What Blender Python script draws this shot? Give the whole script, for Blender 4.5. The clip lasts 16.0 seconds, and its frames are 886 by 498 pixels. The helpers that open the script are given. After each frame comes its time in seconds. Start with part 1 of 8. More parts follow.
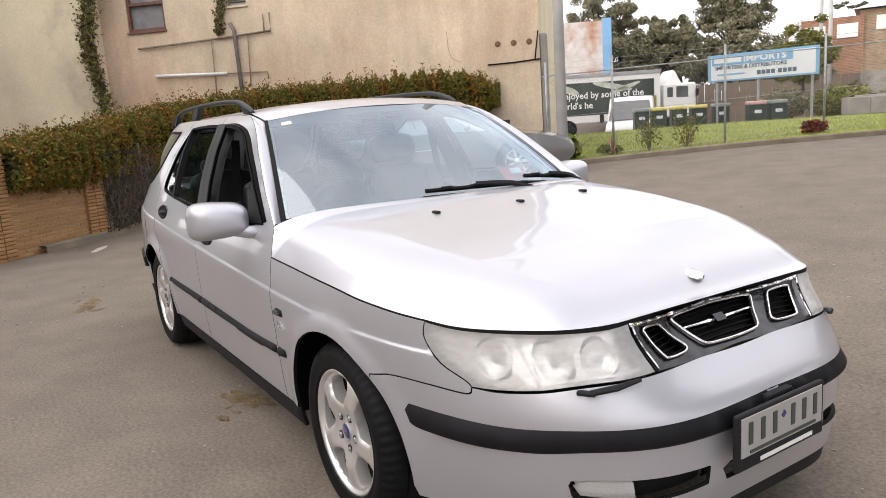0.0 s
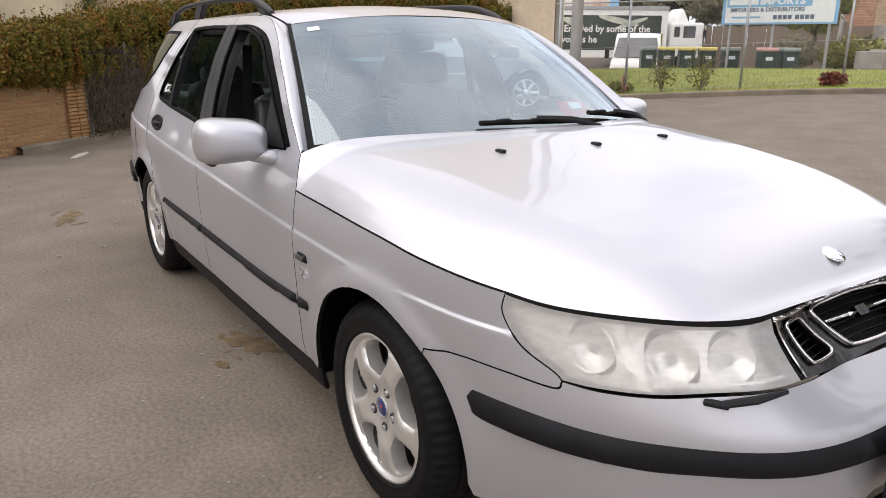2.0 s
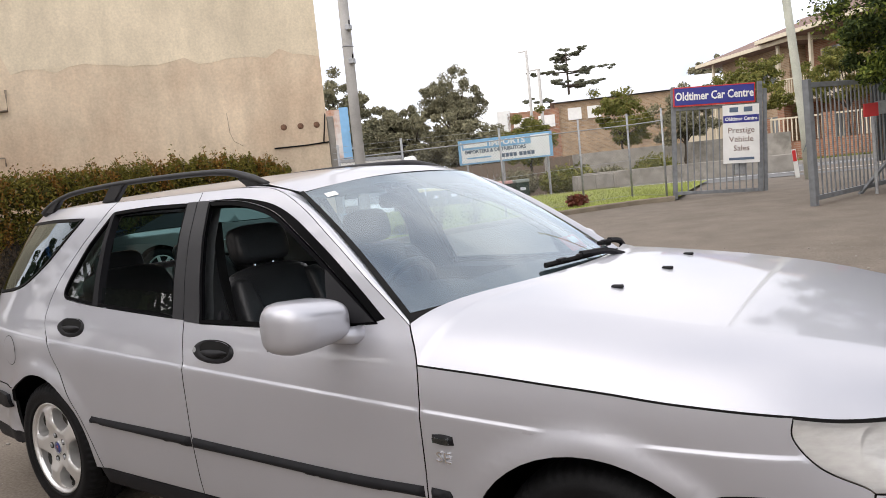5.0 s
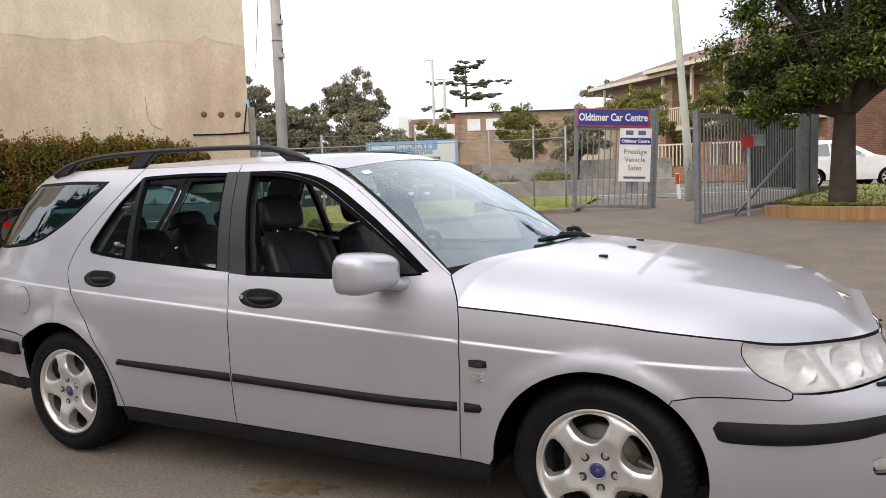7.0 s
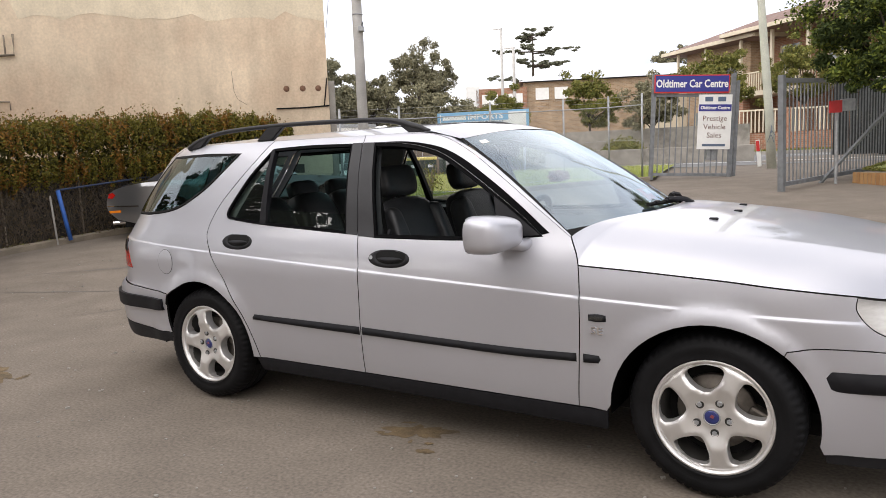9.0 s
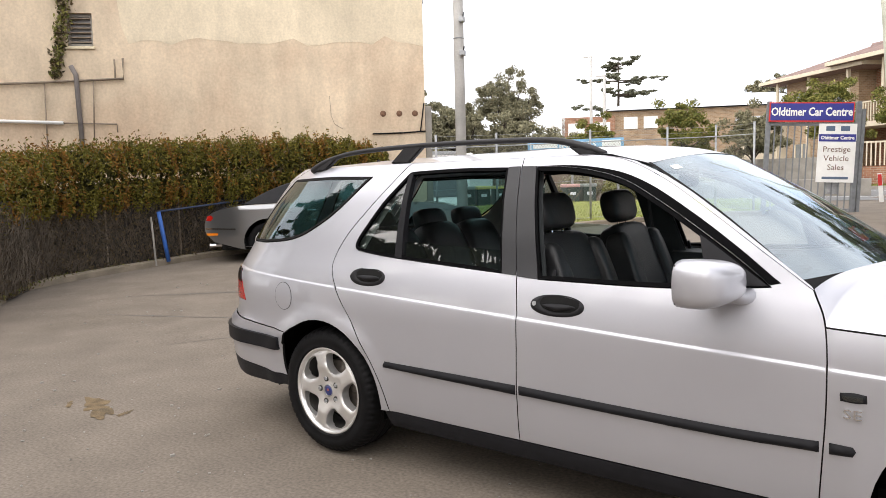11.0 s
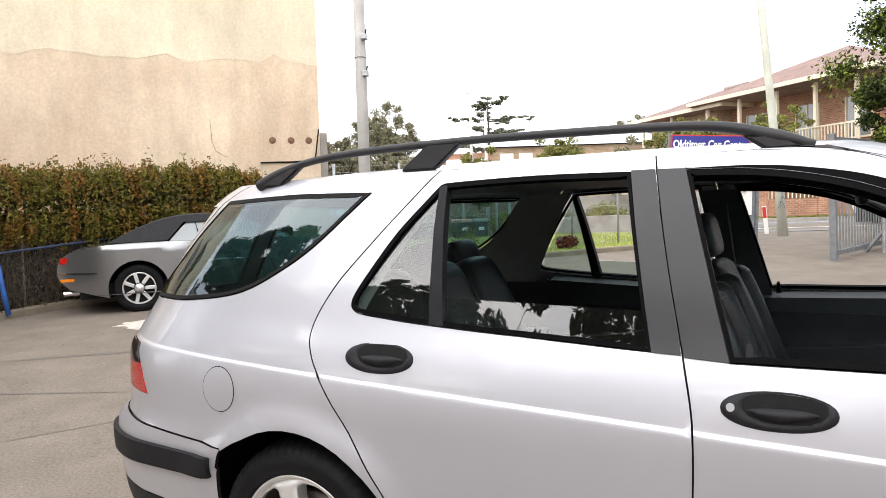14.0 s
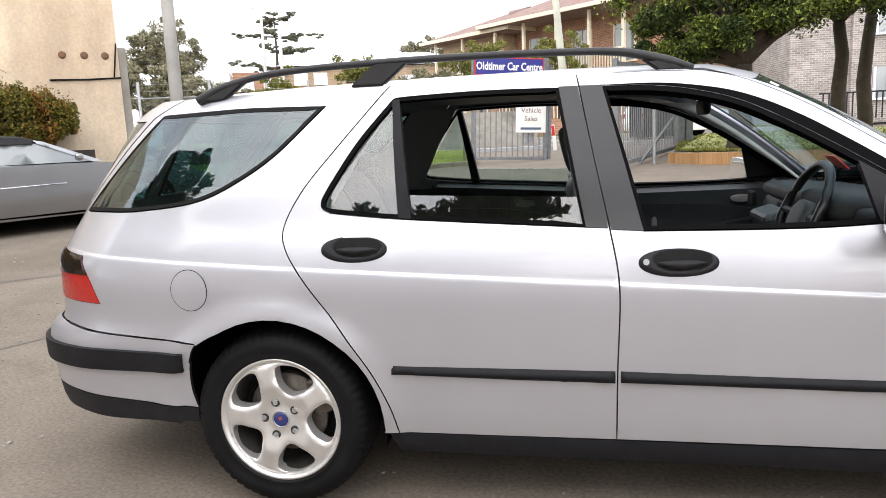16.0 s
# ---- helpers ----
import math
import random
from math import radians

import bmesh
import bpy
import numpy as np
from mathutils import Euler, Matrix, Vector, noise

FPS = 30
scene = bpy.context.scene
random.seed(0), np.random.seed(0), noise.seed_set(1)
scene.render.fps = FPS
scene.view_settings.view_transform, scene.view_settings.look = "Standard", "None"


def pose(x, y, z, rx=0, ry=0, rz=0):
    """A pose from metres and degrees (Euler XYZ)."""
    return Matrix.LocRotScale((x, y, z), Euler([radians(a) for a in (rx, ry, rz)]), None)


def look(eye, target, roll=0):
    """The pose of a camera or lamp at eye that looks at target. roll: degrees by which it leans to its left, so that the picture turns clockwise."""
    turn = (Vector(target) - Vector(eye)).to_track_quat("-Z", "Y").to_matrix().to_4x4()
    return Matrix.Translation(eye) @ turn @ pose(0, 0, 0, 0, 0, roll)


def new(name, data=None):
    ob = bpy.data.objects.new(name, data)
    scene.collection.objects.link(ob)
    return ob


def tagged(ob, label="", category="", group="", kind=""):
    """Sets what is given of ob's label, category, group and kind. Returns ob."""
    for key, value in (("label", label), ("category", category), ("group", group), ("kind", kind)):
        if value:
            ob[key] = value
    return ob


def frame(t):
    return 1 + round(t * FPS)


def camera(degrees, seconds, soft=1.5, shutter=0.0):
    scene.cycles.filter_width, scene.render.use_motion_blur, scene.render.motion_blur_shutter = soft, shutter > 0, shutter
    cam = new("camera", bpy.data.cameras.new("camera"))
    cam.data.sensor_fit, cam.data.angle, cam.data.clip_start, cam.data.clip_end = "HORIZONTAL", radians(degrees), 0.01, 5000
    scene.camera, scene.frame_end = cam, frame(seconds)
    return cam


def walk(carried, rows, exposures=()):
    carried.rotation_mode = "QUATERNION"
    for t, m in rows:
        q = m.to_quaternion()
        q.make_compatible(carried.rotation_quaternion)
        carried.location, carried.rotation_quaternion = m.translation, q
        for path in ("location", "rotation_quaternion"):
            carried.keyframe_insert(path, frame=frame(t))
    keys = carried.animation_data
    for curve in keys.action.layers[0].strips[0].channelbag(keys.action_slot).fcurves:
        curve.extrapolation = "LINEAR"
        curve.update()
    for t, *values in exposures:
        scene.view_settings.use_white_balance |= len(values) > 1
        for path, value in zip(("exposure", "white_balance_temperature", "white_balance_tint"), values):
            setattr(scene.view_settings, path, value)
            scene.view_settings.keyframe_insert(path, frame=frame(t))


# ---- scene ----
cam = camera(63.3, 16.0, soft=0.85)
PATH = [
    (0, (4.84, -1.761, 1.333), (3.178, -0.706, 0.98), -3.9),
    (0.5, (4.79, -1.776, 1.323), (3.162, -0.711, 0.861), -1.7),
    (1, (4.682, -1.733, 1.321), (3.029, -0.714, 0.843), -0.8),
    (1.5, (4.511, -1.684, 1.323), (2.844, -0.685, 0.851), 1.4),
    (2, (4.334, -1.724, 1.314), (2.735, -0.656, 0.764), 0.4),
    (2.5, (4.173, -1.84, 1.328), (2.707, -0.588, 0.796), 0.7),
    (3, (4.01, -1.897, 1.332), (2.513, -0.691, 0.781), 0.4),
    (3.5, (3.8, -1.919, 1.325), (2.331, -0.589, 1.052), -3.3),
    (4, (3.66, -2.016, 1.339), (2.239, -0.637, 1.058), -2.2),
    (4.5, (3.541, -2.21, 1.367), (2.274, -0.678, 1.151), -5.0),
    (7, (3.308, -3.185, 1.313), (2.421, -1.402, 1.127), -1.8),
    (7.5, (3.31, -3.348, 1.313), (2.411, -1.57, 1.14), -0.2),
    (8, (3.305, -3.507, 1.321), (2.306, -1.793, 1.066), -2.2),
    (10.5, (2.821, -3.389, 1.296), (1.702, -1.75, 1.05), -1.4),
    (11, (2.602, -3.252, 1.316), (1.385, -1.675, 1.14), -1.4),
    (11.5, (2.351, -3.13, 1.329), (1.252, -1.467, 1.163), -1.4),
    (12, (2.177, -2.969, 1.327), (1.087, -1.307, 1.108), -0.1),
    (12.5, (1.98, -2.769, 1.349), (0.822, -1.14, 1.258), 0.0),
    (13, (1.781, -2.604, 1.299), (0.702, -0.924, 1.179), -0.3),
    (13.5, (1.531, -2.525, 1.317), (0.62, -0.745, 1.282), -3.4),
    (14, (1.367, -2.51, 1.279), (0.452, -0.733, 1.196), -1.8),
    (14.5, (1.329, -2.646, 1.264), (0.555, -0.819, 1.013), -0.5),
    (15, (1.237, -2.77, 1.256), (0.518, -0.93, 0.945), -1.0),
    (15.5, (1.13, -2.886, 1.272), (0.645, -0.969, 0.976), -1.9),
    (16, (1.021, -3.03, 1.258), (0.642, -1.092, 0.94), -2.6),
]
EXPOSURE = [(0.0, 0.44, 6900, 15), (2.5, 0.30, 6850, 15), (5.0, 0.24, 6800, 14), (7.5, 0.20, 6820, 14), (9.5, 0.42, 6860, 14), (11.0, 0.62, 6880, 13), (14.0, 0.92, 6720, 12), (16.0, 0.92, 6660, 12)]
walk(cam, [(t, look(eye, target, roll)) for t, eye, target, roll in PATH], EXPOSURE)

# ---- light ----
SUN_EL, SUN_AZ = radians(33), radians(190)
world = bpy.data.worlds.new("overcast_sky")
scene.world = world
world.use_nodes = True
_n, _l = world.node_tree.nodes, world.node_tree.links
_sky = _n.new("ShaderNodeTexSky")
_sky.sky_type, _sky.sun_disc = "NISHITA", False
_sky.sun_elevation, _sky.sun_rotation = SUN_EL, SUN_AZ
_sky.air_density, _sky.dust_density, _sky.ozone_density = 1.0, 1.5, 1.0
_hs = _n.new("ShaderNodeHueSaturation")
_hs.inputs["Saturation"].default_value = 0.30
_l.new(_sky.outputs[0], _hs.inputs["Color"])
_cl = _n.new("ShaderNodeTexNoise")
_cl.inputs["Scale"].default_value, _cl.inputs["Detail"].default_value = 2.2, 5.0
_cr = _n.new("ShaderNodeValToRGB")
_cr.color_ramp.elements[0].position, _cr.color_ramp.elements[1].position = 0.36, 0.60
_cr.color_ramp.elements[0].color, _cr.color_ramp.elements[1].color = (0.56, 0.63, 0.74, 1), (1.22, 1.22, 1.22, 1)
_l.new(_cl.outputs["Fac"], _cr.inputs["Fac"])
_mx = _n.new("ShaderNodeVectorMath")
_mx.operation = "MULTIPLY"
_ov = _n.new("ShaderNodeMix")
_ov.data_type = "RGBA"
_ov.inputs["Factor"].default_value = 0.80
_ov.inputs[7].default_value = (12.6, 12.8, 13.2, 1)
_l.new(_hs.outputs[0], _ov.inputs[6])
_l.new(_ov.outputs[2], _mx.inputs[0])
_l.new(_cr.outputs[0], _mx.inputs[1])
_l.new(_mx.outputs[0], _n["Background"].inputs["Color"])
_n["Background"].inputs["Strength"].default_value = 0.11
sun = new("sun", bpy.data.lights.new("sun", "SUN"))
sun.data.energy, sun.data.angle, sun.data.color = 2.0, radians(100), (1.0, 0.97, 0.92)
sun.matrix_world = look((20 * math.sin(SUN_AZ) * math.cos(SUN_EL), 20 * math.cos(SUN_AZ) * math.cos(SUN_EL), 20 * math.sin(SUN_EL)), (0, 0, 0))


# ---- materials ----
def material(name, colour, rough=0.5, metal=0.0, vary=0.15, scale=8.0, bump=0.0, bump_scale=60.0, coat=0.0, second=None, spread=0.0, grain=0.0, spec=0.5, streak=0.0):
    """A procedural surface: two scales of colour variation, fine relief, optional blotches of a second colour."""
    m = bpy.data.materials.new(name)
    m.use_nodes = True
    n, l = m.node_tree.nodes, m.node_tree.links
    b = n["Principled BSDF"]
    b.inputs["Roughness"].default_value, b.inputs["Metallic"].default_value = rough, metal
    b.inputs["Coat Weight"].default_value, b.inputs["Coat Roughness"].default_value = coat, 0.04
    b.inputs["Specular IOR Level"].default_value = spec
    co = n.new("ShaderNodeTexCoord")
    big = n.new("ShaderNodeTexNoise")
    big.inputs["Scale"].default_value, big.inputs["Detail"].default_value = scale, 6.0
    l.new(co.outputs["Object"], big.inputs["Vector"])
    ramp = n.new("ShaderNodeValToRGB")
    lo = [max(0.0, c * (1 - vary)) for c in colour]
    hi = [min(1.0, c * (1 + vary)) for c in colour]
    ramp.color_ramp.elements[0].position, ramp.color_ramp.elements[1].position = 0.3, 0.7
    ramp.color_ramp.elements[0].color, ramp.color_ramp.elements[1].color = (*lo, 1), (*hi, 1)
    l.new(big.outputs["Fac"], ramp.inputs["Fac"])
    out = ramp.outputs["Color"]
    if second:
        spot = n.new("ShaderNodeTexNoise")
        spot.inputs["Scale"].default_value, spot.inputs["Detail"].default_value, spot.inputs["Roughness"].default_value = scale * 0.23, 8.0, 0.65
        l.new(co.outputs["Object"], spot.inputs["Vector"])
        rng = n.new("ShaderNodeMapRange")
        rng.inputs["From Min"].default_value, rng.inputs["From Max"].default_value = 0.62 - spread, 0.72 - spread * 0.6
        l.new(spot.outputs["Fac"], rng.inputs["Value"])
        mix = n.new("ShaderNodeMix")
        mix.data_type = "RGBA"
        mix.inputs[7].default_value = (*second, 1)
        l.new(rng.outputs[0], mix.inputs["Factor"])
        l.new(out, mix.inputs[6])
        out = mix.outputs[2]
    if grain:
        fine = n.new("ShaderNodeTexNoise")
        fine.inputs["Scale"].default_value, fine.inputs["Detail"].default_value = scale * 28, 3.0
        l.new(co.outputs["Object"], fine.inputs["Vector"])
        fr = n.new("ShaderNodeMapRange")
        fr.inputs["From Min"].default_value, fr.inputs["From Max"].default_value = 0.3, 0.7
        fr.inputs["To Min"].default_value, fr.inputs["To Max"].default_value = 1 - grain, 1 + grain
        l.new(fine.outputs["Fac"], fr.inputs["Value"])
        mul = n.new("ShaderNodeVectorMath")
        mul.operation = "MULTIPLY"
        l.new(out, mul.inputs[0])
        l.new(fr.outputs[0], mul.inputs[1])
        out = mul.outputs[0]
    if streak:
        mp, ns, sr, sm = n.new("ShaderNodeMapping"), n.new("ShaderNodeTexNoise"), n.new("ShaderNodeMapRange"), n.new("ShaderNodeVectorMath")
        mp.inputs["Scale"].default_value = (1.0, 1.0, 0.35)
        ns.inputs["Scale"].default_value, ns.inputs["Detail"].default_value, ns.inputs["Roughness"].default_value = 3.2, 9.0, 0.62
        sr.inputs["From Min"].default_value, sr.inputs["From Max"].default_value = 0.36, 0.62
        sr.inputs["To Min"].default_value, sr.inputs["To Max"].default_value = 1 - streak, 1 + streak * 0.25
        sm.operation = "MULTIPLY"
        l.new(co.outputs["Object"], mp.inputs["Vector"])
        l.new(mp.outputs[0], ns.inputs["Vector"])
        l.new(ns.outputs["Fac"], sr.inputs["Value"])
        l.new(out, sm.inputs[0])
        l.new(sr.outputs[0], sm.inputs[1])
        out = sm.outputs[0]
    l.new(out, b.inputs["Base Color"])
    if bump:
        tex = n.new("ShaderNodeTexNoise")
        tex.inputs["Scale"].default_value, tex.inputs["Detail"].default_value = bump_scale, 6.0
        l.new(co.outputs["Object"], tex.inputs["Vector"])
        bp = n.new("ShaderNodeBump")
        bp.inputs["Strength"].default_value, bp.inputs["Distance"].default_value = min(1.0, bump), 0.01
        l.new(tex.outputs["Fac"], bp.inputs["Height"])
        l.new(bp.outputs[0], b.inputs["Normal"])
    return m


def glass(name, tint, gloss=(1.0, 1.0, 1.0), dust=0.0, base=0.07, dirt=(0.55, 0.54, 0.5)):
    """A thin pane: clear or tinted, its gloss growing towards grazing sight; base is the gloss straight on."""
    m = bpy.data.materials.new(name)
    m.use_nodes = True
    n, l = m.node_tree.nodes, m.node_tree.links
    n.remove(n["Principled BSDF"])
    tr, gl, mix = n.new("ShaderNodeBsdfTransparent"), n.new("ShaderNodeBsdfGlossy"), n.new("ShaderNodeMixShader")
    lw, pw, fr = n.new("ShaderNodeLayerWeight"), n.new("ShaderNodeMath"), n.new("ShaderNodeMapRange")
    lw.inputs["Blend"].default_value, pw.operation = 0.5, "POWER"
    pw.inputs[1].default_value = 4.0
    l.new(lw.outputs["Facing"], pw.inputs[0])
    l.new(pw.outputs[0], fr.inputs["Value"])
    fr.inputs["To Min"].default_value = base
    tr.inputs["Color"].default_value = (*tint, 1)
    gl.inputs["Roughness"].default_value = 0.01
    gl.inputs["Color"].default_value = (*gloss, 1)
    l.new(fr.outputs[0], mix.inputs[0])
    l.new(tr.outputs[0], mix.inputs[1])
    l.new(gl.outputs[0], mix.inputs[2])
    out = mix.outputs[0]
    if dust:
        df, add = n.new("ShaderNodeBsdfDiffuse"), n.new("ShaderNodeMixShader")
        tex, rng = n.new("ShaderNodeTexNoise"), n.new("ShaderNodeMapRange")
        tex.inputs["Scale"].default_value, tex.inputs["Detail"].default_value = 14.0, 8.0
        rng.inputs["To Min"].default_value, rng.inputs["To Max"].default_value = dust * 0.75, dust * 1.25
        df.inputs["Color"].default_value = (*dirt, 1)
        l.new(tex.outputs["Fac"], rng.inputs["Value"])
        l.new(rng.outputs[0], add.inputs[0])
        l.new(out, add.inputs[1])
        l.new(df.outputs[0], add.inputs[2])
        out = add.outputs[0]
    l.new(out, n["Material Output"].inputs["Surface"])
    return m


PAINT = material("silver_paint", (0.50, 0.505, 0.545), 0.43, 0.60, 0.02, 3.0, coat=0.75)
BLACK = material("black_plastic", (0.012, 0.012, 0.014), 0.6, 0, 0.15, 30, 0.05, 400, spec=0.25)
TRIM = material("dark_grey_trim", (0.012, 0.012, 0.014), 0.55, 0, 0.15, 20, 0.04, 500, spec=0.14)
PILLARTRIM = material("satin_pillar_film", (0.013, 0.013, 0.0155), 0.46, 0, 0.10, 20, 0.03, 500)
RUBBER = material("rubber_seal", (0.009, 0.009, 0.009), 0.7, 0, 0.2, 30, spec=0.15)
DOORBLACK = material("black_frame_film", (0.003, 0.003, 0.0035), 0.45, 0, 0.2, 30, spec=0.03)
TYRE = material("tyre_rubber", (0.0075, 0.0075, 0.0082), 0.60, 0, 0.3, 9, 0.12, 200, grain=0.2, spec=0.13)
ALLOY = material("alloy", (0.74, 0.73, 0.72), 0.36, 0.75, 0.08, 12, coat=0.2)
DISC = material("brake_metal", (0.16, 0.14, 0.12), 0.5, 0.7, 0.4, 20)
CHROME = material("chrome", (0.82, 0.82, 0.84), 0.08, 1.0, 0.03, 10)
DARKCHROME = material("dull_dark_chrome", (0.085, 0.085, 0.09), 0.26, 1.0, 0.25, 30, 0.15, 60)
LEATHER = material("black_leather", (0.022, 0.023, 0.025), 0.42, 0, 0.2, 12, 0.25, 160)
CABIN = material("dark_cabin_plastic", (0.036, 0.041, 0.043), 0.55, 0, 0.15, 16, 0.1, 300)
HEADLINER = material("grey_headliner", (0.30, 0.30, 0.28), 0.9, 0, 0.06, 20, 0.1, 300)
PILLAR = material("grey_pillar_cloth", (0.28, 0.28, 0.27), 0.85, 0, 0.06, 20)
CARPET = material("dark_carpet", (0.02, 0.02, 0.021), 0.95, 0, 0.3, 40)
GLASS = glass("clear_glass", (0.50, 0.62, 0.60), dust=0.006, base=0.10)
SCREEN = glass("windscreen_glass", (0.50, 0.66, 0.72), (0.80, 0.91, 1.0), 0.022, 0.23)
TINTED = glass("tinted_glass", (0.20, 0.36, 0.36), (0.86, 0.95, 1.0), dust=0.003, base=0.10)
LENS = glass("hazed_lens", (0.95, 0.95, 0.94), dust=0.40, dirt=(0.76, 0.755, 0.745))
REFLECTOR = material("lamp_reflector", (0.80, 0.80, 0.80), 0.36, 0.60, 0.1, 14)
BOWL = material("bright_reflector_bowl", (0.86, 0.86, 0.85), 0.30, 0.70, 0.04, 20)
REDLENS = material("red_lens", (0.42, 0.010, 0.006), 0.18, 0, 0.15, 60, 0.2, 250, coat=0.25)
DARKLENS = material("smoked_lens", (0.014, 0.010, 0.010), 0.12, 0, 0.15, 60, coat=0.6)
AMBER = material("amber_lens", (0.75, 0.22, 0.02), 0.15, 0, 0.1, 40, coat=0.5)
BLUECAP = material("navy_enamel", (0.02, 0.03, 0.14), 0.25, 0, 0.1, 40, coat=0.6)
WHITE = material("white_paint", (0.78, 0.78, 0.76), 0.45, 0, 0.05, 6)
SIGN_GREY = material("plate_dark_paint", (0.05, 0.06, 0.055), 0.5, 0, 0.1, 20)
PLATE = material("plate_face", (0.36, 0.35, 0.34), 0.4, 0, 0.05, 20)
RED = material("red_paint", (0.55, 0.03, 0.03), 0.4, 0, 0.1, 8)
STEEL = material("galvanised_steel", (0.36, 0.37, 0.38), 0.5, 0.5, 0.2, 14, 0.05, 100)
GATEPAINT = material("grey_gate_paint", (0.17, 0.18, 0.19), 0.55, 0.1, 0.2, 10)


def make(name, verts, faces, mats, parent=None, label="", smooth=True, slots=None):
    """Links a mesh object from plain vertices and faces."""
    me = bpy.data.meshes.new(name)
    me.from_pydata([tuple(map(float, v)) for v in verts], [], [tuple(f) for f in faces])
    for m in mats if isinstance(mats, (list, tuple)) else [mats]:
        me.materials.append(m)
    if slots is not None:
        me.polygons.foreach_set("material_index", slots)
    me.polygons.foreach_set("use_smooth", [smooth] * len(me.polygons))
    me.update()
    ob = new(name, me)
    if parent is not None:
        ob.parent = parent
    if label:
        tagged(ob, label)
    return ob


def part(name, bm, mat, parent, label="", smooth=False):
    me = bpy.data.meshes.new(name)
    bm.to_mesh(me)
    bm.free()
    me.materials.append(mat)
    me.polygons.foreach_set("use_smooth", [smooth] * len(me.polygons))
    ob = new(name, me)
    if parent is not None:
        ob.parent = parent
    if label:
        tagged(ob, label)
    return ob


def thing(name, label, category, group="", place=None, kind=""):
    ob = new(name)
    ob.empty_display_size = 0.1
    if place is not None:
        ob.matrix_basis = place
    return tagged(ob, label, category, group, kind)


def box(size, at=(0, 0, 0), bevel=0.0, turn=(0, 0, 0), bm=None, taper=None, segments=2):
    """A box with rounded edges, added to bm."""
    own = bmesh.new()
    bmesh.ops.create_cube(own, size=1.0)
    for v in own.verts:
        v.co = Vector((v.co.x * size[0], v.co.y * size[1], v.co.z * size[2]))
        if taper and v.co.z > 0:
            v.co.x *= taper[0]
            v.co.y *= taper[1]
    if bevel:
        bmesh.ops.bevel(own, geom=own.edges[:], offset=bevel, segments=segments, affect="EDGES", profile=0.5)
    bmesh.ops.transform(own, matrix=pose(*at, *turn), verts=own.verts)
    if bm is None:
        return own
    tmp = bpy.data.meshes.new("tmp")
    own.to_mesh(tmp)
    own.free()
    bm.from_mesh(tmp)
    bpy.data.meshes.remove(tmp)
    return bm


def tube(points, radius, sides=8, bm=None, closed=False, flat=1.0, ends=True):
    """A rod along points; radius may be a list; flat squashes it in its second direction."""
    bm = bm or bmesh.new()
    pts = [Vector(p) for p in points]
    rad = radius if isinstance(radius, (list, tuple)) else [radius] * len(pts)
    rings = []
    for i, p in enumerate(pts):
        a = pts[i - 1] if i or closed else p
        b = pts[(i + 1) % len(pts)] if i + 1 < len(pts) or closed else p
        d = (b - a).normalized()
        up = Vector((0, 0, 1)) if abs(d.z) < 0.95 else Vector((1, 0, 0))
        u = d.cross(up).normalized()
        w = u.cross(d).normalized()
        rings.append([bm.verts.new(p + float(rad[i]) * (math.cos(k * 2 * math.pi / sides) * u + flat * math.sin(k * 2 * math.pi / sides) * w)) for k in range(sides)])
    n = len(rings)
    for i in range(n if closed else n - 1):
        r, q = rings[i], rings[(i + 1) % n]
        for k in range(sides):
            bm.faces.new((r[k], r[(k + 1) % sides], q[(k + 1) % sides], q[k]))
    if ends and not closed:
        bm.faces.new(rings[0][::-1])
        bm.faces.new(rings[-1])
    return bm


def lathe(profile, sides=48, axis="y", bm=None):
    """A turned shape: profile of (radius, along), about the y axis."""
    bm = bm or bmesh.new()
    rings = []
    for r, a in profile:
        ring = []
        for k in range(sides):
            c, s = math.cos(2 * math.pi * k / sides), math.sin(2 * math.pi * k / sides)
            ring.append(bm.verts.new((r * c, a, r * s) if axis == "y" else (r * c, r * s, a)))
        rings.append(ring)
    for r, q in zip(rings, rings[1:]):
        for k in range(sides):
            f = (r[k], r[(k + 1) % sides], q[(k + 1) % sides], q[k])
            bm.faces.new(f if axis == "y" else f[::-1])
    return bm


def grid_faces(n, m, flip=False, base=0):
    out = []
    for i in range(n - 1):
        for j in range(m - 1):
            f = (base + i * m + j, base + i * m + j + 1, base + (i + 1) * m + j + 1, base + (i + 1) * m + j)
            out.append(f[::-1] if flip else f)
    return out


def text(name, words, size, mat, m, parent=None, extrude=0.002, align="CENTER", squeeze=1.0, bold=0.0):
    """Lettering with the built-in font, turned into a mesh."""
    cu = bpy.data.curves.new(name, "FONT")
    cu.body, cu.size, cu.extrude, cu.align_x, cu.align_y = words, size, extrude, align, "CENTER"
    cu.resolution_u, cu.offset = 2, bold
    tmp = bpy.data.objects.new("tmp", cu)
    scene.collection.objects.link(tmp)
    dg = bpy.context.evaluated_depsgraph_get()
    me = bpy.data.meshes.new_from_object(tmp.evaluated_get(dg))
    bpy.data.objects.remove(tmp)
    bpy.data.curves.remove(cu)
    me.transform(Matrix.Diagonal((squeeze, 1, 1, 1)))
    me.materials.clear()
    me.materials.append(mat)
    ob = new(name, me)
    if parent is not None:
        ob.parent = parent
    ob.matrix_basis = m
    return ob


# ---- the station wagon: one side surface, charted by length along the flank (s) and height (z) ----
def ease(a, b, v):
    t = np.clip((v - a) / (b - a), 0, 1)
    return t * t * (3 - 2 * t)


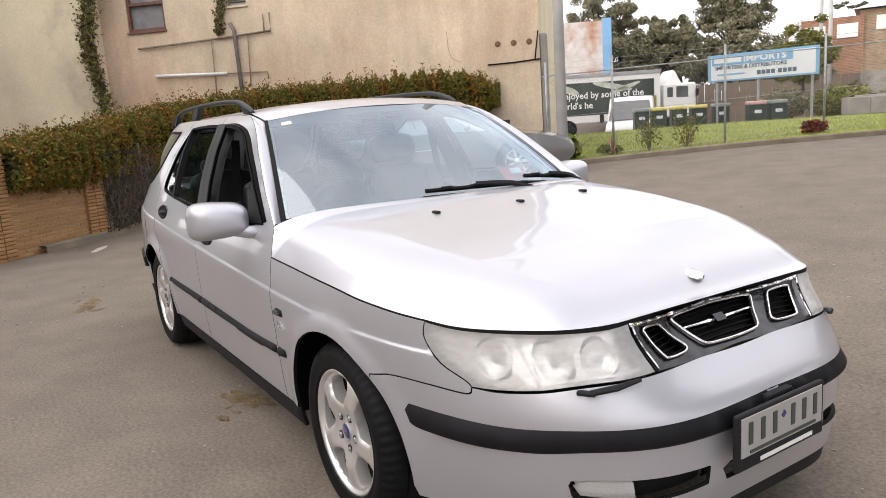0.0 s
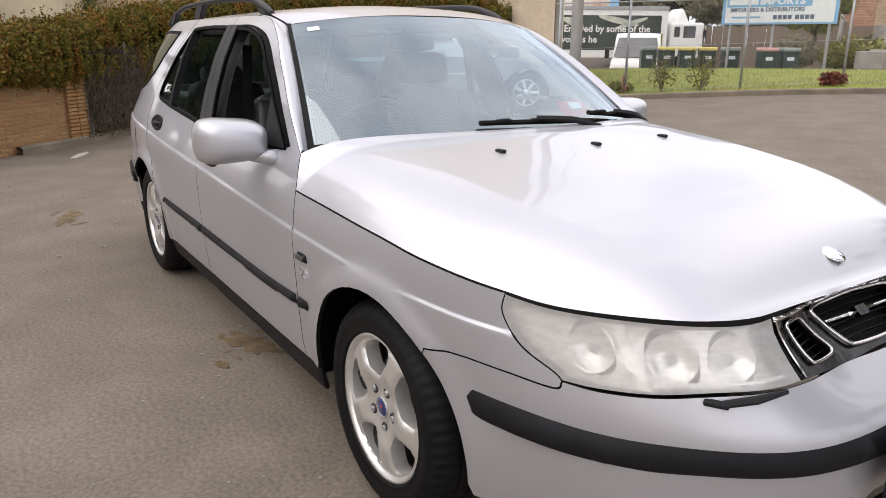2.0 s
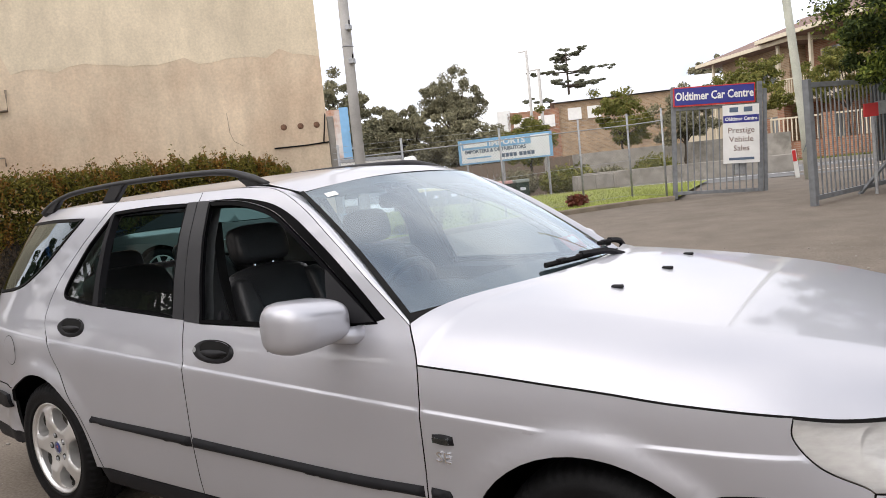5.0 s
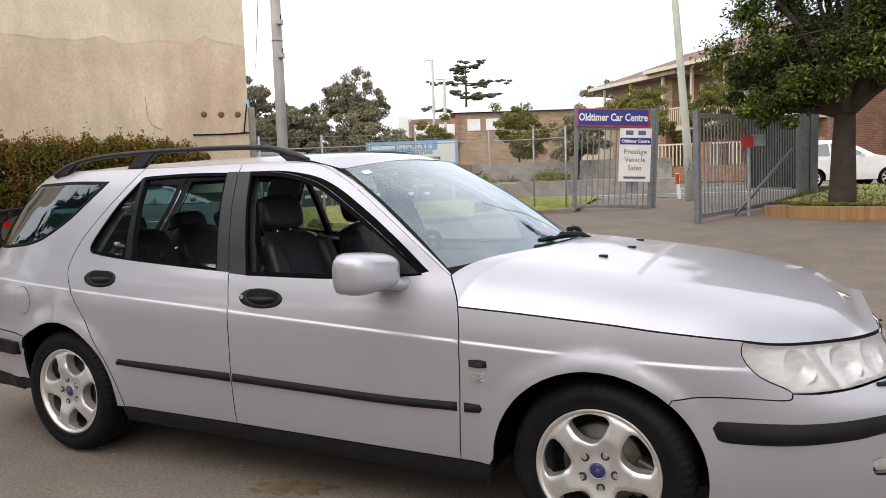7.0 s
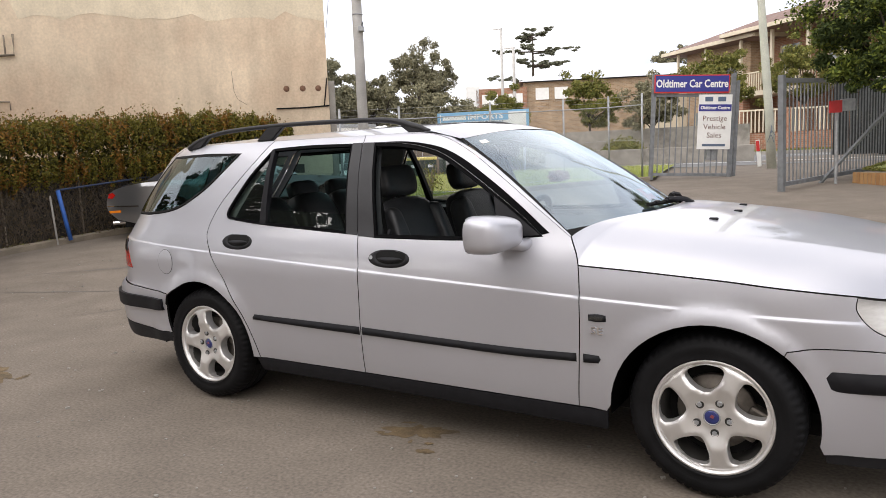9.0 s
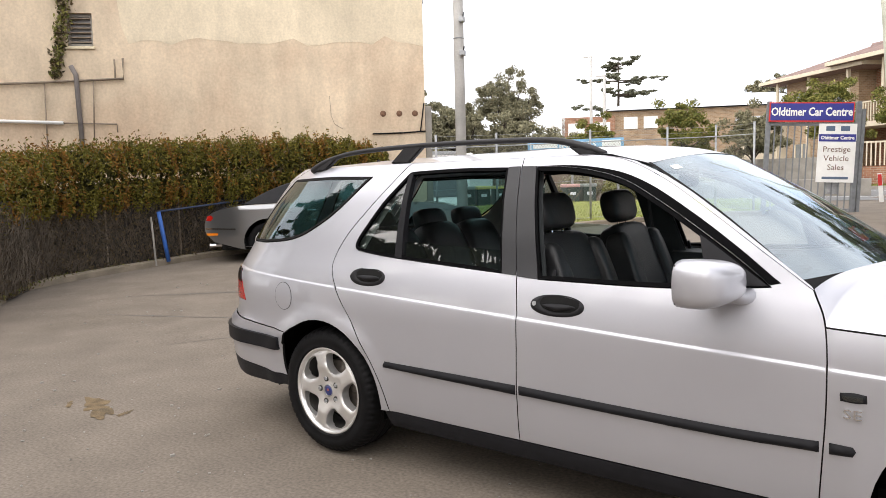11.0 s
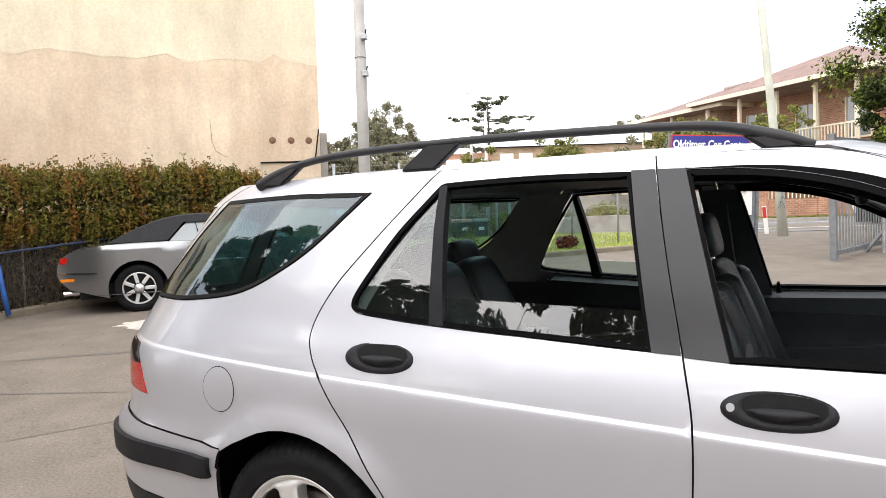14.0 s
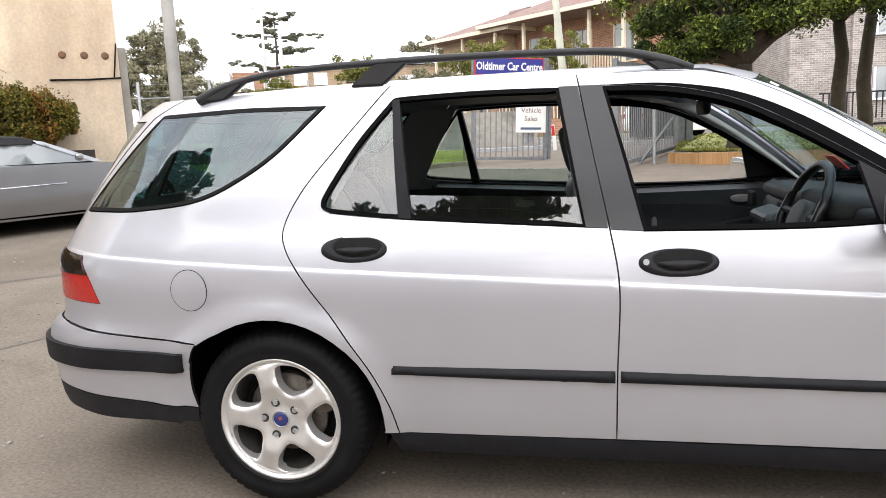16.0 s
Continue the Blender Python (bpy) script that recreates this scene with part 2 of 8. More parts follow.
def plan_curve():
    yn, yt = np.linspace(0, 0.815, 60), np.linspace(0, 0.82, 60)
    nose, tail = np.c_[3.73 - 1.55 * yn**4.1, yn], np.c_[-1.05 + 1.21 * yt**5.5, yt]
    mid = np.array([(2.86, 0.856), (2.6, 0.876), (2.3, 0.886), (1.9, 0.888), (1.3, 0.888), (0.7, 0.888), (0.3, 0.885), (0, 0.880), (-0.2, 0.871), (-0.4, 0.856)])
    p = np.vstack([nose, mid, tail[::-1]])[::-1]
    d = np.r_[0, np.cumsum(np.hypot(*np.diff(p, axis=0).T))]
    s = np.linspace(0, d[-1], 800)
    q = np.c_[np.interp(s, d, p[:, 0]), np.interp(s, d, p[:, 1])]
    for _ in range(60):
        q[1:-1] = 0.5 * q[1:-1] + 0.25 * (q[2:] + q[:-2])
    i = np.argmin(abs(q[:, 0] - 1.3))
    s = np.r_[0, np.cumsum(np.hypot(*np.diff(q, axis=0).T))]
    return s - s[i] + q[i, 0], q


def softened(knots, width=0.03):
    k = np.array(knots)
    z = np.linspace(k[0, 0] - 0.1, k[-1, 0] + 0.1, 600)
    v = np.interp(z, k[:, 0], k[:, 1])
    w = max(1, int(width / (z[1] - z[0])))
    ker = np.hanning(2 * w + 1)
    ker /= ker.sum()
    return z, np.convolve(np.pad(v, w, mode="edge"), ker, "valid")


PLAN_S, PLAN_Q = plan_curve()
TAIL_END, NOSE_END = PLAN_S[0], PLAN_S[-1]
WIDE = softened([(0.15, 0.825), (0.25, 0.85), (0.35, 0.868), (0.5, 0.882), (0.62, 0.888), (0.72, 0.888), (0.78, 0.886), (0.86, 0.870), (0.93, 0.848), (0.96, 0.832), (1.1, 0.786), (1.25, 0.722), (1.366, 0.655), (1.42, 0.622), (1.46, 0.56)], 0.045)
NOSE = softened([(0.15, -0.06), (0.25, -0.03), (0.35, -0.005), (0.45, 0), (0.54, -0.005), (0.58, -0.04), (0.62, -0.09), (0.66, -0.13), (0.70, -0.18), (0.74, -0.22), (0.78, -0.235), (0.85, -0.26)], 0.02)
TAIL = softened([(0.2, -0.02), (0.3, -0.07), (0.5, -0.09), (0.57, -0.085), (0.605, -0.06), (0.635, 0), (0.85, 0), (0.92, 0.04), (1.02, 0.10), (1.36, 0.30), (1.42, 0.38), (1.46, 0.5)], 0.02)
ARCHES = ((0.01, 0.312, 0.366), (2.697, 0.305, 0.364))


def flank(s, z):
    """Points of the right flank (y below 0), from the chart."""
    s, z = np.asarray(s, float), np.asarray(z, float)
    x, y = np.interp(s, PLAN_S, PLAN_Q[:, 0]), np.interp(s, PLAN_S, PLAN_Q[:, 1])
    k = np.interp(z, *WIDE) / 0.888
    x = x + np.interp(z, *NOSE) * ease(2.95, 3.55, x) * (1 - 0.5 * ease(0.12, 0.5, y)) + np.interp(z, *TAIL) * ease(0.2, -0.75, x)
    return np.stack([x, -y * k, z + 0 * x], -1)


def flank_normal(s, z):
    e = 0.004
    a = flank(np.minimum(s + e, NOSE_END), z) - flank(np.maximum(s - e, TAIL_END), z)
    b = flank(s, z + e) - flank(s, z - e)
    n = np.cross(a, b)
    return n / np.linalg.norm(n, axis=-1, keepdims=True)


def crease(s):
    return 0.849 - 0.0487 * s


def relief(s, z):
    """The crease along the waist and the flares over the wheels."""
    fade = ease(-1.0, -0.75, s) * (1 - ease(3.15, 3.3, s))
    out = 0.0065 * (1 - ease(-0.004, 0.003, z - crease(s))) * ease(0.20, 0.0, crease(s) - z) * fade
    for cx, cz, r in ARCHES:
        d = np.hypot(s - cx, z - cz) - r
        out = np.maximum(out, (0.010 + 0.010 * ease(0.50, 0.62, z)) * ease(0.09, 0.010, d) * (d > -0.02))
    return out


def bend(pts, n=7):
    """A smooth line through control points (Catmull-Rom)."""
    p = np.array(pts, float)
    q = np.vstack([2 * p[0] - p[1], p, 2 * p[-1] - p[-2]])
    out = []
    for i in range(1, len(q) - 2):
        for t in np.linspace(0, 1, n, endpoint=False):
            out.append(0.5 * (2 * q[i] + (q[i + 1] - q[i - 1]) * t + (2 * q[i - 1] - 5 * q[i] + 4 * q[i + 1] - q[i + 2]) * t**2 + (3 * q[i] - q[i - 1] - 3 * q[i + 1] + q[i + 2]) * t**3))
    out.append(p[-1])
    return np.array(out)


def outline(*lines):
    """Joins lines, corner to corner, to one closed outline."""
    pts = []
    for line in lines:
        for p in line:
            if not pts or np.hypot(*(np.array(p) - pts[-1])) > 1e-4:
                pts.append(np.array(p, float))
    if np.hypot(*(pts[0] - pts[-1])) < 1e-4:
        pts.pop()
    return np.array(pts)


def dense(poly, step):
    out = []
    for a, b in zip(poly, np.roll(poly, -1, 0)):
        k = max(1, int(np.ceil(np.hypot(*(b - a)) / step)))
        out += [a + (b - a) * i / k for i in range(k)]
    return np.array(out)


def inside(pts, poly):
    x, y = pts[:, 0], pts[:, 1]
    hit = np.zeros(len(pts), bool)
    for (ax, ay), (bx, by) in zip(poly, np.roll(poly, -1, 0)):
        c = ((ay > y) != (by > y)) & (x < (bx - ax) * (y - ay) / (by - ay + 1e-12) + ax)
        hit ^= c
    return hit


def shrink(poly, d):
    """The outline moved inwards by d."""
    p = np.asarray(poly, float)
    a, b = p - np.roll(p, 1, 0), np.roll(p, -1, 0) - p
    a /= np.linalg.norm(a, axis=1, keepdims=True) + 1e-9
    b /= np.linalg.norm(b, axis=1, keepdims=True) + 1e-9
    n = np.c_[-(a + b)[:, 1], (a + b)[:, 0]]
    n /= np.maximum(np.linalg.norm(n, axis=1, keepdims=True), 0.3)
    area = np.sum(p[:, 0] * np.roll(p[:, 1], -1) - np.roll(p[:, 0], -1) * p[:, 1])
    return p + n * d * np.sign(area)


def fill(poly, holes=(), step=0.035, extra=None):
    """Triangles that fill an outline with holes, fine enough to bend with the surface."""
    from mathutils.geometry import delaunay_2d_cdt
    loops = [dense(np.asarray(p), step) for p in (poly, *holes)]
    pts = np.vstack(loops)
    edges, at = [], 0
    for lp in loops:
        edges += [(at + i, at + (i + 1) % len(lp)) for i in range(len(lp))]
        at += len(lp)
    lo, hi = loops[0].min(0), loops[0].max(0)
    gx, gy = np.meshgrid(np.arange(lo[0] + step / 2, hi[0], step), np.arange(lo[1] + step / 2, hi[1], step))
    g = np.c_[gx.ravel(), gy.ravel()]
    if extra is not None:
        g = g[np.abs(g[:, 1] - crease(g[:, 0])) > 0.016]
        g = np.vstack([g, extra])
    ok = inside(g, loops[0])
    for h in loops[1:]:
        ok &= ~inside(g, h)
    g = g[ok]
    if len(g):
        far = np.min(((g[:, None] - pts[None]) ** 2).sum(-1), 1) > (0.45 * step if extra is None else 0.006) ** 2
        g = g[far]
    allp = np.vstack([pts, g])
    v, _, fs, *_ = delaunay_2d_cdt([Vector(p) for p in allp], edges, [], 0, 1e-6)
    v = np.array([tuple(p) for p in v])
    tris = np.array([f for f in fs if len(f) == 3])
    mid = v[tris].mean(1)
    keep = inside(mid, loops[0])
    for h in loops[1:]:
        keep &= ~inside(mid, h)
    tris = tris[keep]
    a, b, c = v[tris[:, 0]], v[tris[:, 1]], v[tris[:, 2]]
    turn = (b[:, 0] - a[:, 0]) * (c[:, 1] - a[:, 1]) - (b[:, 1] - a[:, 1]) * (c[:, 0] - a[:, 0])
    tris[turn < 0] = tris[turn < 0][:, ::-1]
    return v, tris, [np.array(lp) for lp in loops]


def rim_edges(tris):
    seen = {}
    for t in tris:
        for a, b in ((t[0], t[1]), (t[1], t[2]), (t[2], t[0])):
            seen[(a, b)] = 1
    return [(a, b) for a, b in seen if (b, a) not in seen]


PANE_N = [None]


def shell(poly, holes=(), step=0.035, lift=0.0, depth=0.014, bumps=True, mapper=None, rounding=0.0, gap=0.0022):
    """Vertices and faces of a pressed panel on the flank, with its edges turned inwards."""
    poly = shrink(poly, gap)
    poly[:, 0] = np.where(poly[:, 0] > NOSE_END - 0.004, NOSE_END, np.where(poly[:, 0] < TAIL_END + 0.004, TAIL_END, poly[:, 0]))
    holes = [shrink(h, -gap) for h in holes]
    extra = None
    if bumps and not mapper:
        s0 = np.arange(-0.98, 3.3, 0.022)
        extra = np.vstack([np.c_[s0, crease(s0) + d] for d in (-0.014, -0.006, -0.002, 0.002, 0.006, 0.014)])
    v, tris, loops = fill(poly, holes, step, extra)
    # leave out slivers along straight edges
    ta, tb, tc = (v[np.array([t[k] for t in tris])] for k in range(3))
    area = np.abs((tb - ta)[:, 0] * (tc - ta)[:, 1] - (tb - ta)[:, 1] * (tc - ta)[:, 0])
    size = np.maximum(((tb - ta) ** 2).sum(1), np.maximum(((tc - ta) ** 2).sum(1), ((tc - tb) ** 2).sum(1)))
    tris = [t for t, keep in zip(tris, area > 0.006 * size) if keep]
    s, z = v[:, 0], v[:, 1]
    if mapper:
        p, n = mapper(s, z)
    else:
        p, n = flank(s, z), flank_normal(s, z)
        if bumps:
            p = p + n * relief(s, z)[:, None]
    if rounding:
        d = np.full(len(v), 9.0)
        for lp in loops:
            a, b = lp, np.roll(lp, -1, 0)
            ab = b - a
            t = np.clip(((v[:, None] - a[None]) * ab[None]).sum(-1) / ((ab**2).sum(-1)[None] + 1e-12), 0, 1)
            d = np.minimum(d, np.sqrt((((a[None] + t[..., None] * ab[None]) - v[:, None]) ** 2).sum(-1)).min(1))
        q = np.clip(d / rounding, 0, 1)
        p = p + n * (lift * np.sqrt(np.clip(1 - (1 - q) ** 2, 0, 1)))[:, None]
    else:
        p = p + n * lift
    verts, faces = [tuple(x) for x in p], [tuple(int(i) for i in t) for t in tris]
    if depth:
        low = {}
        for a, b in rim_edges(tris):
            if not mapper and (min(s[a], s[b]) > NOSE_END - 0.001 or max(s[a], s[b]) < TAIL_END + 0.001):
                continue
            for i in (a, b):
                if i not in low:
                    low[i] = len(verts)
                    verts.append(tuple(p[i]))
                    verts.append(tuple(p[i] - n[i] * depth))
            faces.append((low[b], low[a], low[a] + 1, low[b] + 1))
    PANE_N[0] = n if not (bumps or rounding or depth) else None
    return np.array(verts), faces, len(tris)


def keep_normals(ob, n, sign):
    """Lets a pane mirror along the true curve of the flank."""
    if n is not None:
        ob.data.normals_split_custom_set_from_vertices([tuple(q) for q in n * (1, sign, 1)])


def both(name, parents, poly, mat, label="", holes=(), **kw):
    """The panel on the right flank and its twin on the left, as two objects."""
    v, f, top = shell(poly, holes, **kw)
    mats, slots = ([PAINT, RUBBER], [0] * top + [1] * (len(f) - top)) if mat is PAINT else (mat, None)
    made = []
    for sign, parent in zip((1, -1), parents if isinstance(parents, (list, tuple)) else (parents, parents)):
        w = v * (1, sign, 1)
        made.append(make(name, w, f if sign == 1 else [q[::-1] for q in f], mats, parent, label, slots=slots))
        keep_normals(made[-1], PANE_N[0], sign)
    return made


def across(name, parent, poly, mat, label="", holes=(), **kw):
    """One panel that runs round the nose or the tail, from flank to flank."""
    v, f, top = shell(poly, holes, **kw)
    mats, slots = ([PAINT, RUBBER], [0] * top + [1] * (len(f) - top)) if mat is PAINT else (mat, None)
    n = len(v)
    w = [tuple(p) for p in v]
    twin = []
    for i, p in enumerate(v):
        if abs(p[1]) < 1e-5:
            twin.append(i)
        else:
            twin.append(len(w))
            w.append((p[0], -p[1], p[2]))
    return make(name, w, f + [tuple(twin[i] for i in q[::-1]) for q in f], mats, parent, label, slots=None if slots is None else slots * 2)


def arc(k, a0, a1, n=18, grow=0.0):
    cx, cz, r = ARCHES[k]
    t = np.radians(np.linspace(a0, a1, n))
    return np.c_[cx + (r + grow) * np.cos(t), cz + (r + grow) * np.sin(t)]


wagon = thing("station_wagon", "silver five-door station wagon with black mouldings, front windows open", "car")

# outlines on the flank
B_LINE = bend([(1.012, 1.425), (1.058, 1.18), (1.103, 0.96), (1.130, 0.78), (1.123, 0.52), (1.12, 0.292)])
C_LINE = bend([(0.392, 1.425), (0.235, 1.235), (0.110, 1.085), (0.054, 0.975), (0.070, 0.900), (0.130, 0.812), (0.255, 0.645), (0.345, 0.505), (0.400, 0.385), (0.424, 0.290)])
F_LINE = bend([(2.166, 0.968), (2.207, 0.860), (2.217, 0.65), (2.197, 0.288)])
A_LINE = bend([(2.166, 0.968), (2.03, 1.065), (1.80, 1.225), (1.62, 1.335), (1.45, 1.405), (1.25, 1.425)])
REAR_DLO = outline(bend([(0.408, 1.376), (0.30, 1.242), (0.215, 1.11), (0.186, 1.050), (0.205, 1.022), (0.26, 1.012)]), bend([(0.26, 1.012), (0.48, 0.992), (1.035, 0.958)]), [(0.955, 1.384)], bend([(0.955, 1.384), (0.7, 1.388), (0.45, 1.382), (0.408, 1.376)]))
FRONT_DLO = outline(bend([(1.09, 1.382), (1.25, 1.374), (1.38, 1.352), (1.50, 1.315), (1.63, 1.247), (1.78, 1.155), (1.93, 1.055), (2.045, 0.968)]), bend([(2.045, 0.968), (1.69, 0.945), (1.203, 0.944)]), [(1.09, 1.382)])
QUARTER = outline(bend([(-0.965, 1.027), (-0.80, 1.029), (-0.606, 1.034), (-0.346, 1.063), (-0.155, 1.134), (0.011, 1.228), (0.172, 1.366)]), bend([(0.172, 1.366), (-0.3, 1.372), (-0.815, 1.366)]), [(-0.965, 1.027)])
LAMP_BACK = outline(bend([(-1.02, 0.888), (-0.778, 0.874)]), bend([(-0.778, 0.874), (-0.71, 0.79), (-0.667, 0.714)]), [(-1.10, 0.708), (-1.10, 0.888)])

# doors
fdoors = both("front_door", wagon, outline(F_LINE, B_LINE[::-1], [(1.25, 1.425)], A_LINE[::-1]), PAINT, holes=[FRONT_DLO])
rdoors = both("rear_door", wagon, outline(B_LINE, C_LINE[::-1]), PAINT, holes=[REAR_DLO])
# fenders
HOOD_SHUT = bend([(2.207, 0.861), (2.44, 0.848), (2.75, 0.825), (2.93, 0.806), (3.208, 0.781)])
LAMP_EDGE = bend([(3.208, 0.781), (3.201, 0.733), (3.249, 0.669), (3.330, 0.628), (3.348, 0.612)])
FENDER_FOOT = bend([(3.348, 0.612), (3.319, 0.592), (3.183, 0.600), (3.06, 0.603), (2.949, 0.592)])
fenders = both("front_fender", wagon, outline(F_LINE[7:], [(2.315, 0.288)], arc(1, 178, 48), FENDER_FOOT[::-1], LAMP_EDGE[::-1], HOOD_SHUT[::-1]), PAINT, step=0.027)
# quarter panels
quarters = both("rear_quarter_panel", wagon, outline(C_LINE, [(0.372, 0.29)], arc(0, -2, 132), [(-0.24, 0.592)], bend([(-0.24, 0.592), (-0.5, 0.606), (-0.82, 0.622)]), [(-1.0, 0.628), (-1.0, 0.709), (-0.667, 0.714), (-0.71, 0.79), (-0.778, 0.874), (-1.02, 0.888), (-1.03, 1.0), (-0.87, 1.36), (-0.83, 1.425)]), PAINT, holes=[QUARTER])
both("tail_lamp", wagon, outline(LAMP_BACK), REDLENS, "red tail lamp with a smoked upper half", lift=0.002)
both("tail_lamp_top", wagon, outline([(-1.02, 0.888), (-0.778, 0.874), (-0.728, 0.812), (-1.10, 0.806), (-1.10, 0.888)]), DARKLENS, "smoked dark upper part of the tail lamp", lift=0.006, depth=0.006, gap=0.0008)
# tailgate and rear bumper
across("tailgate", wagon, outline([(-1.0, 0.64), (-1.0, 0.708), (-1.11, 0.708), (-1.11, 0.89), (-1.025, 0.89), (-1.035, 1.0)], [(-0.875, 1.36), (-0.835, 1.425), (TAIL_END, 1.43), (TAIL_END, 0.64)]), PAINT, holes=[np.array([(-1.07, 1.03), (-0.92, 1.35), (-1.60, 1.36), (-1.60, 1.03)])])
across("rear_window", wagon, outline([(-1.07, 1.03), (-0.92, 1.35), (-1.60, 1.36), (-1.60, 1.03)]), TINTED, "tinted rear window", lift=-0.004, depth=0)
rb = across("rear_bumper", wagon, outline(bend([(-0.235, 0.590), (-0.5, 0.604), (-0.93, 0.626)]), [(TAIL_END, 0.63), (TAIL_END, 0.36)], bend([(-0.9, 0.372), (-0.6, 0.366), (-0.262, 0.352)]), bend([(-0.262, 0.352), (-0.272, 0.42), (-0.266, 0.50), (-0.250, 0.555), (-0.235, 0.590)], 5)), PAINT)
across("bumper_strip", rb, outline([(-0.278, 0.555)], [(-0.284, 0.486)], bend([(-0.284, 0.486), (-0.6, 0.478), (-0.92, 0.47)]), [(TAIL_END, 0.465), (TAIL_END, 0.545)], bend([(-0.92, 0.55), (-0.6, 0.556), (-0.278, 0.555)])), TRIM, "dark grey plastic strip", lift=0.017, depth=0.03)
across("valance", rb, outline(bend([(-0.264, 0.350), (-0.6, 0.364), (-0.9, 0.370)]), [(TAIL_END, 0.358), (TAIL_END, 0.26)], bend([(-0.9, 0.28), (-0.6, 0.28), (-0.270, 0.295)])), BLACK, "black lower valance")
# front bumper with its openings
BUMP_TOP = outline(FENDER_FOOT[::-1], bend([(3.348, 0.612), (3.431, 0.609), (3.556, 0.618), (3.699, 0.638), (3.890, 0.649), (NOSE_END, 0.642)]))
FOG = outline(bend([(3.585, 0.375), (3.60, 0.335), (3.66, 0.325)]), bend([(3.66, 0.325), (3.85, 0.335), (3.975, 0.345)]), [(3.98, 0.392)], bend([(3.975, 0.394), (3.85, 0.394), (3.62, 0.390), (3.585, 0.375)]))
fb = across("front_bumper", wagon, outline(arc(1, -9, 48, 16), BUMP_TOP, [(NOSE_END, 0.255)], bend([(NOSE_END, 0.255), (3.9, 0.25), (3.6, 0.225), (3.33, 0.205), (3.07, 0.215)])), PAINT, holes=[FOG, np.array([(4.03, 0.372), (4.05, 0.335), (4.249, 0.335), (4.249, 0.385), (4.06, 0.385)])])
STRIP = outline(bend([(3.056, 0.528), (3.30, 0.518), (3.45, 0.520), (3.70, 0.536), (NOSE_END, 0.545)]), bend([(NOSE_END, 0.475), (3.72, 0.474), (3.50, 0.452), (3.30, 0.440), (3.10, 0.449), (3.082, 0.455)]))
across("bumper_strip", fb, STRIP, TRIM, "dark grey plastic strip", lift=0.020, rounding=0.02, bumps=False)
part("strip_joint", box((0.026, 0.12, 0.060), (3.736, 0, 0.510), 0.008), TRIM, fb)
across("chin_spoiler", fb, outline(bend([(3.075, 0.222), (3.33, 0.211), (3.6, 0.231), (3.9, 0.256), (NOSE_END, 0.262)]), bend([(NOSE_END, 0.19), (3.9, 0.185), (3.6, 0.165), (3.33, 0.155), (3.085, 0.17)])), BLACK, "black rubber lip", lift=-0.01, bumps=False)
both("fog_lamp", fb, outline([(3.59, 0.37), (3.61, 0.337), (3.76, 0.334), (3.755, 0.386), (3.63, 0.386)]), REFLECTOR, "clear fog lamp", lift=-0.03, bumps=False)
both("fog_lamp_glass", fb, outline([(3.59, 0.37), (3.61, 0.337), (3.76, 0.334), (3.755, 0.386), (3.63, 0.386)]), LENS, "clear glass lens", lift=-0.012, depth=0, bumps=False)
both("air_slot", fb, shrink(FOG, -0.02), RUBBER, "dark air opening", lift=-0.05, depth=0, bumps=False)
across("lower_intake", fb, outline([(4.0, 0.40), (4.0, 0.32), (NOSE_END, 0.32), (NOSE_END, 0.40)]), RUBBER, "dark air opening", lift=-0.05, depth=0, bumps=False)
# sills
both("sill", wagon, outline(bend([(0.385, 0.289), (1.12, 0.289), (2.2, 0.284), (2.315, 0.284)]), [(2.31, 0.200)], bend([(2.31, 0.200), (1.4, 0.212), (0.42, 0.215)])), TRIM, "dark grey plastic sill", lift=0.006, rounding=0.02, bumps=False)


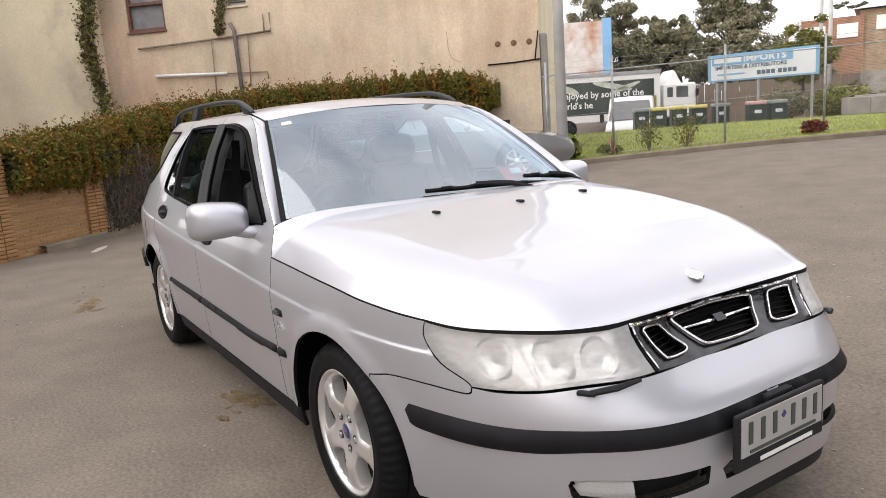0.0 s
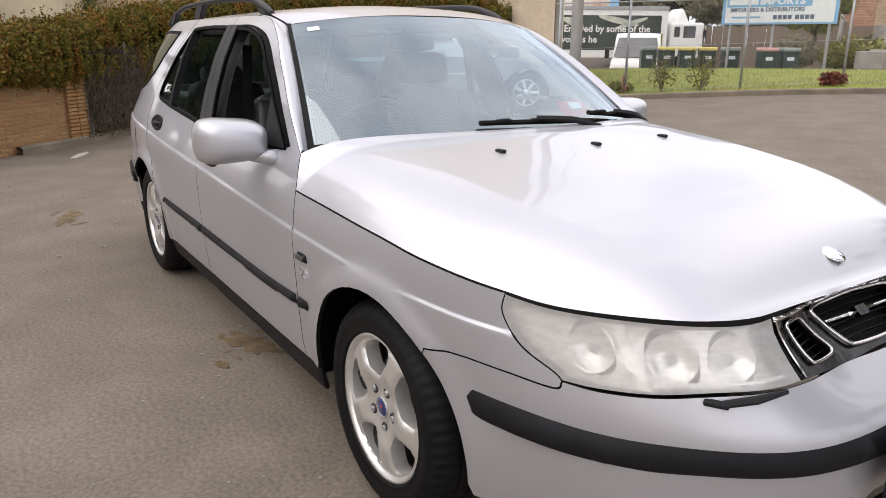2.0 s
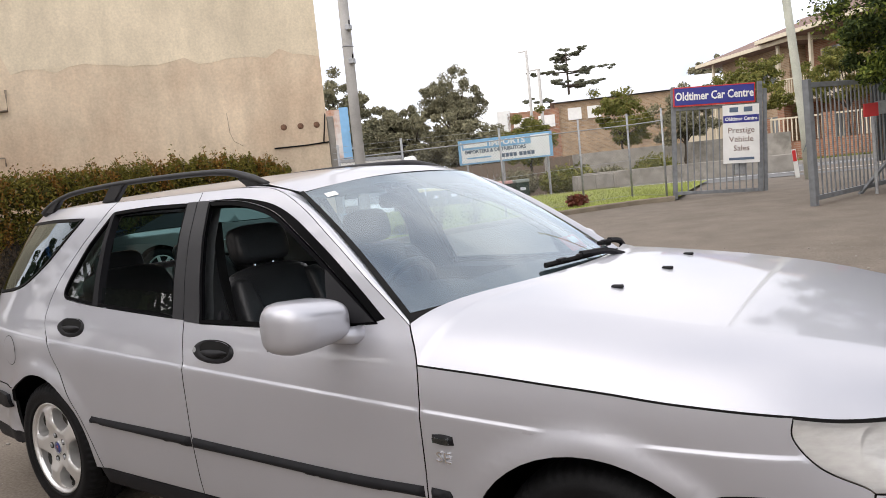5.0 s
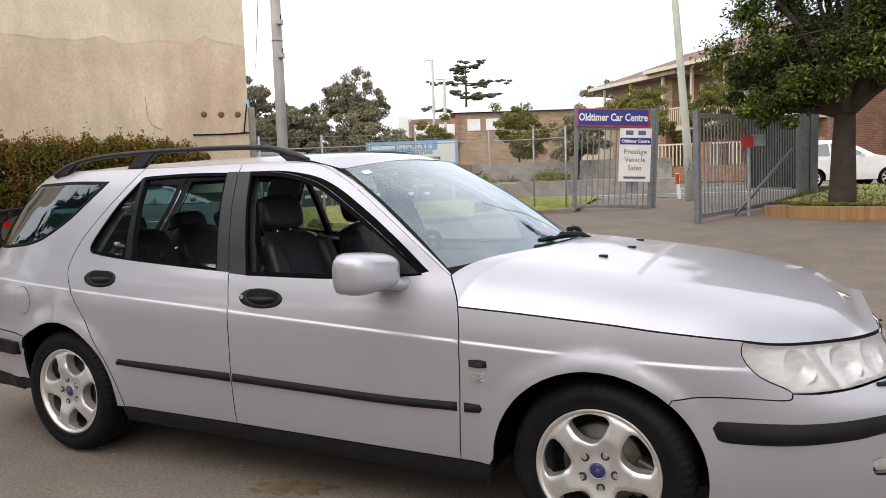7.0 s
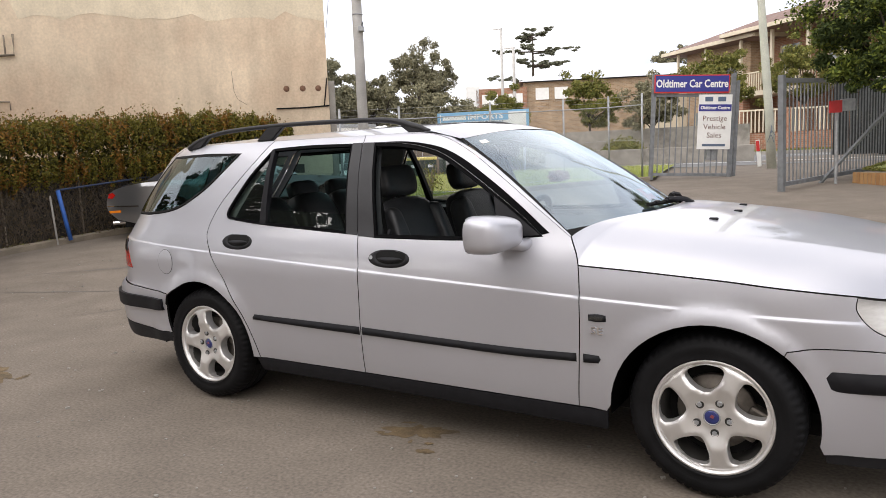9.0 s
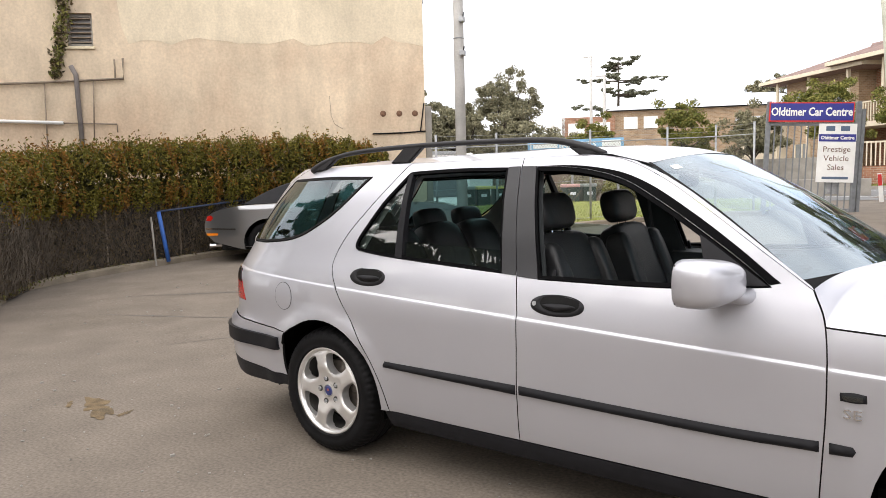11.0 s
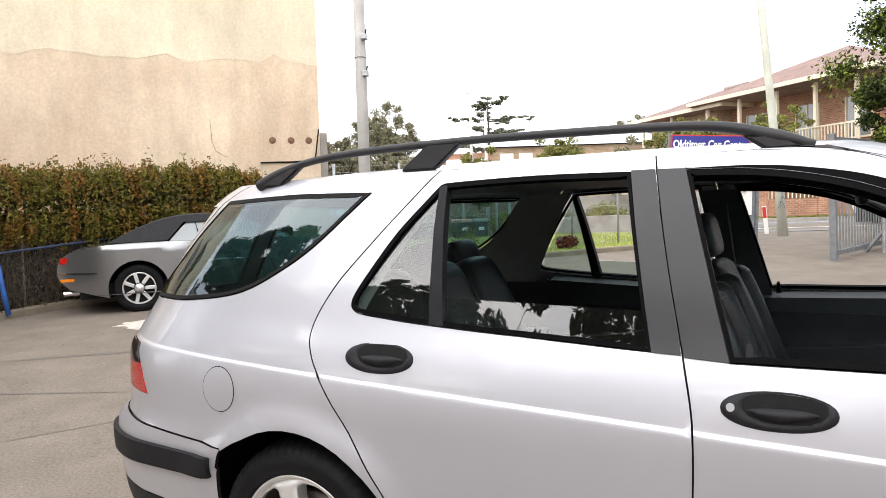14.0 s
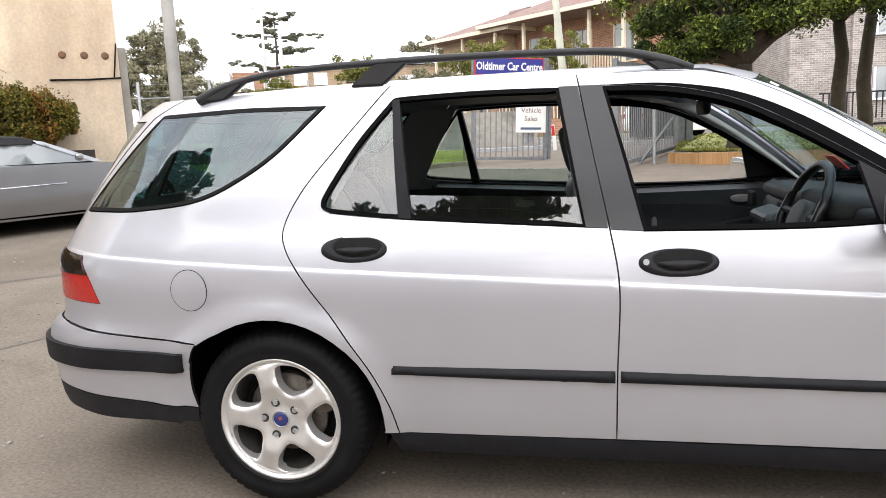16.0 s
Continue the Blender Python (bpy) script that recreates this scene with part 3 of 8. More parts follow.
# the bonnet, a domed sheet that comes down to the flank
def bonnet():
    edge = np.vstack([F_LINE[:7], HOOD_SHUT, bend([(3.208, 0.781), (3.328, 0.769), (3.452, 0.766), (3.643, 0.770), (3.862, 0.779), (NOSE_END, 0.765)])[1:]])
    edge = edge + np.array([0.002, 0.0035])
    rim = flank(edge[:, 0], edge[:, 1])
    xs = rim[:, 0]
    mid_z = np.interp(xs, [2.16, 2.36, 2.65, 3.0, 3.25, 3.40, 3.48, 3.505], [1.03, 1.018, 0.998, 0.955, 0.908, 0.868, 0.818, 0.775])
    ker = np.hanning(9) / np.hanning(9).sum()
    mid_z = np.convolve(np.pad(mid_z, 4, mode="edge"), ker, "valid")
    mid_z[-1] = rim[-1, 2] + 0.001
    half = np.r_[np.linspace(0, 0.71, 16), 0.724, 0.736, np.sin(np.linspace(math.asin(0.76), math.pi / 2, 14))]
    vs = np.r_[-half[:0:-1], half]
    rows = []
    for (x, y, z), zc in zip(rim, mid_z):
        zc = max(zc, z + 0.0005)
        v = abs(vs)
        soft = 0.15 * v**2 + 0.85 * v**9
        u = np.clip((v - 0.73) / 0.27, 0, 1)
        sharp = 0.115 * (np.minimum(v, 0.73) / 0.73) ** 2 + 0.885 * (0.36 * u + 0.64 * u**2.6)
        k = ease(2.45, 2.85, x) * ease(3.50, 3.40, x)
        drop = soft + (sharp - soft) * k
        back = 0.20 * (1 - vs**2) * ease(2.75, 2.2, x)
        rows.append(np.c_[x + back, abs(y) * vs, zc - (zc - z) * drop])
    p = np.array(rows)
    n, m = p.shape[:2]
    ends = p[:, [0, -1]]
    verts = np.vstack([p.reshape(-1, 3), ends.reshape(-1, 3), (ends - (0, 0, 0.02)).reshape(-1, 3)])
    faces = grid_faces(n, m)
    top = len(faces)
    for i in range(n - 1):
        a, b = n * m + 2 * i, n * m + 2 * i + 2
        c, d = a + 2 * n, b + 2 * n
        faces += [(a, b, d, c), (a + 1, c + 1, d + 1, b + 1)]
    return verts, faces, p, [0] * top + [1] * (len(faces) - top)


HV, HF, HP, HS = bonnet()
bonnet_ob = make("bonnet", HV, HF, [PAINT, RUBBER], wagon, slots=HS)


def on_bonnet(x, y):
    i = np.argmin(((HP[:, :, 0] - x) ** 2 + (HP[:, :, 1] - y) ** 2).ravel())
    return Vector(HP.reshape(-1, 3)[i])


# roof, windscreen, A pillars
PALECLOTH = material("pale_pillar_cloth", (0.70, 0.69, 0.66), 0.85, 0, 0.06, 20)


def roof():
    s = np.linspace(-0.83, 1.40, 50)
    e = flank(s, 1.424 + 0 * s)
    rows = []
    vs = np.linspace(-1, 1, 41)
    xs = np.r_[e[:, 0], np.linspace(e[-1, 0] + 0.04, 1.554, 6)]
    ys = np.r_[-e[:, 1], np.interp(xs[50:], [e[-1, 0], 1.554], [-e[-1, 1], 0.596])]
    zs = np.r_[e[:, 2], np.interp(xs[50:], [e[-1, 0], 1.554], [1.424, 1.382])]
    zc = np.interp(xs, [-0.75, -0.4, 0.0, 0.5, 1.0, 1.3, 1.43, 1.554], [1.425, 1.452, 1.468, 1.477, 1.480, 1.474, 1.460, 1.426])
    for x, y, z, c in zip(xs, ys, zs, zc):
        bow = 0.090 * (1 - np.abs(vs) ** 2.6) * ease(1.0, 1.554, x)
        rows.append(np.c_[x + bow, y * vs, z + (max(c, z) - z) * (1 - np.abs(vs) ** 2.3)])
    return np.array(rows)


RP = roof()
make("roof_panel", RP.reshape(-1, 3), grid_faces(*RP.shape[:2]), PAINT, wagon)
make("headliner", (RP * (1, 0.97, 1) - (0, 0, 0.03)).reshape(-1, 3), grid_faces(*RP.shape[:2], flip=True), HEADLINER, wagon, "pale grey headliner")


def screen_point(u, v):
    """Windscreen: u from one side to the other (-1 to 1), v from the foot to the header."""
    k = 1 - np.abs(u) ** 2.6
    foot = np.stack([2.130 + 0.215 * k, 0.776 * u, 0.967 + 0.030 * k], -1)
    head = np.stack([1.550 + 0.090 * k, 0.598 * u, 1.381 + 0.044 * k], -1)
    p = foot + (head - foot) * v[..., None]
    p[..., 2] += 0.022 * np.sin(math.pi * v)
    return p


NORMAL_FLIP = bool(np.cross(screen_point(np.array([0.1]), np.array([0.5]))[0] - screen_point(np.array([0.0]), np.array([0.5]))[0], screen_point(np.array([0.0]), np.array([0.6]))[0] - screen_point(np.array([0.0]), np.array([0.5]))[0])[0] > 0)
uu, vv = np.meshgrid(np.linspace(-1, 1, 41), np.linspace(0, 1, 21), indexing="ij")
WS = screen_point(uu, vv)
screen = make("windscreen", WS.reshape(-1, 3), grid_faces(41, 21, flip=NORMAL_FLIP), SCREEN, wagon, "slightly reflecting windscreen glass")
screen.visible_shadow = False


def band(u0, u1, v0, v1, n, m, lift=0.004):
    a, b = np.meshgrid(np.linspace(u0, u1, n), np.linspace(v0, v1, m), indexing="ij")
    return screen_point(a, b) + (lift * 0.6, 0, lift)


for u0, u1, v0, v1, n, m in ((-1.012, -0.988, -0.01, 1.0, 3, 21), (0.988, 1.012, -0.01, 1.0, 3, 21), (-1, 1, -0.02, 0.035, 41, 3)):
    bp = band(u0, u1, v0, v1, n, m)
    make("screen_surround", bp.reshape(-1, 3), grid_faces(n, m), RUBBER, wagon)
for sign in (1, -1):
    al = A_LINE[::-1]
    outer = flank(al[:, 0], al[:, 1]) + flank_normal(al[:, 0], al[:, 1]) * 0.0
    t = np.linspace(1, 0, len(al))
    inner = screen_point(np.full(len(al), -1.012), t * 1.0)
    t2 = np.linspace(0, 1, 7)[:, None, None]
    rows = outer[None] * (1 - t2) + inner[None] * t2
    rows = rows + np.sin(math.pi * t2) * np.array([0.008, -0.008, 0.012])
    rows[-1] += (0.004, 0.012, -0.012)
    rows = rows * (1, sign, 1)
    make("a_pillar", rows.reshape(-1, 3), grid_faces(7, len(al), flip=sign == 1), PAINT, wagon)
    edge = flank(al[:, 0] - 0.045, al[:, 1] - 0.035) * (1, sign, 1) + (0, 0.062 * sign, 0)
    liner = edge[None] * (1 - t2) + (rows[-1] * (1, 0.955, 1) - (0.02, 0, 0.02))[None] * t2
    liner = (liner + np.sin(math.pi * t2) * np.array([-0.010, 0.016 * sign, -0.010])).reshape(-1, 3)
    make("pillar_lining", liner, grid_faces(7, len(al), flip=sign == -1), PALECLOTH, wagon, "pale cloth pillar lining")

# window surrounds and glass, door by door
B_REAR = outline([(0.955, 1.386), (1.0155, 1.386)], B_LINE[6:14] - (0.0015, 0), [(1.100, 0.954), (1.035, 0.957)])
FRAME_TOP = bend([(1.084, 1.388), (1.25, 1.386), (1.38, 1.371), (1.50, 1.343), (1.63, 1.286), (1.78, 1.196), (1.93, 1.094), (2.075, 0.982)])
FRAME_LOW = bend([(2.040, 0.972), (1.93, 1.056), (1.78, 1.156), (1.63, 1.248), (1.50, 1.316), (1.38, 1.353), (1.25, 1.375), (1.088, 1.383)])
both("door_frame", fdoors, outline(FRAME_TOP, FRAME_LOW), DOORBLACK, "black upper door frame", lift=0.002, bumps=False)
B_FRONT = outline([(1.0205, 1.386), (1.09, 1.384), (1.203, 0.944), (1.108, 0.950)], B_LINE[6:14][::-1] + (0.0015, 0))
BAR = outline([(0.405, 1.374), (0.432, 1.376), (0.492, 0.992), (0.446, 0.995)])
SAIL = outline([(1.80, 1.130), (1.865, 1.09), (2.035, 0.972), (1.845, 0.958)])
both("window_seal", fdoors, FRONT_DLO, DOORBLACK, "black rubber window seal", holes=[shrink(FRONT_DLO, 0.018)], lift=0.003, bumps=False)
both("window_seal", rdoors, REAR_DLO, DOORBLACK, "black rubber window seal", holes=[shrink(REAR_DLO, 0.016)], lift=0.003, bumps=False)
both("pillar_trim", fdoors, B_FRONT, PILLARTRIM, "satin black pillar trim", lift=0.005, bumps=False, gap=0)
both("pillar_trim", rdoors, B_REAR, PILLARTRIM, "satin black pillar trim", lift=0.005, bumps=False, gap=0)
both("window_bar", rdoors, BAR, TRIM, "black window divider", lift=0.004, bumps=False, depth=0.03)
both("mirror_sail", fdoors, SAIL, BLACK, "black triangular mirror mount", lift=0.004, bumps=False, depth=0.02)
for ob in both("quarter_glass", rdoors, outline([(0.415, 1.365), (0.225, 1.10), (0.20, 1.035), (0.26, 1.015), (0.455, 1.0)]), GLASS, "clear fixed quarter glass", lift=-0.006, depth=0, bumps=False):
    ob.visible_shadow = False
rw = both("door_glass", rdoors, outline([(0.455, 0.985), (1.04, 0.95), (1.02, 1.052), (0.448, 1.072)]), GLASS, "lowered rear window glass", lift=-0.012, depth=0.004, bumps=False)
for ob in both("side_window", wagon, shrink(QUARTER, 0.012), TINTED, "dark tinted side window", lift=0.002, depth=0, bumps=False):
    ob.visible_shadow = False
both("side_window_seal", wagon, QUARTER, RUBBER, "black rubber seal", holes=[shrink(QUARTER, 0.016)], lift=0.004, bumps=False)

# mouldings, handles, badges
MOULD_F = outline(bend([(1.131, 0.524), (1.86, 0.510), (2.20, 0.515)]), bend([(2.20, 0.476), (1.86, 0.470), (1.131, 0.483)]))
MOULD_R = outline(bend([(0.412, 0.528), (0.8, 0.527), (1.118, 0.524)]), bend([(1.118, 0.481), (0.8, 0.486), (0.410, 0.495)]))
MOULD_W = outline([(2.224, 0.516), (2.290, 0.514), (2.300, 0.498), (2.290, 0.478), (2.224, 0.476)])
both("door_moulding", fdoors, MOULD_F, TRIM, "dark grey rubbing strip", lift=0.016, rounding=0.016, step=0.012, bumps=False)
both("door_moulding", rdoors, MOULD_R, TRIM, "dark grey rubbing strip", lift=0.016, rounding=0.016, step=0.012, bumps=False)
both("fender_moulding", fenders, MOULD_W, TRIM, "dark grey rubbing strip end", lift=0.016, rounding=0.016, step=0.012, bumps=False)


def ellipse(cx, cz, a, b, n=32, power=2.2):
    t = np.linspace(0, 2 * math.pi, n, endpoint=False)
    c, s = np.cos(t), np.sin(t)
    return np.c_[cx + a * np.sign(c) * np.abs(c) ** (2 / power), cz + b * np.sign(s) * np.abs(s) ** (2 / power)]


for cx, cz, doors, a in ((1.299, 0.853, fdoors, 0.116), (0.304, 0.903, rdoors, 0.113)):
    hd = both("door_handle", doors, ellipse(cx, cz, a, 0.043), BLACK, "black oval door handle", holes=[ellipse(cx + 0.012, cz + 0.008, a * 0.66, 0.026)], lift=0.011, rounding=0.02, step=0.009, bumps=False)
    both("handle_recess", hd, ellipse(cx + 0.008, cz + 0.004, a * 0.82, 0.034), RUBBER, lift=0.004, depth=0.0, step=0.02, bumps=False)
    both("handle_grip", hd, outline(bend([(cx - 0.075, cz + 0.002), (cx - 0.02, cz + 0.010), (cx + 0.05, cz + 0.010), (cx + 0.098, cz - 0.002)]), bend([(cx + 0.098, cz - 0.002), (cx + 0.03, cz - 0.022), (cx - 0.03, cz - 0.020), (cx - 0.075, cz + 0.002)])), BLACK, "black pull grip", lift=0.020, rounding=0.012, step=0.008, bumps=False)
    if cx > 1:
        both("lock_cylinder", hd, ellipse(cx - 0.092, cz + 0.002, 0.011, 0.011, 16, 2), STEEL, "small metal lock", lift=0.012, step=0.008, bumps=False)
both("filler_flap", quarters, ellipse(-0.281, 0.772, 0.068, 0.068, 40, 2), PAINT, "round body-coloured filler flap", lift=0.0016, depth=0.002, gap=0)
both("flap_gap", quarters, ellipse(-0.281, 0.772, 0.0705, 0.0705, 40, 2), RUBBER, lift=0.0008, depth=0, gap=0)
both("side_repeater", fenders, outline(bend([(2.252, 0.678), (2.29, 0.682), (2.324, 0.678)]), [(2.326, 0.652)], bend([(2.324, 0.649), (2.29, 0.646), (2.252, 0.649)]), [(2.250, 0.67)]), TRIM, "dark indicator repeater", lift=0.012, rounding=0.006, step=0.008)
both("repeater_lens", fenders, outline([(2.260, 0.674), (2.316, 0.674), (2.316, 0.656), (2.260, 0.656)]), GLASS, "clear repeater lens", lift=0.0145, step=0.01)

# bonnet fittings
for x, y in ((2.616, -0.352), (2.653, 0.0), (2.612, 0.362)):
    p = on_bonnet(x, y)
    part("washer_nozzle", box((0.036, 0.020, 0.011), (p.x, p.y, p.z + 0.003), 0.004), BLACK, bonnet_ob, "black washer nozzle")
p = on_bonnet(3.46, 0)
bm = lathe([(0.001, 0.006), (0.026, 0.006), (0.031, 0.003), (0.031, 0)], 28, "z")
badge = part("bonnet_badge", bm, CHROME, bonnet_ob, "small round metal badge", True)
badge.matrix_basis = pose(p.x, p.y, p.z, 0, 22, 0)

# grille with its three chrome-framed openings
GR_TOP, GR_BOT = bend([(3.864, 0.775), (4.097, 0.753), (NOSE_END, 0.760)]), bend([(3.896, 0.651), (4.099, 0.642), (NOSE_END, 0.646)])
SIDE_OPEN = bend([(3.912, 0.742), (3.925, 0.751), (3.985, 0.745), (4.006, 0.735), (4.030, 0.705), (4.056, 0.678), (4.052, 0.667), (4.030, 0.662), (3.962, 0.664), (3.944, 0.672), (3.926, 0.705), (3.912, 0.742)], 5)[:-1]
MID_OUT = bend([(NOSE_END, 0.749), (4.16, 0.745), (4.075, 0.741), (4.062, 0.733), (4.076, 0.714), (4.104, 0.680), (4.122, 0.664), (4.150, 0.658), (NOSE_END, 0.655)], 6)
MID_IN = bend([(NOSE_END, 0.742), (4.16, 0.738), (4.086, 0.734), (4.077, 0.729), (4.089, 0.713), (4.116, 0.684), (4.132, 0.672), (4.155, 0.667), (NOSE_END, 0.664)], 6)
grille = across("grille", wagon, outline(GR_BOT, GR_TOP[::-1]), RUBBER, "black grille with chrome surrounds", lift=-0.040, depth=0, bumps=False)
MID_HOLE = MID_IN.copy()
MID_HOLE[:, 0] = np.minimum(MID_HOLE[:, 0], NOSE_END - 0.0005)
across("grille_surround", grille, outline(GR_BOT, GR_TOP[::-1]), DARKCHROME, "dull dark chrome grille frame", holes=[shrink(SIDE_OPEN, 0.004), MID_HOLE], lift=-0.004, bumps=False, depth=0.03)
MID_LINE = (MID_OUT + MID_IN) / 2
for side, sign in zip((0, 1), (1, -1)):
    ring = shrink(SIDE_OPEN, 0.004)
    ring = flank(ring[:, 0], ring[:, 1]) + flank_normal(ring[:, 0], ring[:, 1]) * 0.003
    part("chrome_loop", tube([tuple(q * (1, sign, 1)) for q in ring], 0.0042, 8, closed=True), CHROME, grille, "polished chrome loop", True)
ring = flank(MID_LINE[:, 0], MID_LINE[:, 1]) + flank_normal(MID_LINE[:, 0], MID_LINE[:, 1]) * 0.004
ring = np.vstack([ring[1:-1], ring[1:-1][::-1] * (1, -1, 1)])
part("chrome_wing", tube([tuple(q) for q in ring], 0.0050, 8, closed=True), CHROME, grille, "polished chrome centre surround", True)
across("chrome_bar", grille, outline([(4.092, 0.704), (4.20, 0.702), (NOSE_END, 0.698), (NOSE_END, 0.712), (4.20, 0.711), (4.090, 0.711)]), CHROME, "polished chrome centre bar", lift=0.004, rounding=0.004, step=0.005, bumps=False, depth=0.02)
across("grille_emblem", grille, outline([(4.228, 0.695), (NOSE_END, 0.695), (NOSE_END, 0.716), (4.228, 0.716)]), DARKCHROME, "small dull metal emblem plate", lift=0.010, step=0.01, bumps=False)
across("chrome_top", grille, outline(GR_TOP, GR_TOP[::-1] - (0, 0.013)), CHROME, "chrome top strip", lift=0.008, rounding=0.006, step=0.006, bumps=False)
both("chrome_end", grille, outline([(3.866, 0.766), (3.897, 0.653), (3.906, 0.653), (3.876, 0.766)]), CHROME, "thin chrome end strip", lift=0.004, step=0.01, bumps=False)
for k in range(7):
    z = 0.660 + 0.0118 * k
    across("grille_slat", grille, outline([(3.905, z), (NOSE_END, z + 0.004), (NOSE_END, z + 0.008), (3.905, z + 0.004)]), BLACK, lift=-0.014, depth=0.016, step=0.03, bumps=False)

# headlamps
HL = outline(LAMP_EDGE, bend([(3.348, 0.612), (3.430, 0.612), (3.556, 0.621), (3.698, 0.641), (3.887, 0.652)]), bend([(3.887, 0.652), (3.860, 0.774)], 4), bend([(3.860, 0.774), (3.645, 0.765), (3.453, 0.762), (3.328, 0.766), (3.208, 0.779)]))
BOWLS = ((3.436, 0.690, 0.054), (3.618, 0.694, 0.055), (3.752, 0.704, 0.050))
hl = both("headlamp", wagon, HL, BOWL, "hazed clear headlamp", holes=[ellipse(cx, cz, r * 0.98, r * 0.98, 28, 2) for cx, cz, r in BOWLS], lift=-0.032, depth=0, bumps=False, step=0.02)
both("headlamp_rim", hl, HL, TRIM, "dark lamp rim", holes=[shrink(HL, 0.006)], lift=-0.002, bumps=False, depth=0.045)
for ob in both("lamp_lens", hl, HL, LENS, "cloudy plastic lens", lift=0.0, depth=0.0, bumps=False):
    ob.visible_shadow = False
for cx, cz, r in BOWLS:
    q, nq = flank(np.array([cx]), np.array([cz]))[0], flank_normal(np.array([cx]), np.array([cz]))[0]
    for k, sign in enumerate((1, -1)):
        face = Vector(nq * (1, sign, 1))
        put = Matrix.Translation(Vector(q * (1, sign, 1)) - face * 0.030) @ face.to_track_quat("Z", "Y").to_matrix().to_4x4()
        b = part("lamp_bowl", lathe([(0.004, -0.024), (r * 0.35, -0.021), (r * 0.65, -0.014), (r * 0.88, -0.005), (r, 0.0)], 36, "z"), BOWL, hl[k], "bright reflector bowl", True)
        b.matrix_basis = put
        b = part("lamp_bulb", lathe([(0.0005, -0.004), (0.008, -0.007), (0.012, -0.018), (0.012, -0.045)], 16, "z"), STEEL, hl[k], "small lamp bulb", True)
        b.matrix_basis = put
both("lamp_divider", hl, outline([(3.524, 0.622), (3.556, 0.625), (3.530, 0.760), (3.502, 0.761)]), REFLECTOR, "pale divider", lift=-0.006, bumps=False, depth=0.03)
both("lamp_ledge", hl, outline([(3.562, 0.634), (3.70, 0.652), (3.862, 0.664), (3.860, 0.674), (3.70, 0.662), (3.562, 0.645)]), REFLECTOR, "pale lower ledge", lift=-0.010, bumps=False, depth=0.025)
both("lamp_inner_end", hl, outline([(3.850, 0.658), (3.882, 0.658), (3.858, 0.769), (3.830, 0.770)]), TRIM, "dark inner end", lift=-0.012, bumps=False, depth=0.03)
for sign in (1, -1):
    p = flank(np.array([3.672, 3.815]), np.array([0.630, 0.646]))
    a, b = Vector(p[0] * (1, sign, 1)), Vector(p[1] * (1, sign, 1))
    bm = tube([a + Vector((0.02, 0, -0.005)), (a + b) / 2 + Vector((0.028, 0, 0.0)), b + Vector((0.02, 0, 0.006))], [0.008, 0.009, 0.005], 6)
    box((0.05, 0.02, 0.012), tuple(a + Vector((0.012, 0, -0.006))), 0.004, (0, 0, 30), bm)
    part("lamp_wiper", bm, BLACK, fb, "black headlamp wiper")
# the blank number plate with dark bars
plate = part("number_plate", box((0.016, 0.400, 0.160), (3.768, -0.035, 0.458), 0.007), BLACK, fb, "number plate in a black holder")
part("plate_face", box((0.004, 0.368, 0.108), (3.7770, -0.035, 0.473), 0.001), PLATE, plate, "grey plate face")
for k in range(6):
    part("plate_bar", box((0.003, 0.019, 0.062), (3.7800, -0.182 + 0.053 * k + (0.030 if k > 2 else 0), 0.481), 0.002), SIGN_GREY, plate)
part("plate_mark", box((0.003, 0.018, 0.014), (3.7800, -0.037, 0.494), 0.001, (45, 0, 0)), BLUECAP, plate, "small blue mark")
part("plate_caption", box((0.003, 0.30, 0.008), (3.7800, -0.035, 0.430), 0.0), SIGN_GREY, plate)
part("plate_footer", box((0.003, 0.24, 0.011), (3.7770, -0.015, 0.395), 0.0), WHITE, plate)


# Wheel metal darkened for the shade inside the rim and the bolt sockets.
BARREL = material("wheel_shade_metal", (0.05, 0.048, 0.045), 0.55, 0.5, 0.3, 14)


# wheels: turned tyre, five broad curved spokes
DULLRED = material("faded_red_enamel", (0.22, 0.05, 0.06), 0.5, 0, 0.2, 40)


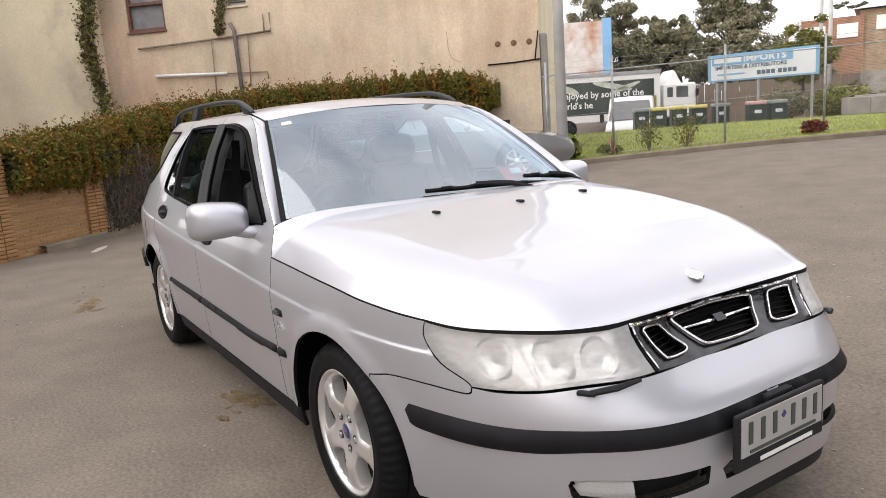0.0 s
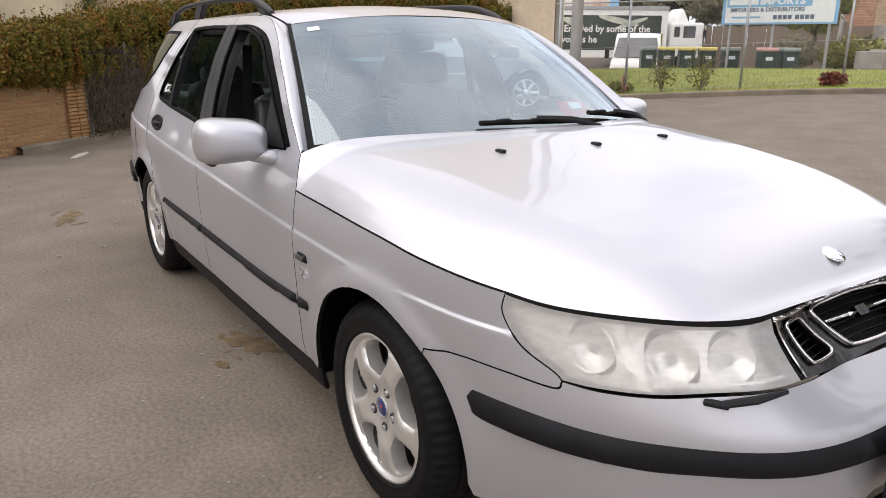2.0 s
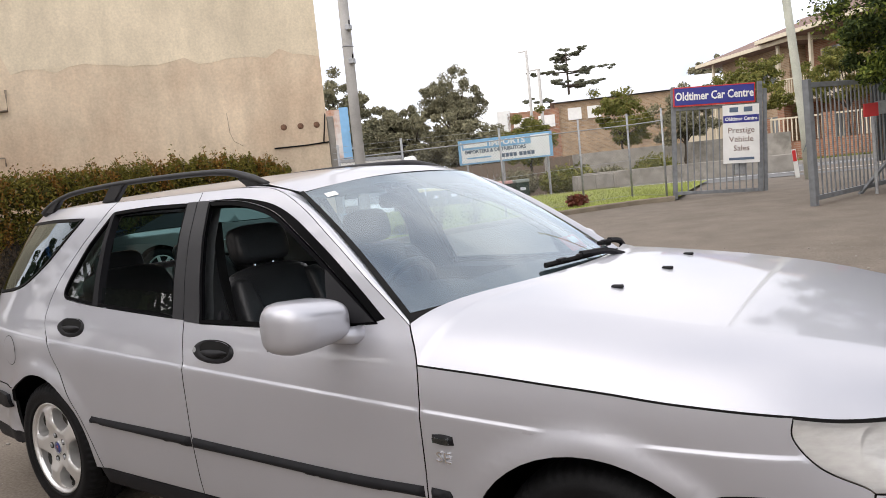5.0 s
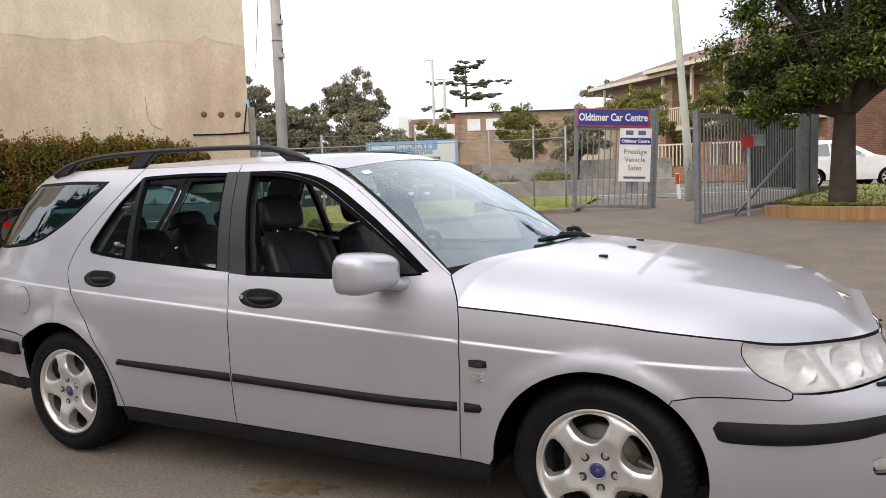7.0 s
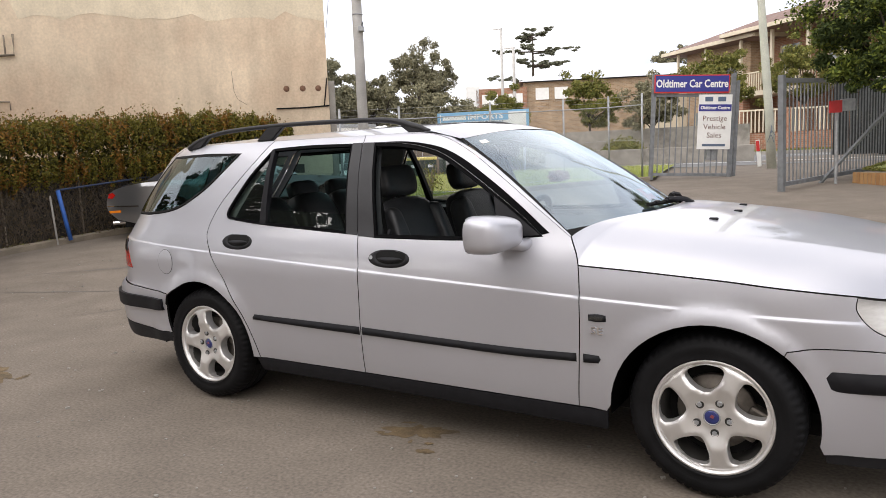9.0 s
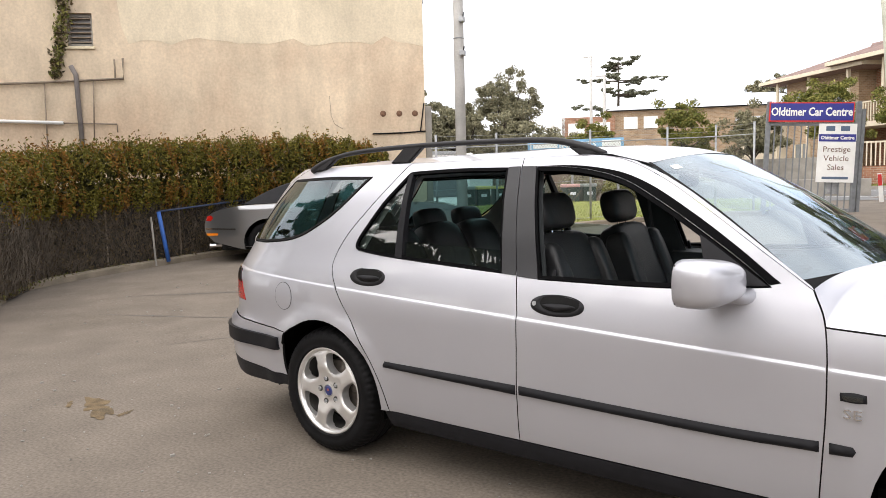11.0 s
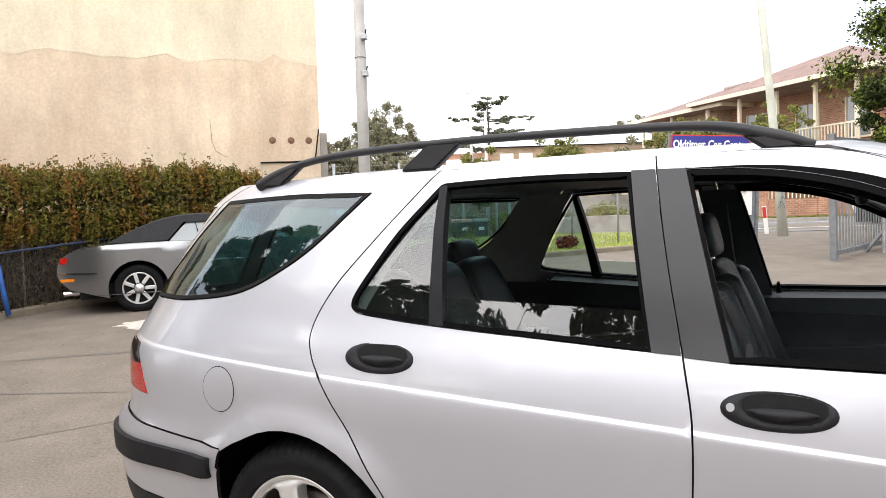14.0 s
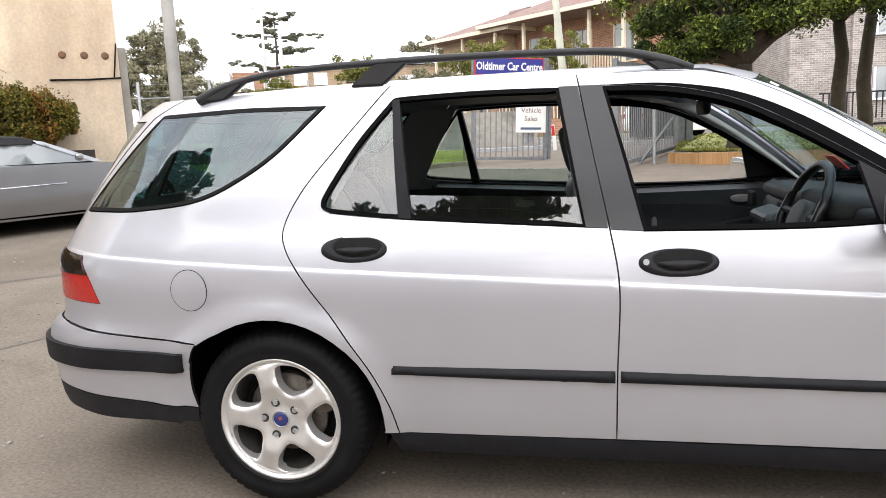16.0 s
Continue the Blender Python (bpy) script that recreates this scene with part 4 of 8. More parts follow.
def wheel(at, steer=1):
    rim_profile = [(0.219, -0.002), (0.2165, -0.009), (0.209, -0.007), (0.203, 0.002), (0.197, 0.022)]
    hub = part("wheel", lathe(rim_profile, 64), ALLOY, wagon, "five-spoke silver alloy wheel", True)
    hub.matrix_basis = at
    part("rim_barrel", lathe([(0.1985, 0.020), (0.188, 0.05), (0.182, 0.14), (0.19, 0.19), (0.205, 0.205)], 48), BARREL, hub, "dark rim barrel", True)
    # spoke disc: a round plate with five rounded windows, dished
    circle = ellipse(0, 0, 0.205, 0.205, 80, 2)
    holes = []
    for k in range(5):
        a = 2 * math.pi * k / 5 + math.pi / 2 + math.pi / 5
        loop = []
        for r, w in ((0.093, 0.0), (0.098, -0.15), (0.114, -0.29), (0.137, -0.38), (0.160, -0.41), (0.180, -0.40), (0.192, -0.27), (0.196, 0.0), (0.192, 0.27), (0.180, 0.40), (0.160, 0.41), (0.137, 0.38), (0.114, 0.29), (0.098, 0.15)):
            t = a + w
            loop.append((r * math.cos(t), r * math.sin(t)))
        loop = np.array(loop)
        holes.append(bend(np.vstack([loop, loop[:1]]), 4)[:-1])

    def dish(u, v):
        r = np.hypot(u, v)
        y = np.interp(r, [0, 0.03, 0.05, 0.075, 0.12, 0.18, 0.205], [0.012, 0.012, 0.016, 0.010, -0.004, 0.004, 0.010])
        n = np.stack([0 * u, -np.ones_like(u), 0 * u], -1)
        return np.stack([u, y, v], -1), n

    v, f, _ = shell(circle, holes, step=0.010, lift=0.009, depth=0.045, mapper=dish, rounding=0.017, gap=0)
    make("spokes", v, f, ALLOY, hub)
    tread = [(0.214, 0.004), (0.220, -0.011), (0.226, -0.0155), (0.229, -0.0135), (0.247, -0.0195), (0.262, -0.0205), (0.276, -0.0185), (0.279, -0.0155), (0.293, -0.010), (0.304, 0.006), (0.3085, 0.018)]
    for k in range(1, 4):
        y = 0.018 + k * 0.046
        tread += [(0.315, y - 0.008), (0.315, y - 0.005), (0.307, y - 0.004), (0.307, y + 0.004), (0.315, y + 0.005)]
    tread += [(0.3085, 0.190), (0.300, 0.205), (0.27, 0.222), (0.235, 0.22), (0.212, 0.206)]
    bm = lathe(tread, 240)
    for v in bm.verts:
        r = math.hypot(v.co.x, v.co.z)
        k = int(round(math.atan2(v.co.z, v.co.x) / (2 * math.pi) * 240)) % 240
        if 0.290 < r < 0.3095 and k % 4 == 0:
            v.co.x, v.co.z = v.co.x * 0.978, v.co.z * 0.978
    part("tyre", bm, TYRE, hub, "worn black tyre", True)
    cap = part("centre_cap", lathe([(0.0005, -0.001), (0.022, -0.001), (0.026, 0.002), (0.028, 0.008)], 32), BLUECAP, hub, "navy blue centre cap", True)
    ring = part("cap_ring", lathe([(0.026, 0.003), (0.028, -0.001), (0.031, 0.000), (0.032, 0.008)], 32), STEEL, cap, "", True)
    part("cap_emblem", box((0.013, 0.002, 0.012), (0, -0.0012, 0.004), 0.0008), DULLRED, cap, "small faded red emblem")
    for k in range(5):
        a = 2 * math.pi * k / 5 + math.pi / 2
        bm = lathe([(0.0005, -0.004), (0.008, -0.004), (0.0095, 0.0), (0.0095, 0.014)], 6)
        b = part("wheel_bolt", bm, STEEL, hub, "", False)
        b.matrix_basis = Matrix.Translation((0.061 * math.cos(a), 0.0015, 0.061 * math.sin(a)))
        s = part("bolt_socket", lathe([(0.0005, 0.0025), (0.0125, 0.0015), (0.0140, -0.0005), (0.0160, 0.0035), (0.0160, 0.012)], 20), BARREL, hub, "", True)
        s.matrix_basis = b.matrix_basis.copy()
    part("brake_disc", lathe([(0.05, 0.075), (0.14, 0.075), (0.142, 0.08), (0.142, 0.10)], 48), DISC, hub, "rusty brake disc", True)
    part("brake_caliper", box((0.07, 0.06, 0.13), (0.13, 0.09, 0.03), 0.012), DISC, hub, "dark brake caliper")
    part("wheel_back", lathe([(0.0005, 0.12), (0.183, 0.12)], 32), RUBBER, hub)
    return hub


wheel(pose(2.703, -0.842, 0.315, 0, 26, 0))
wheel(pose(0.0, -0.842, 0.315, 0, -15, 0))
wheel(pose(2.703, 0.842, 0.315, 0, 40, 180))
wheel(pose(0.0, 0.842, 0.315, 0, 10, 180))
LINER = material("black_arch_liner", (0.003, 0.003, 0.003), 0.95, 0, 0.2, 20, spec=0.02)
for k, (cx, cz, r) in enumerate(ARCHES):
    for sign in (1, -1):
        t = np.radians(np.linspace(-12, 185, 30))
        inner = np.stack([cx + (r + 0.004) * np.cos(t), np.full(30, -0.50 * sign), cz + (r + 0.004) * np.sin(t)], -1)
        s_, z_ = cx + (r + 0.004) * np.cos(t), cz + (r + 0.004) * np.sin(t)
        outer = (flank(s_, z_) + flank_normal(s_, z_) * (relief(s_, z_)[:, None] - 0.012)) * (1, sign, 1)
        make("arch_liner", np.vstack([outer, inner]), [(i, i + 1, 31 + i, 30 + i) if sign == 1 else (30 + i, 31 + i, i + 1, i) for i in range(29)], LINER, wagon, "black wheel-arch liner")
        make("arch_back", np.vstack([inner, [(cx, -0.50 * sign, cz)]]), [(i, i + 1, 30) for i in range(29)], LINER, wagon)
part("underbody", box((3.7, 1.26, 0.10), (1.25, 0, 0.265), 0.03), RUBBER, wagon, "dark underbody")
part("engine_bay", box((0.75, 0.90, 0.36), (2.75, 0, 0.50), 0.03), RUBBER, wagon)


# roof rails
RAILGREY = material("satin_grey_rail", (0.028, 0.028, 0.030), 0.50, 0, 0.12, 20, 0.04, 400, spec=0.3)


def slant(x0, x1, z0, x2, x3, z1, y, half, bevel=0.006):
    """A leaning foot: from x0..x1 at z0 up to x2..x3 at z1."""
    own = bmesh.new()
    c = [own.verts.new((x, y + k * half, z)) for x, z in ((x0, z0), (x1, z0), (x3, z1), (x2, z1)) for k in (-1, 1)]
    for q in ((0, 1, 3, 2), (2, 3, 5, 4), (4, 5, 7, 6), (6, 7, 1, 0), (0, 2, 4, 6), (1, 7, 5, 3)):
        own.faces.new([c[i] for i in q])
    bmesh.ops.recalc_face_normals(own, faces=own.faces[:])
    bmesh.ops.bevel(own, geom=own.edges[:], offset=bevel, segments=2, affect="EDGES")
    return own


def rail(sign):
    top = bend([(1.375, -0.594, 1.428), (1.30, -0.594, 1.452), (1.18, -0.592, 1.484), (1.05, -0.590, 1.497), (0.8, -0.588, 1.504), (0.45, -0.585, 1.507), (0.1, -0.58, 1.500), (-0.10, -0.578, 1.484), (-0.24, -0.576, 1.452), (-0.335, -0.575, 1.412)], 6) * (1, sign, 1)
    rad = list(np.interp(top[:, 0], [-0.33, -0.28, -0.15, 1.05, 1.2, 1.30, 1.375], [0.021, 0.019, 0.0135, 0.0135, 0.016, 0.018, 0.010]))
    r = part("roof_rail", tube([tuple(p) for p in top], rad, 12, flat=0.9), RAILGREY, wagon, "dark grey roof rail", True)
    part("rail_foot", slant(0.245, 0.365, 1.428, 0.335, 0.455, 1.500, -0.592 * sign, 0.0145), RAILGREY, r)
    part("rail_foot", slant(1.27, 1.375, 1.420, 1.21, 1.29, 1.462, -0.594 * sign, 0.0145, 0.008), RAILGREY, r)
    part("rail_foot", slant(-0.345, -0.235, 1.405, -0.22, -0.14, 1.470, -0.576 * sign, 0.0145, 0.008), RAILGREY, r)


rail(1)
rail(-1)
# aerial and roof seam strips
part("aerial", box((0.06, 0.02, 0.05), (-0.50, 0.12, 1.462), 0.008, (0, 35, 0), taper=(0.5, 0.6)), BLACK, wagon, "short black roof aerial")


# wing mirrors
def mirror(sign):
    own = bmesh.new()
    bmesh.ops.create_uvsphere(own, u_segments=32, v_segments=20, radius=1.0)
    for v in own.verts:
        c = v.co
        x, y, z = (abs(a) ** 0.56 * (1 if a > 0 else -1) for a in c)
        x = x * 0.095 if x > 0 else -0.055 * min(1.0, abs(c.x) * 5)
        r = 1.0 - 0.18 * max(0.0, c.x)
        v.co = Vector((x, y * 0.122 * r + 0.02 * max(0.0, c.x), z * 0.074 * (1.0 - 0.12 * y) * r))
    m = part("mirror_housing", own, PAINT, fdoors[0 if sign == 1 else 1], "silver wing mirror housing", True)
    m.matrix_basis = Matrix.Diagonal((1, 1, 1, 1)) @ pose(1.885, -0.965 * sign, 0.990, 0, 0, -10 * sign)
    if sign == -1:
        m.matrix_basis = pose(1.885, 0.965, 0.990, 0, 0, 10) @ Matrix.Diagonal((1, -1, 1, 1))
    bm = box((0.004, 0.19, 0.105), (-0.0545, 0, 0), 0.001)
    part("mirror_glass", bm, CHROME, m, "mirror glass")
    part("mirror_frame", box((0.005, 0.215, 0.125), (-0.0515, 0, 0), 0.002), BLACK, m, "black mirror frame")
    bm = tube([(0.03, 0.06, -0.035), (0.055, 0.115, -0.055), (0.07, 0.16, -0.055)], [0.034, 0.026, 0.03], 12)
    part("mirror_arm", bm, PAINT, m, "", True)


mirror(1)
mirror(-1)


# wipers and cowl
cow = np.array([screen_point(np.linspace(-0.99, 0.99, 41), np.full(41, 0.0)) + (0.012, 0, -0.012), screen_point(np.linspace(-0.99, 0.99, 41), np.full(41, 0.0)) + (0.10, 0, -0.030)])
make("cowl", cow.reshape(-1, 3), grid_faces(2, 41, flip=True), BLACK, wagon, "black plastic cowl")


def wiper(u0, v0, u1, v1):
    a = screen_point(np.linspace(u0, u1, 12), np.linspace(v0, v1, 12)) + (0.014, 0, 0.014)
    w = part("wiper", tube([tuple(p) for p in a], 0.010, 6), RUBBER, wagon, "black windscreen wiper")
    mid = a[6]
    root = screen_point(np.array([u0 + 0.02]), np.array([-0.06]))[0] + (0.03, 0, 0.02)
    arm = bend([root, (root + mid) / 2 + (0.02, 0, 0.03), mid + (0.006, 0, 0.012)], 6)
    part("wiper_arm", tube([tuple(p) for p in arm], [0.018] * 4 + [0.013] * (len(arm) - 4), 6), BLACK, w)
    for k in (3, 6, 9):
        part("wiper_clip", box((0.02, 0.05, 0.012), tuple(a[k] + (0.004, 0, 0.008)), 0.003), BLACK, w)


wiper(0.42, 0.045, -0.28, 0.075)
wiper(0.97, 0.05, 0.45, 0.10)
bp = band(-0.90, -0.83, 0.895, 0.935, 3, 3, 0.001)
make("screen_sticker", bp.reshape(-1, 3), grid_faces(3, 3, flip=NORMAL_FLIP), WHITE, wagon, "small white paper sticker")

# ---- the cabin ----
DASH = material("near_black_dash", (0.020, 0.021, 0.022), 0.6, 0, 0.15, 16, 0.1, 300, spec=0.3)


def cushion(size, at, bevel=0.05, turn=(0, 0, 0), crown=0.02, bm=None):
    own = bmesh.new()
    bmesh.ops.create_cube(own, size=1.0)
    bmesh.ops.subdivide_edges(own, edges=own.edges[:], cuts=7, use_grid_fill=True)
    for v in own.verts:
        q = v.co * 2
        r = [1 - 0.16 * (abs(q[(i + 1) % 3]) ** 4 + abs(q[(i + 2) % 3]) ** 4) / 2 * (bevel / 0.05) for i in range(3)]
        v.co = Vector((v.co.x * size[0] * r[0], v.co.y * size[1] * r[1], v.co.z * size[2] * r[2]))
    bmesh.ops.transform(own, matrix=pose(*at, *turn), verts=own.verts)
    if bm is None:
        return own
    tmp = bpy.data.meshes.new("tmp")
    own.to_mesh(tmp)
    own.free()
    bm.from_mesh(tmp)
    bpy.data.meshes.remove(tmp)
    return bm


def seat(y, x=1.15):
    base = part("seat_cushion", cushion((0.52, 0.50, 0.17), (x + 0.30, y, 0.50), 0.06, (0, -6, 0)), LEATHER, wagon, "black leather front seat", True)
    for k in (-1, 1):
        part("seat_bolster", cushion((0.50, 0.09, 0.18), (x + 0.30, y + k * 0.225, 0.53), 0.07, (0, -6, 0)), LEATHER, base, "", True)
        part("back_bolster", cushion((0.14, 0.10, 0.56), (x + 0.02, y + k * 0.205, 0.79), 0.07, (0, -20, k * 6)), LEATHER, base, "", True)
        part("headrest_rod", tube([(x - 0.115, y + k * 0.05, 1.05), (x - 0.135, y + k * 0.05, 1.15)], 0.007, 8), CHROME, base, "chrome rod")
    part("seat_back", cushion((0.15, 0.46, 0.66), (x - 0.02, y, 0.78), 0.06, (0, -20, 0)), LEATHER, base, "", True)
    part("headrest", cushion((0.10, 0.29, 0.17), (x - 0.145, y, 1.185), 0.08, (0, -14, 0)), LEATHER, base, "black leather headrest", True)


seat(-0.36)
seat(0.36)
bench = part("rear_bench", cushion((0.50, 1.26, 0.18), (0.36, 0, 0.52), 0.06, (0, -6, 0)), LEATHER, wagon, "black leather rear bench", True)
for y, w in ((-0.38, 0.46), (0.08, 0.36), (0.45, 0.36)):
    part("bench_back", cushion((0.16, w, 0.64), (0.09, y, 0.80), 0.06, (0, -24, 0)), LEATHER, bench, "", True)
    part("bench_headrest", cushion((0.09, 0.25, 0.13), (-0.06, y, 1.115), 0.08, (0, -18, 0)), LEATHER, bench, "low black headrest", True)
part("load_cover", box((0.72, 1.16, 0.02), (-0.40, 0, 0.985), 0.006), CABIN, wagon, "black load cover")
part("cabin_floor", box((3.1, 1.34, 0.03), (0.75, 0, 0.36), 0.0), CARPET, wagon, "dark carpet")
part("bulkhead", box((0.04, 1.34, 0.62), (2.22, 0, 0.64), 0.01), CABIN, wagon)
dash = part("dashboard", cushion((0.44, 1.40, 0.32), (2.06, 0, 0.785), 0.07, (0, 6, 0)), DASH, wagon, "dark grey dashboard", True)
part("dash_top", cushion((0.46, 1.36, 0.08), (2.08, 0, 0.925), 0.06, (0, 4, 0)), DASH, dash, "", True)
part("instrument_hood", cushion((0.26, 0.44, 0.11), (1.93, -0.36, 0.945), 0.08, (0, 6, 0)), DASH, dash, "", True)
part("dash_card", box((0.004, 0.14, 0.085), (2.12, 0.40, 1.058), 0, (0, -48, 0)), RED, dash, "red and white paper card")
part("card_panel", box((0.004, 0.06, 0.035), (2.117, 0.41, 1.070), 0, (0, -48, 0)), WHITE, dash)
for y in (-0.64, -0.10, 0.10, 0.64):
    part("air_vent", box((0.02, 0.12, 0.07), (1.83, y, 0.885), 0.01), RUBBER, dash, "slatted air vent")
part("centre_console", box((1.05, 0.24, 0.26), (1.45, 0, 0.50), 0.03), CABIN, wagon, "dark centre console")
part("console_front", box((0.10, 0.26, 0.34), (1.80, 0, 0.74), 0.02, (0, -18, 0)), CABIN, dash)
# steering wheel
DARKRIM = material("black_glossy_leather", (0.010, 0.010, 0.011), 0.32, 0, 0.2, 30, 0.1, 200)
ring = [(0.0, 0.185 * math.cos(a), 0.185 * math.sin(a)) for a in np.linspace(0, 2 * math.pi, 40, endpoint=False)]
sw = part("steering_wheel", tube(ring, 0.016, 10, closed=True), DARKRIM, wagon, "black leather steering wheel", True)
sw.matrix_basis = pose(1.765, -0.36, 0.925, 0, 24, 0)
part("wheel_hub_pad", cushion((0.07, 0.17, 0.13), (0.02, 0, -0.01), 0.09), CABIN, sw, "", True)
for a in (0, 180, 240, 300):
    c, s = math.cos(radians(a)), math.sin(radians(a))
    part("wheel_spoke", tube([(0.015, 0.06 * c, 0.06 * s), (0.0, 0.178 * c, 0.178 * s)], 0.014, 6), CABIN, sw)
part("steering_column", tube([(0.02, 0, 0), (0.32, 0, -0.03)], 0.04, 10), CABIN, sw)
part("stalk", tube([(0.05, 0.03, 0.01), (0.06, 0.19, 0.03)], 0.007, 6), BLACK, sw)
part("stalk", tube([(0.05, -0.03, 0.01), (0.06, -0.19, 0.03)], 0.007, 6), BLACK, sw)
part("rear_view_mirror", cushion((0.03, 0.22, 0.065), (1.50, 0.0, 1.315), 0.08), BLACK, wagon, "black interior mirror", True)
for sign in (1, -1):
    part("sun_visor", box((0.15, 0.38, 0.015), (1.50, -0.34 * sign, 1.385), 0.006, (0, 22, 0)), HEADLINER, wagon, "pale sun visor")

# inner door skins, pillars and belts
DOOR_CARD_F = outline([(1.14, 0.94), (2.10, 0.955), (2.16, 0.80), (2.14, 0.36), (1.16, 0.36)])
DOOR_CARD_R = outline([(0.26, 1.0), (1.08, 0.955), (1.08, 0.36), (0.46, 0.36), (0.36, 0.55), (0.14, 0.85)])
for nm, doors, poly in (("door_card", fdoors, DOOR_CARD_F), ("door_card", rdoors, DOOR_CARD_R)):
    cards = both(nm, doors, poly, CABIN, "dark grey door lining", lift=-0.075, depth=-0.05, bumps=False)
    lo, hi = poly[:, 0].min(), poly[:, 0].max()
    both("arm_rest", cards, outline(bend([(lo + 0.1, 0.70), ((lo + hi) / 2, 0.74), (hi - 0.15, 0.84)]), bend([(hi - 0.15, 0.78), ((lo + hi) / 2, 0.655), (lo + 0.1, 0.64)])), LEATHER, "leather arm rest", lift=-0.14, depth=-0.07, bumps=False)
    both("inner_handle", cards, ellipse(hi - 0.35, 0.898, 0.055, 0.022, 20), ALLOY, "chrome inner door handle", lift=-0.092, depth=-0.012, step=0.01, bumps=False)
    both("door_insert", cards, outline(bend([(lo + 0.06, 0.875), ((lo + hi) / 2, 0.868), (hi - 0.12, 0.80)]), bend([(hi - 0.16, 0.70), ((lo + hi) / 2, 0.60), (lo + 0.12, 0.56)])), LEATHER, "black leather door insert", lift=-0.083, depth=-0.006, bumps=False)
    both("lock_pin", cards, outline([(lo + 0.088, 0.95), (lo + 0.110, 0.95), (lo + 0.108, 0.988), (lo + 0.103, 0.996), (lo + 0.095, 0.996), (lo + 0.090, 0.988)]), BLACK, "", lift=-0.05, depth=0.012, step=0.01, bumps=False)
both("frame_lining", fdoors, outline(bend([(2.075, 0.972), (1.95, 1.062), (1.79, 1.172), (1.63, 1.267), (1.50, 1.33), (1.38, 1.372), (1.25, 1.394), (1.1, 1.405)]), bend([(1.1, 1.375), (1.25, 1.366), (1.38, 1.344), (1.50, 1.305), (1.63, 1.237), (1.78, 1.145), (1.93, 1.045), (2.03, 0.975)])), DOORBLACK, "black window frame lining", lift=-0.045, depth=0, bumps=False)
both("b_pillar_lining", wagon, outline([(0.95, 1.39), (1.10, 1.39), (1.22, 0.93), (1.22, 0.4), (1.02, 0.4), (1.02, 0.93)]), CABIN, "dark pillar lining", lift=-0.05, depth=-0.0, bumps=False)
both("c_pillar_lining", wagon, outline([(0.42, 1.41), (0.19, 1.41), (0.03, 1.25), (-0.14, 1.14), (-0.34, 1.07), (-0.34, 0.95), (0.1, 0.9), (0.20, 1.03), (0.30, 1.22)]), PILLAR, "grey pillar lining", lift=-0.05, depth=0, bumps=False)
both("load_side", wagon, outline([(0.3, 1.0), (-0.9, 1.0), (-0.9, 0.74), (0.3, 0.74)]), CABIN, "dark load bay lining", lift=-0.10, depth=0, bumps=False)
for sign in (1, -1):
    b = bend([(1.06, -0.60 * sign, 1.30), (1.09, -0.62 * sign, 1.05), (1.14, -0.58 * sign, 0.80)], 6)
    part("seat_belt", tube([tuple(p) for p in b], 0.022, 6, flat=0.12), RUBBER, wagon, "black seat belt")
# chrome trim lettering behind the front wheel
for sign in (1, -1):
    q = flank(np.array([2.287]), np.array([0.612]))[0]
    text("trim_letters", "SE", 0.042, CHROME, pose(q[0], (q[1] - 0.006) * sign, q[2], 90, 0, 0 if sign == 1 else 180), fenders[0 if sign == 1 else 1], 0.002, squeeze=1.3)


# ---- the yard: ground, kerbs, stains ----
def rise(y):
    """The yard climbs gently to the street."""
    return np.interp(np.asarray(y, float), [0.0, 1.0, 14.0, 24.0, 40.0], [0.0, 0.02, 0.57, 0.74, 0.9])


ASPHALT = material("worn_asphalt", (0.180, 0.152, 0.124), 0.92, 0, 0.13, 2.2, 0.05, 75, second=(0.150, 0.126, 0.101), spread=0.07, grain=0.24, spec=0.25)
ROADWAY = material("street_asphalt", (0.16, 0.16, 0.16), 0.85, 0, 0.12, 1.2, 0.2, 90, grain=0.15)
CONCRETE = material("weathered_concrete", (0.30, 0.28, 0.25), 0.9, 0, 0.2, 3.0, 0.25, 60, second=(0.16, 0.15, 0.13), spread=0.06, grain=0.12)
POLE_WOOD = material("grey_pole", (0.46, 0.45, 0.43), 0.85, 0, 0.15, 3.0, 0.2, 40, grain=0.12)
STAIN = material("dirt_stain", (0.150, 0.105, 0.055), 0.95, 0, 0.30, 14, 0.5, 90, second=(0.085, 0.064, 0.038), spread=0.10, grain=0.30)
RENDER_WALL = material("stained_cream_render", (0.645, 0.525, 0.385), 0.92, 0, 0.14, 0.8, 0.25, 30, second=(0.55, 0.40, 0.28), spread=0.13, grain=0.08, streak=0.13)
RENDER_UP = material("pale_cream_render", (0.66, 0.57, 0.41), 0.92, 0, 0.12, 0.9, 0.2, 30, second=(0.42, 0.36, 0.26), spread=0.0, grain=0.07)
RUST = material("rust", (0.17, 0.09, 0.055), 0.9, 0, 0.3, 20, 0.3, 90)
PIPE = material("painted_pipe", (0.25, 0.20, 0.15), 0.8, 0, 0.25, 10)
GRASS = material("grass", (0.34, 0.39, 0.095), 0.8, 0, 0.3, 1.5, second=(0.30, 0.25, 0.10), spread=0.06)
LAWN = material("lawn_soil", (0.25, 0.27, 0.075), 0.95, 0, 0.3, 5)
MORTAR = material("mortar", (0.30, 0.25, 0.18), 0.95, 0, 0.15, 10, 0.3, 60)
BARK = material("bark", (0.050, 0.038, 0.027), 0.95, 0, 0.3, 5, 0.9, 18, grain=0.25)


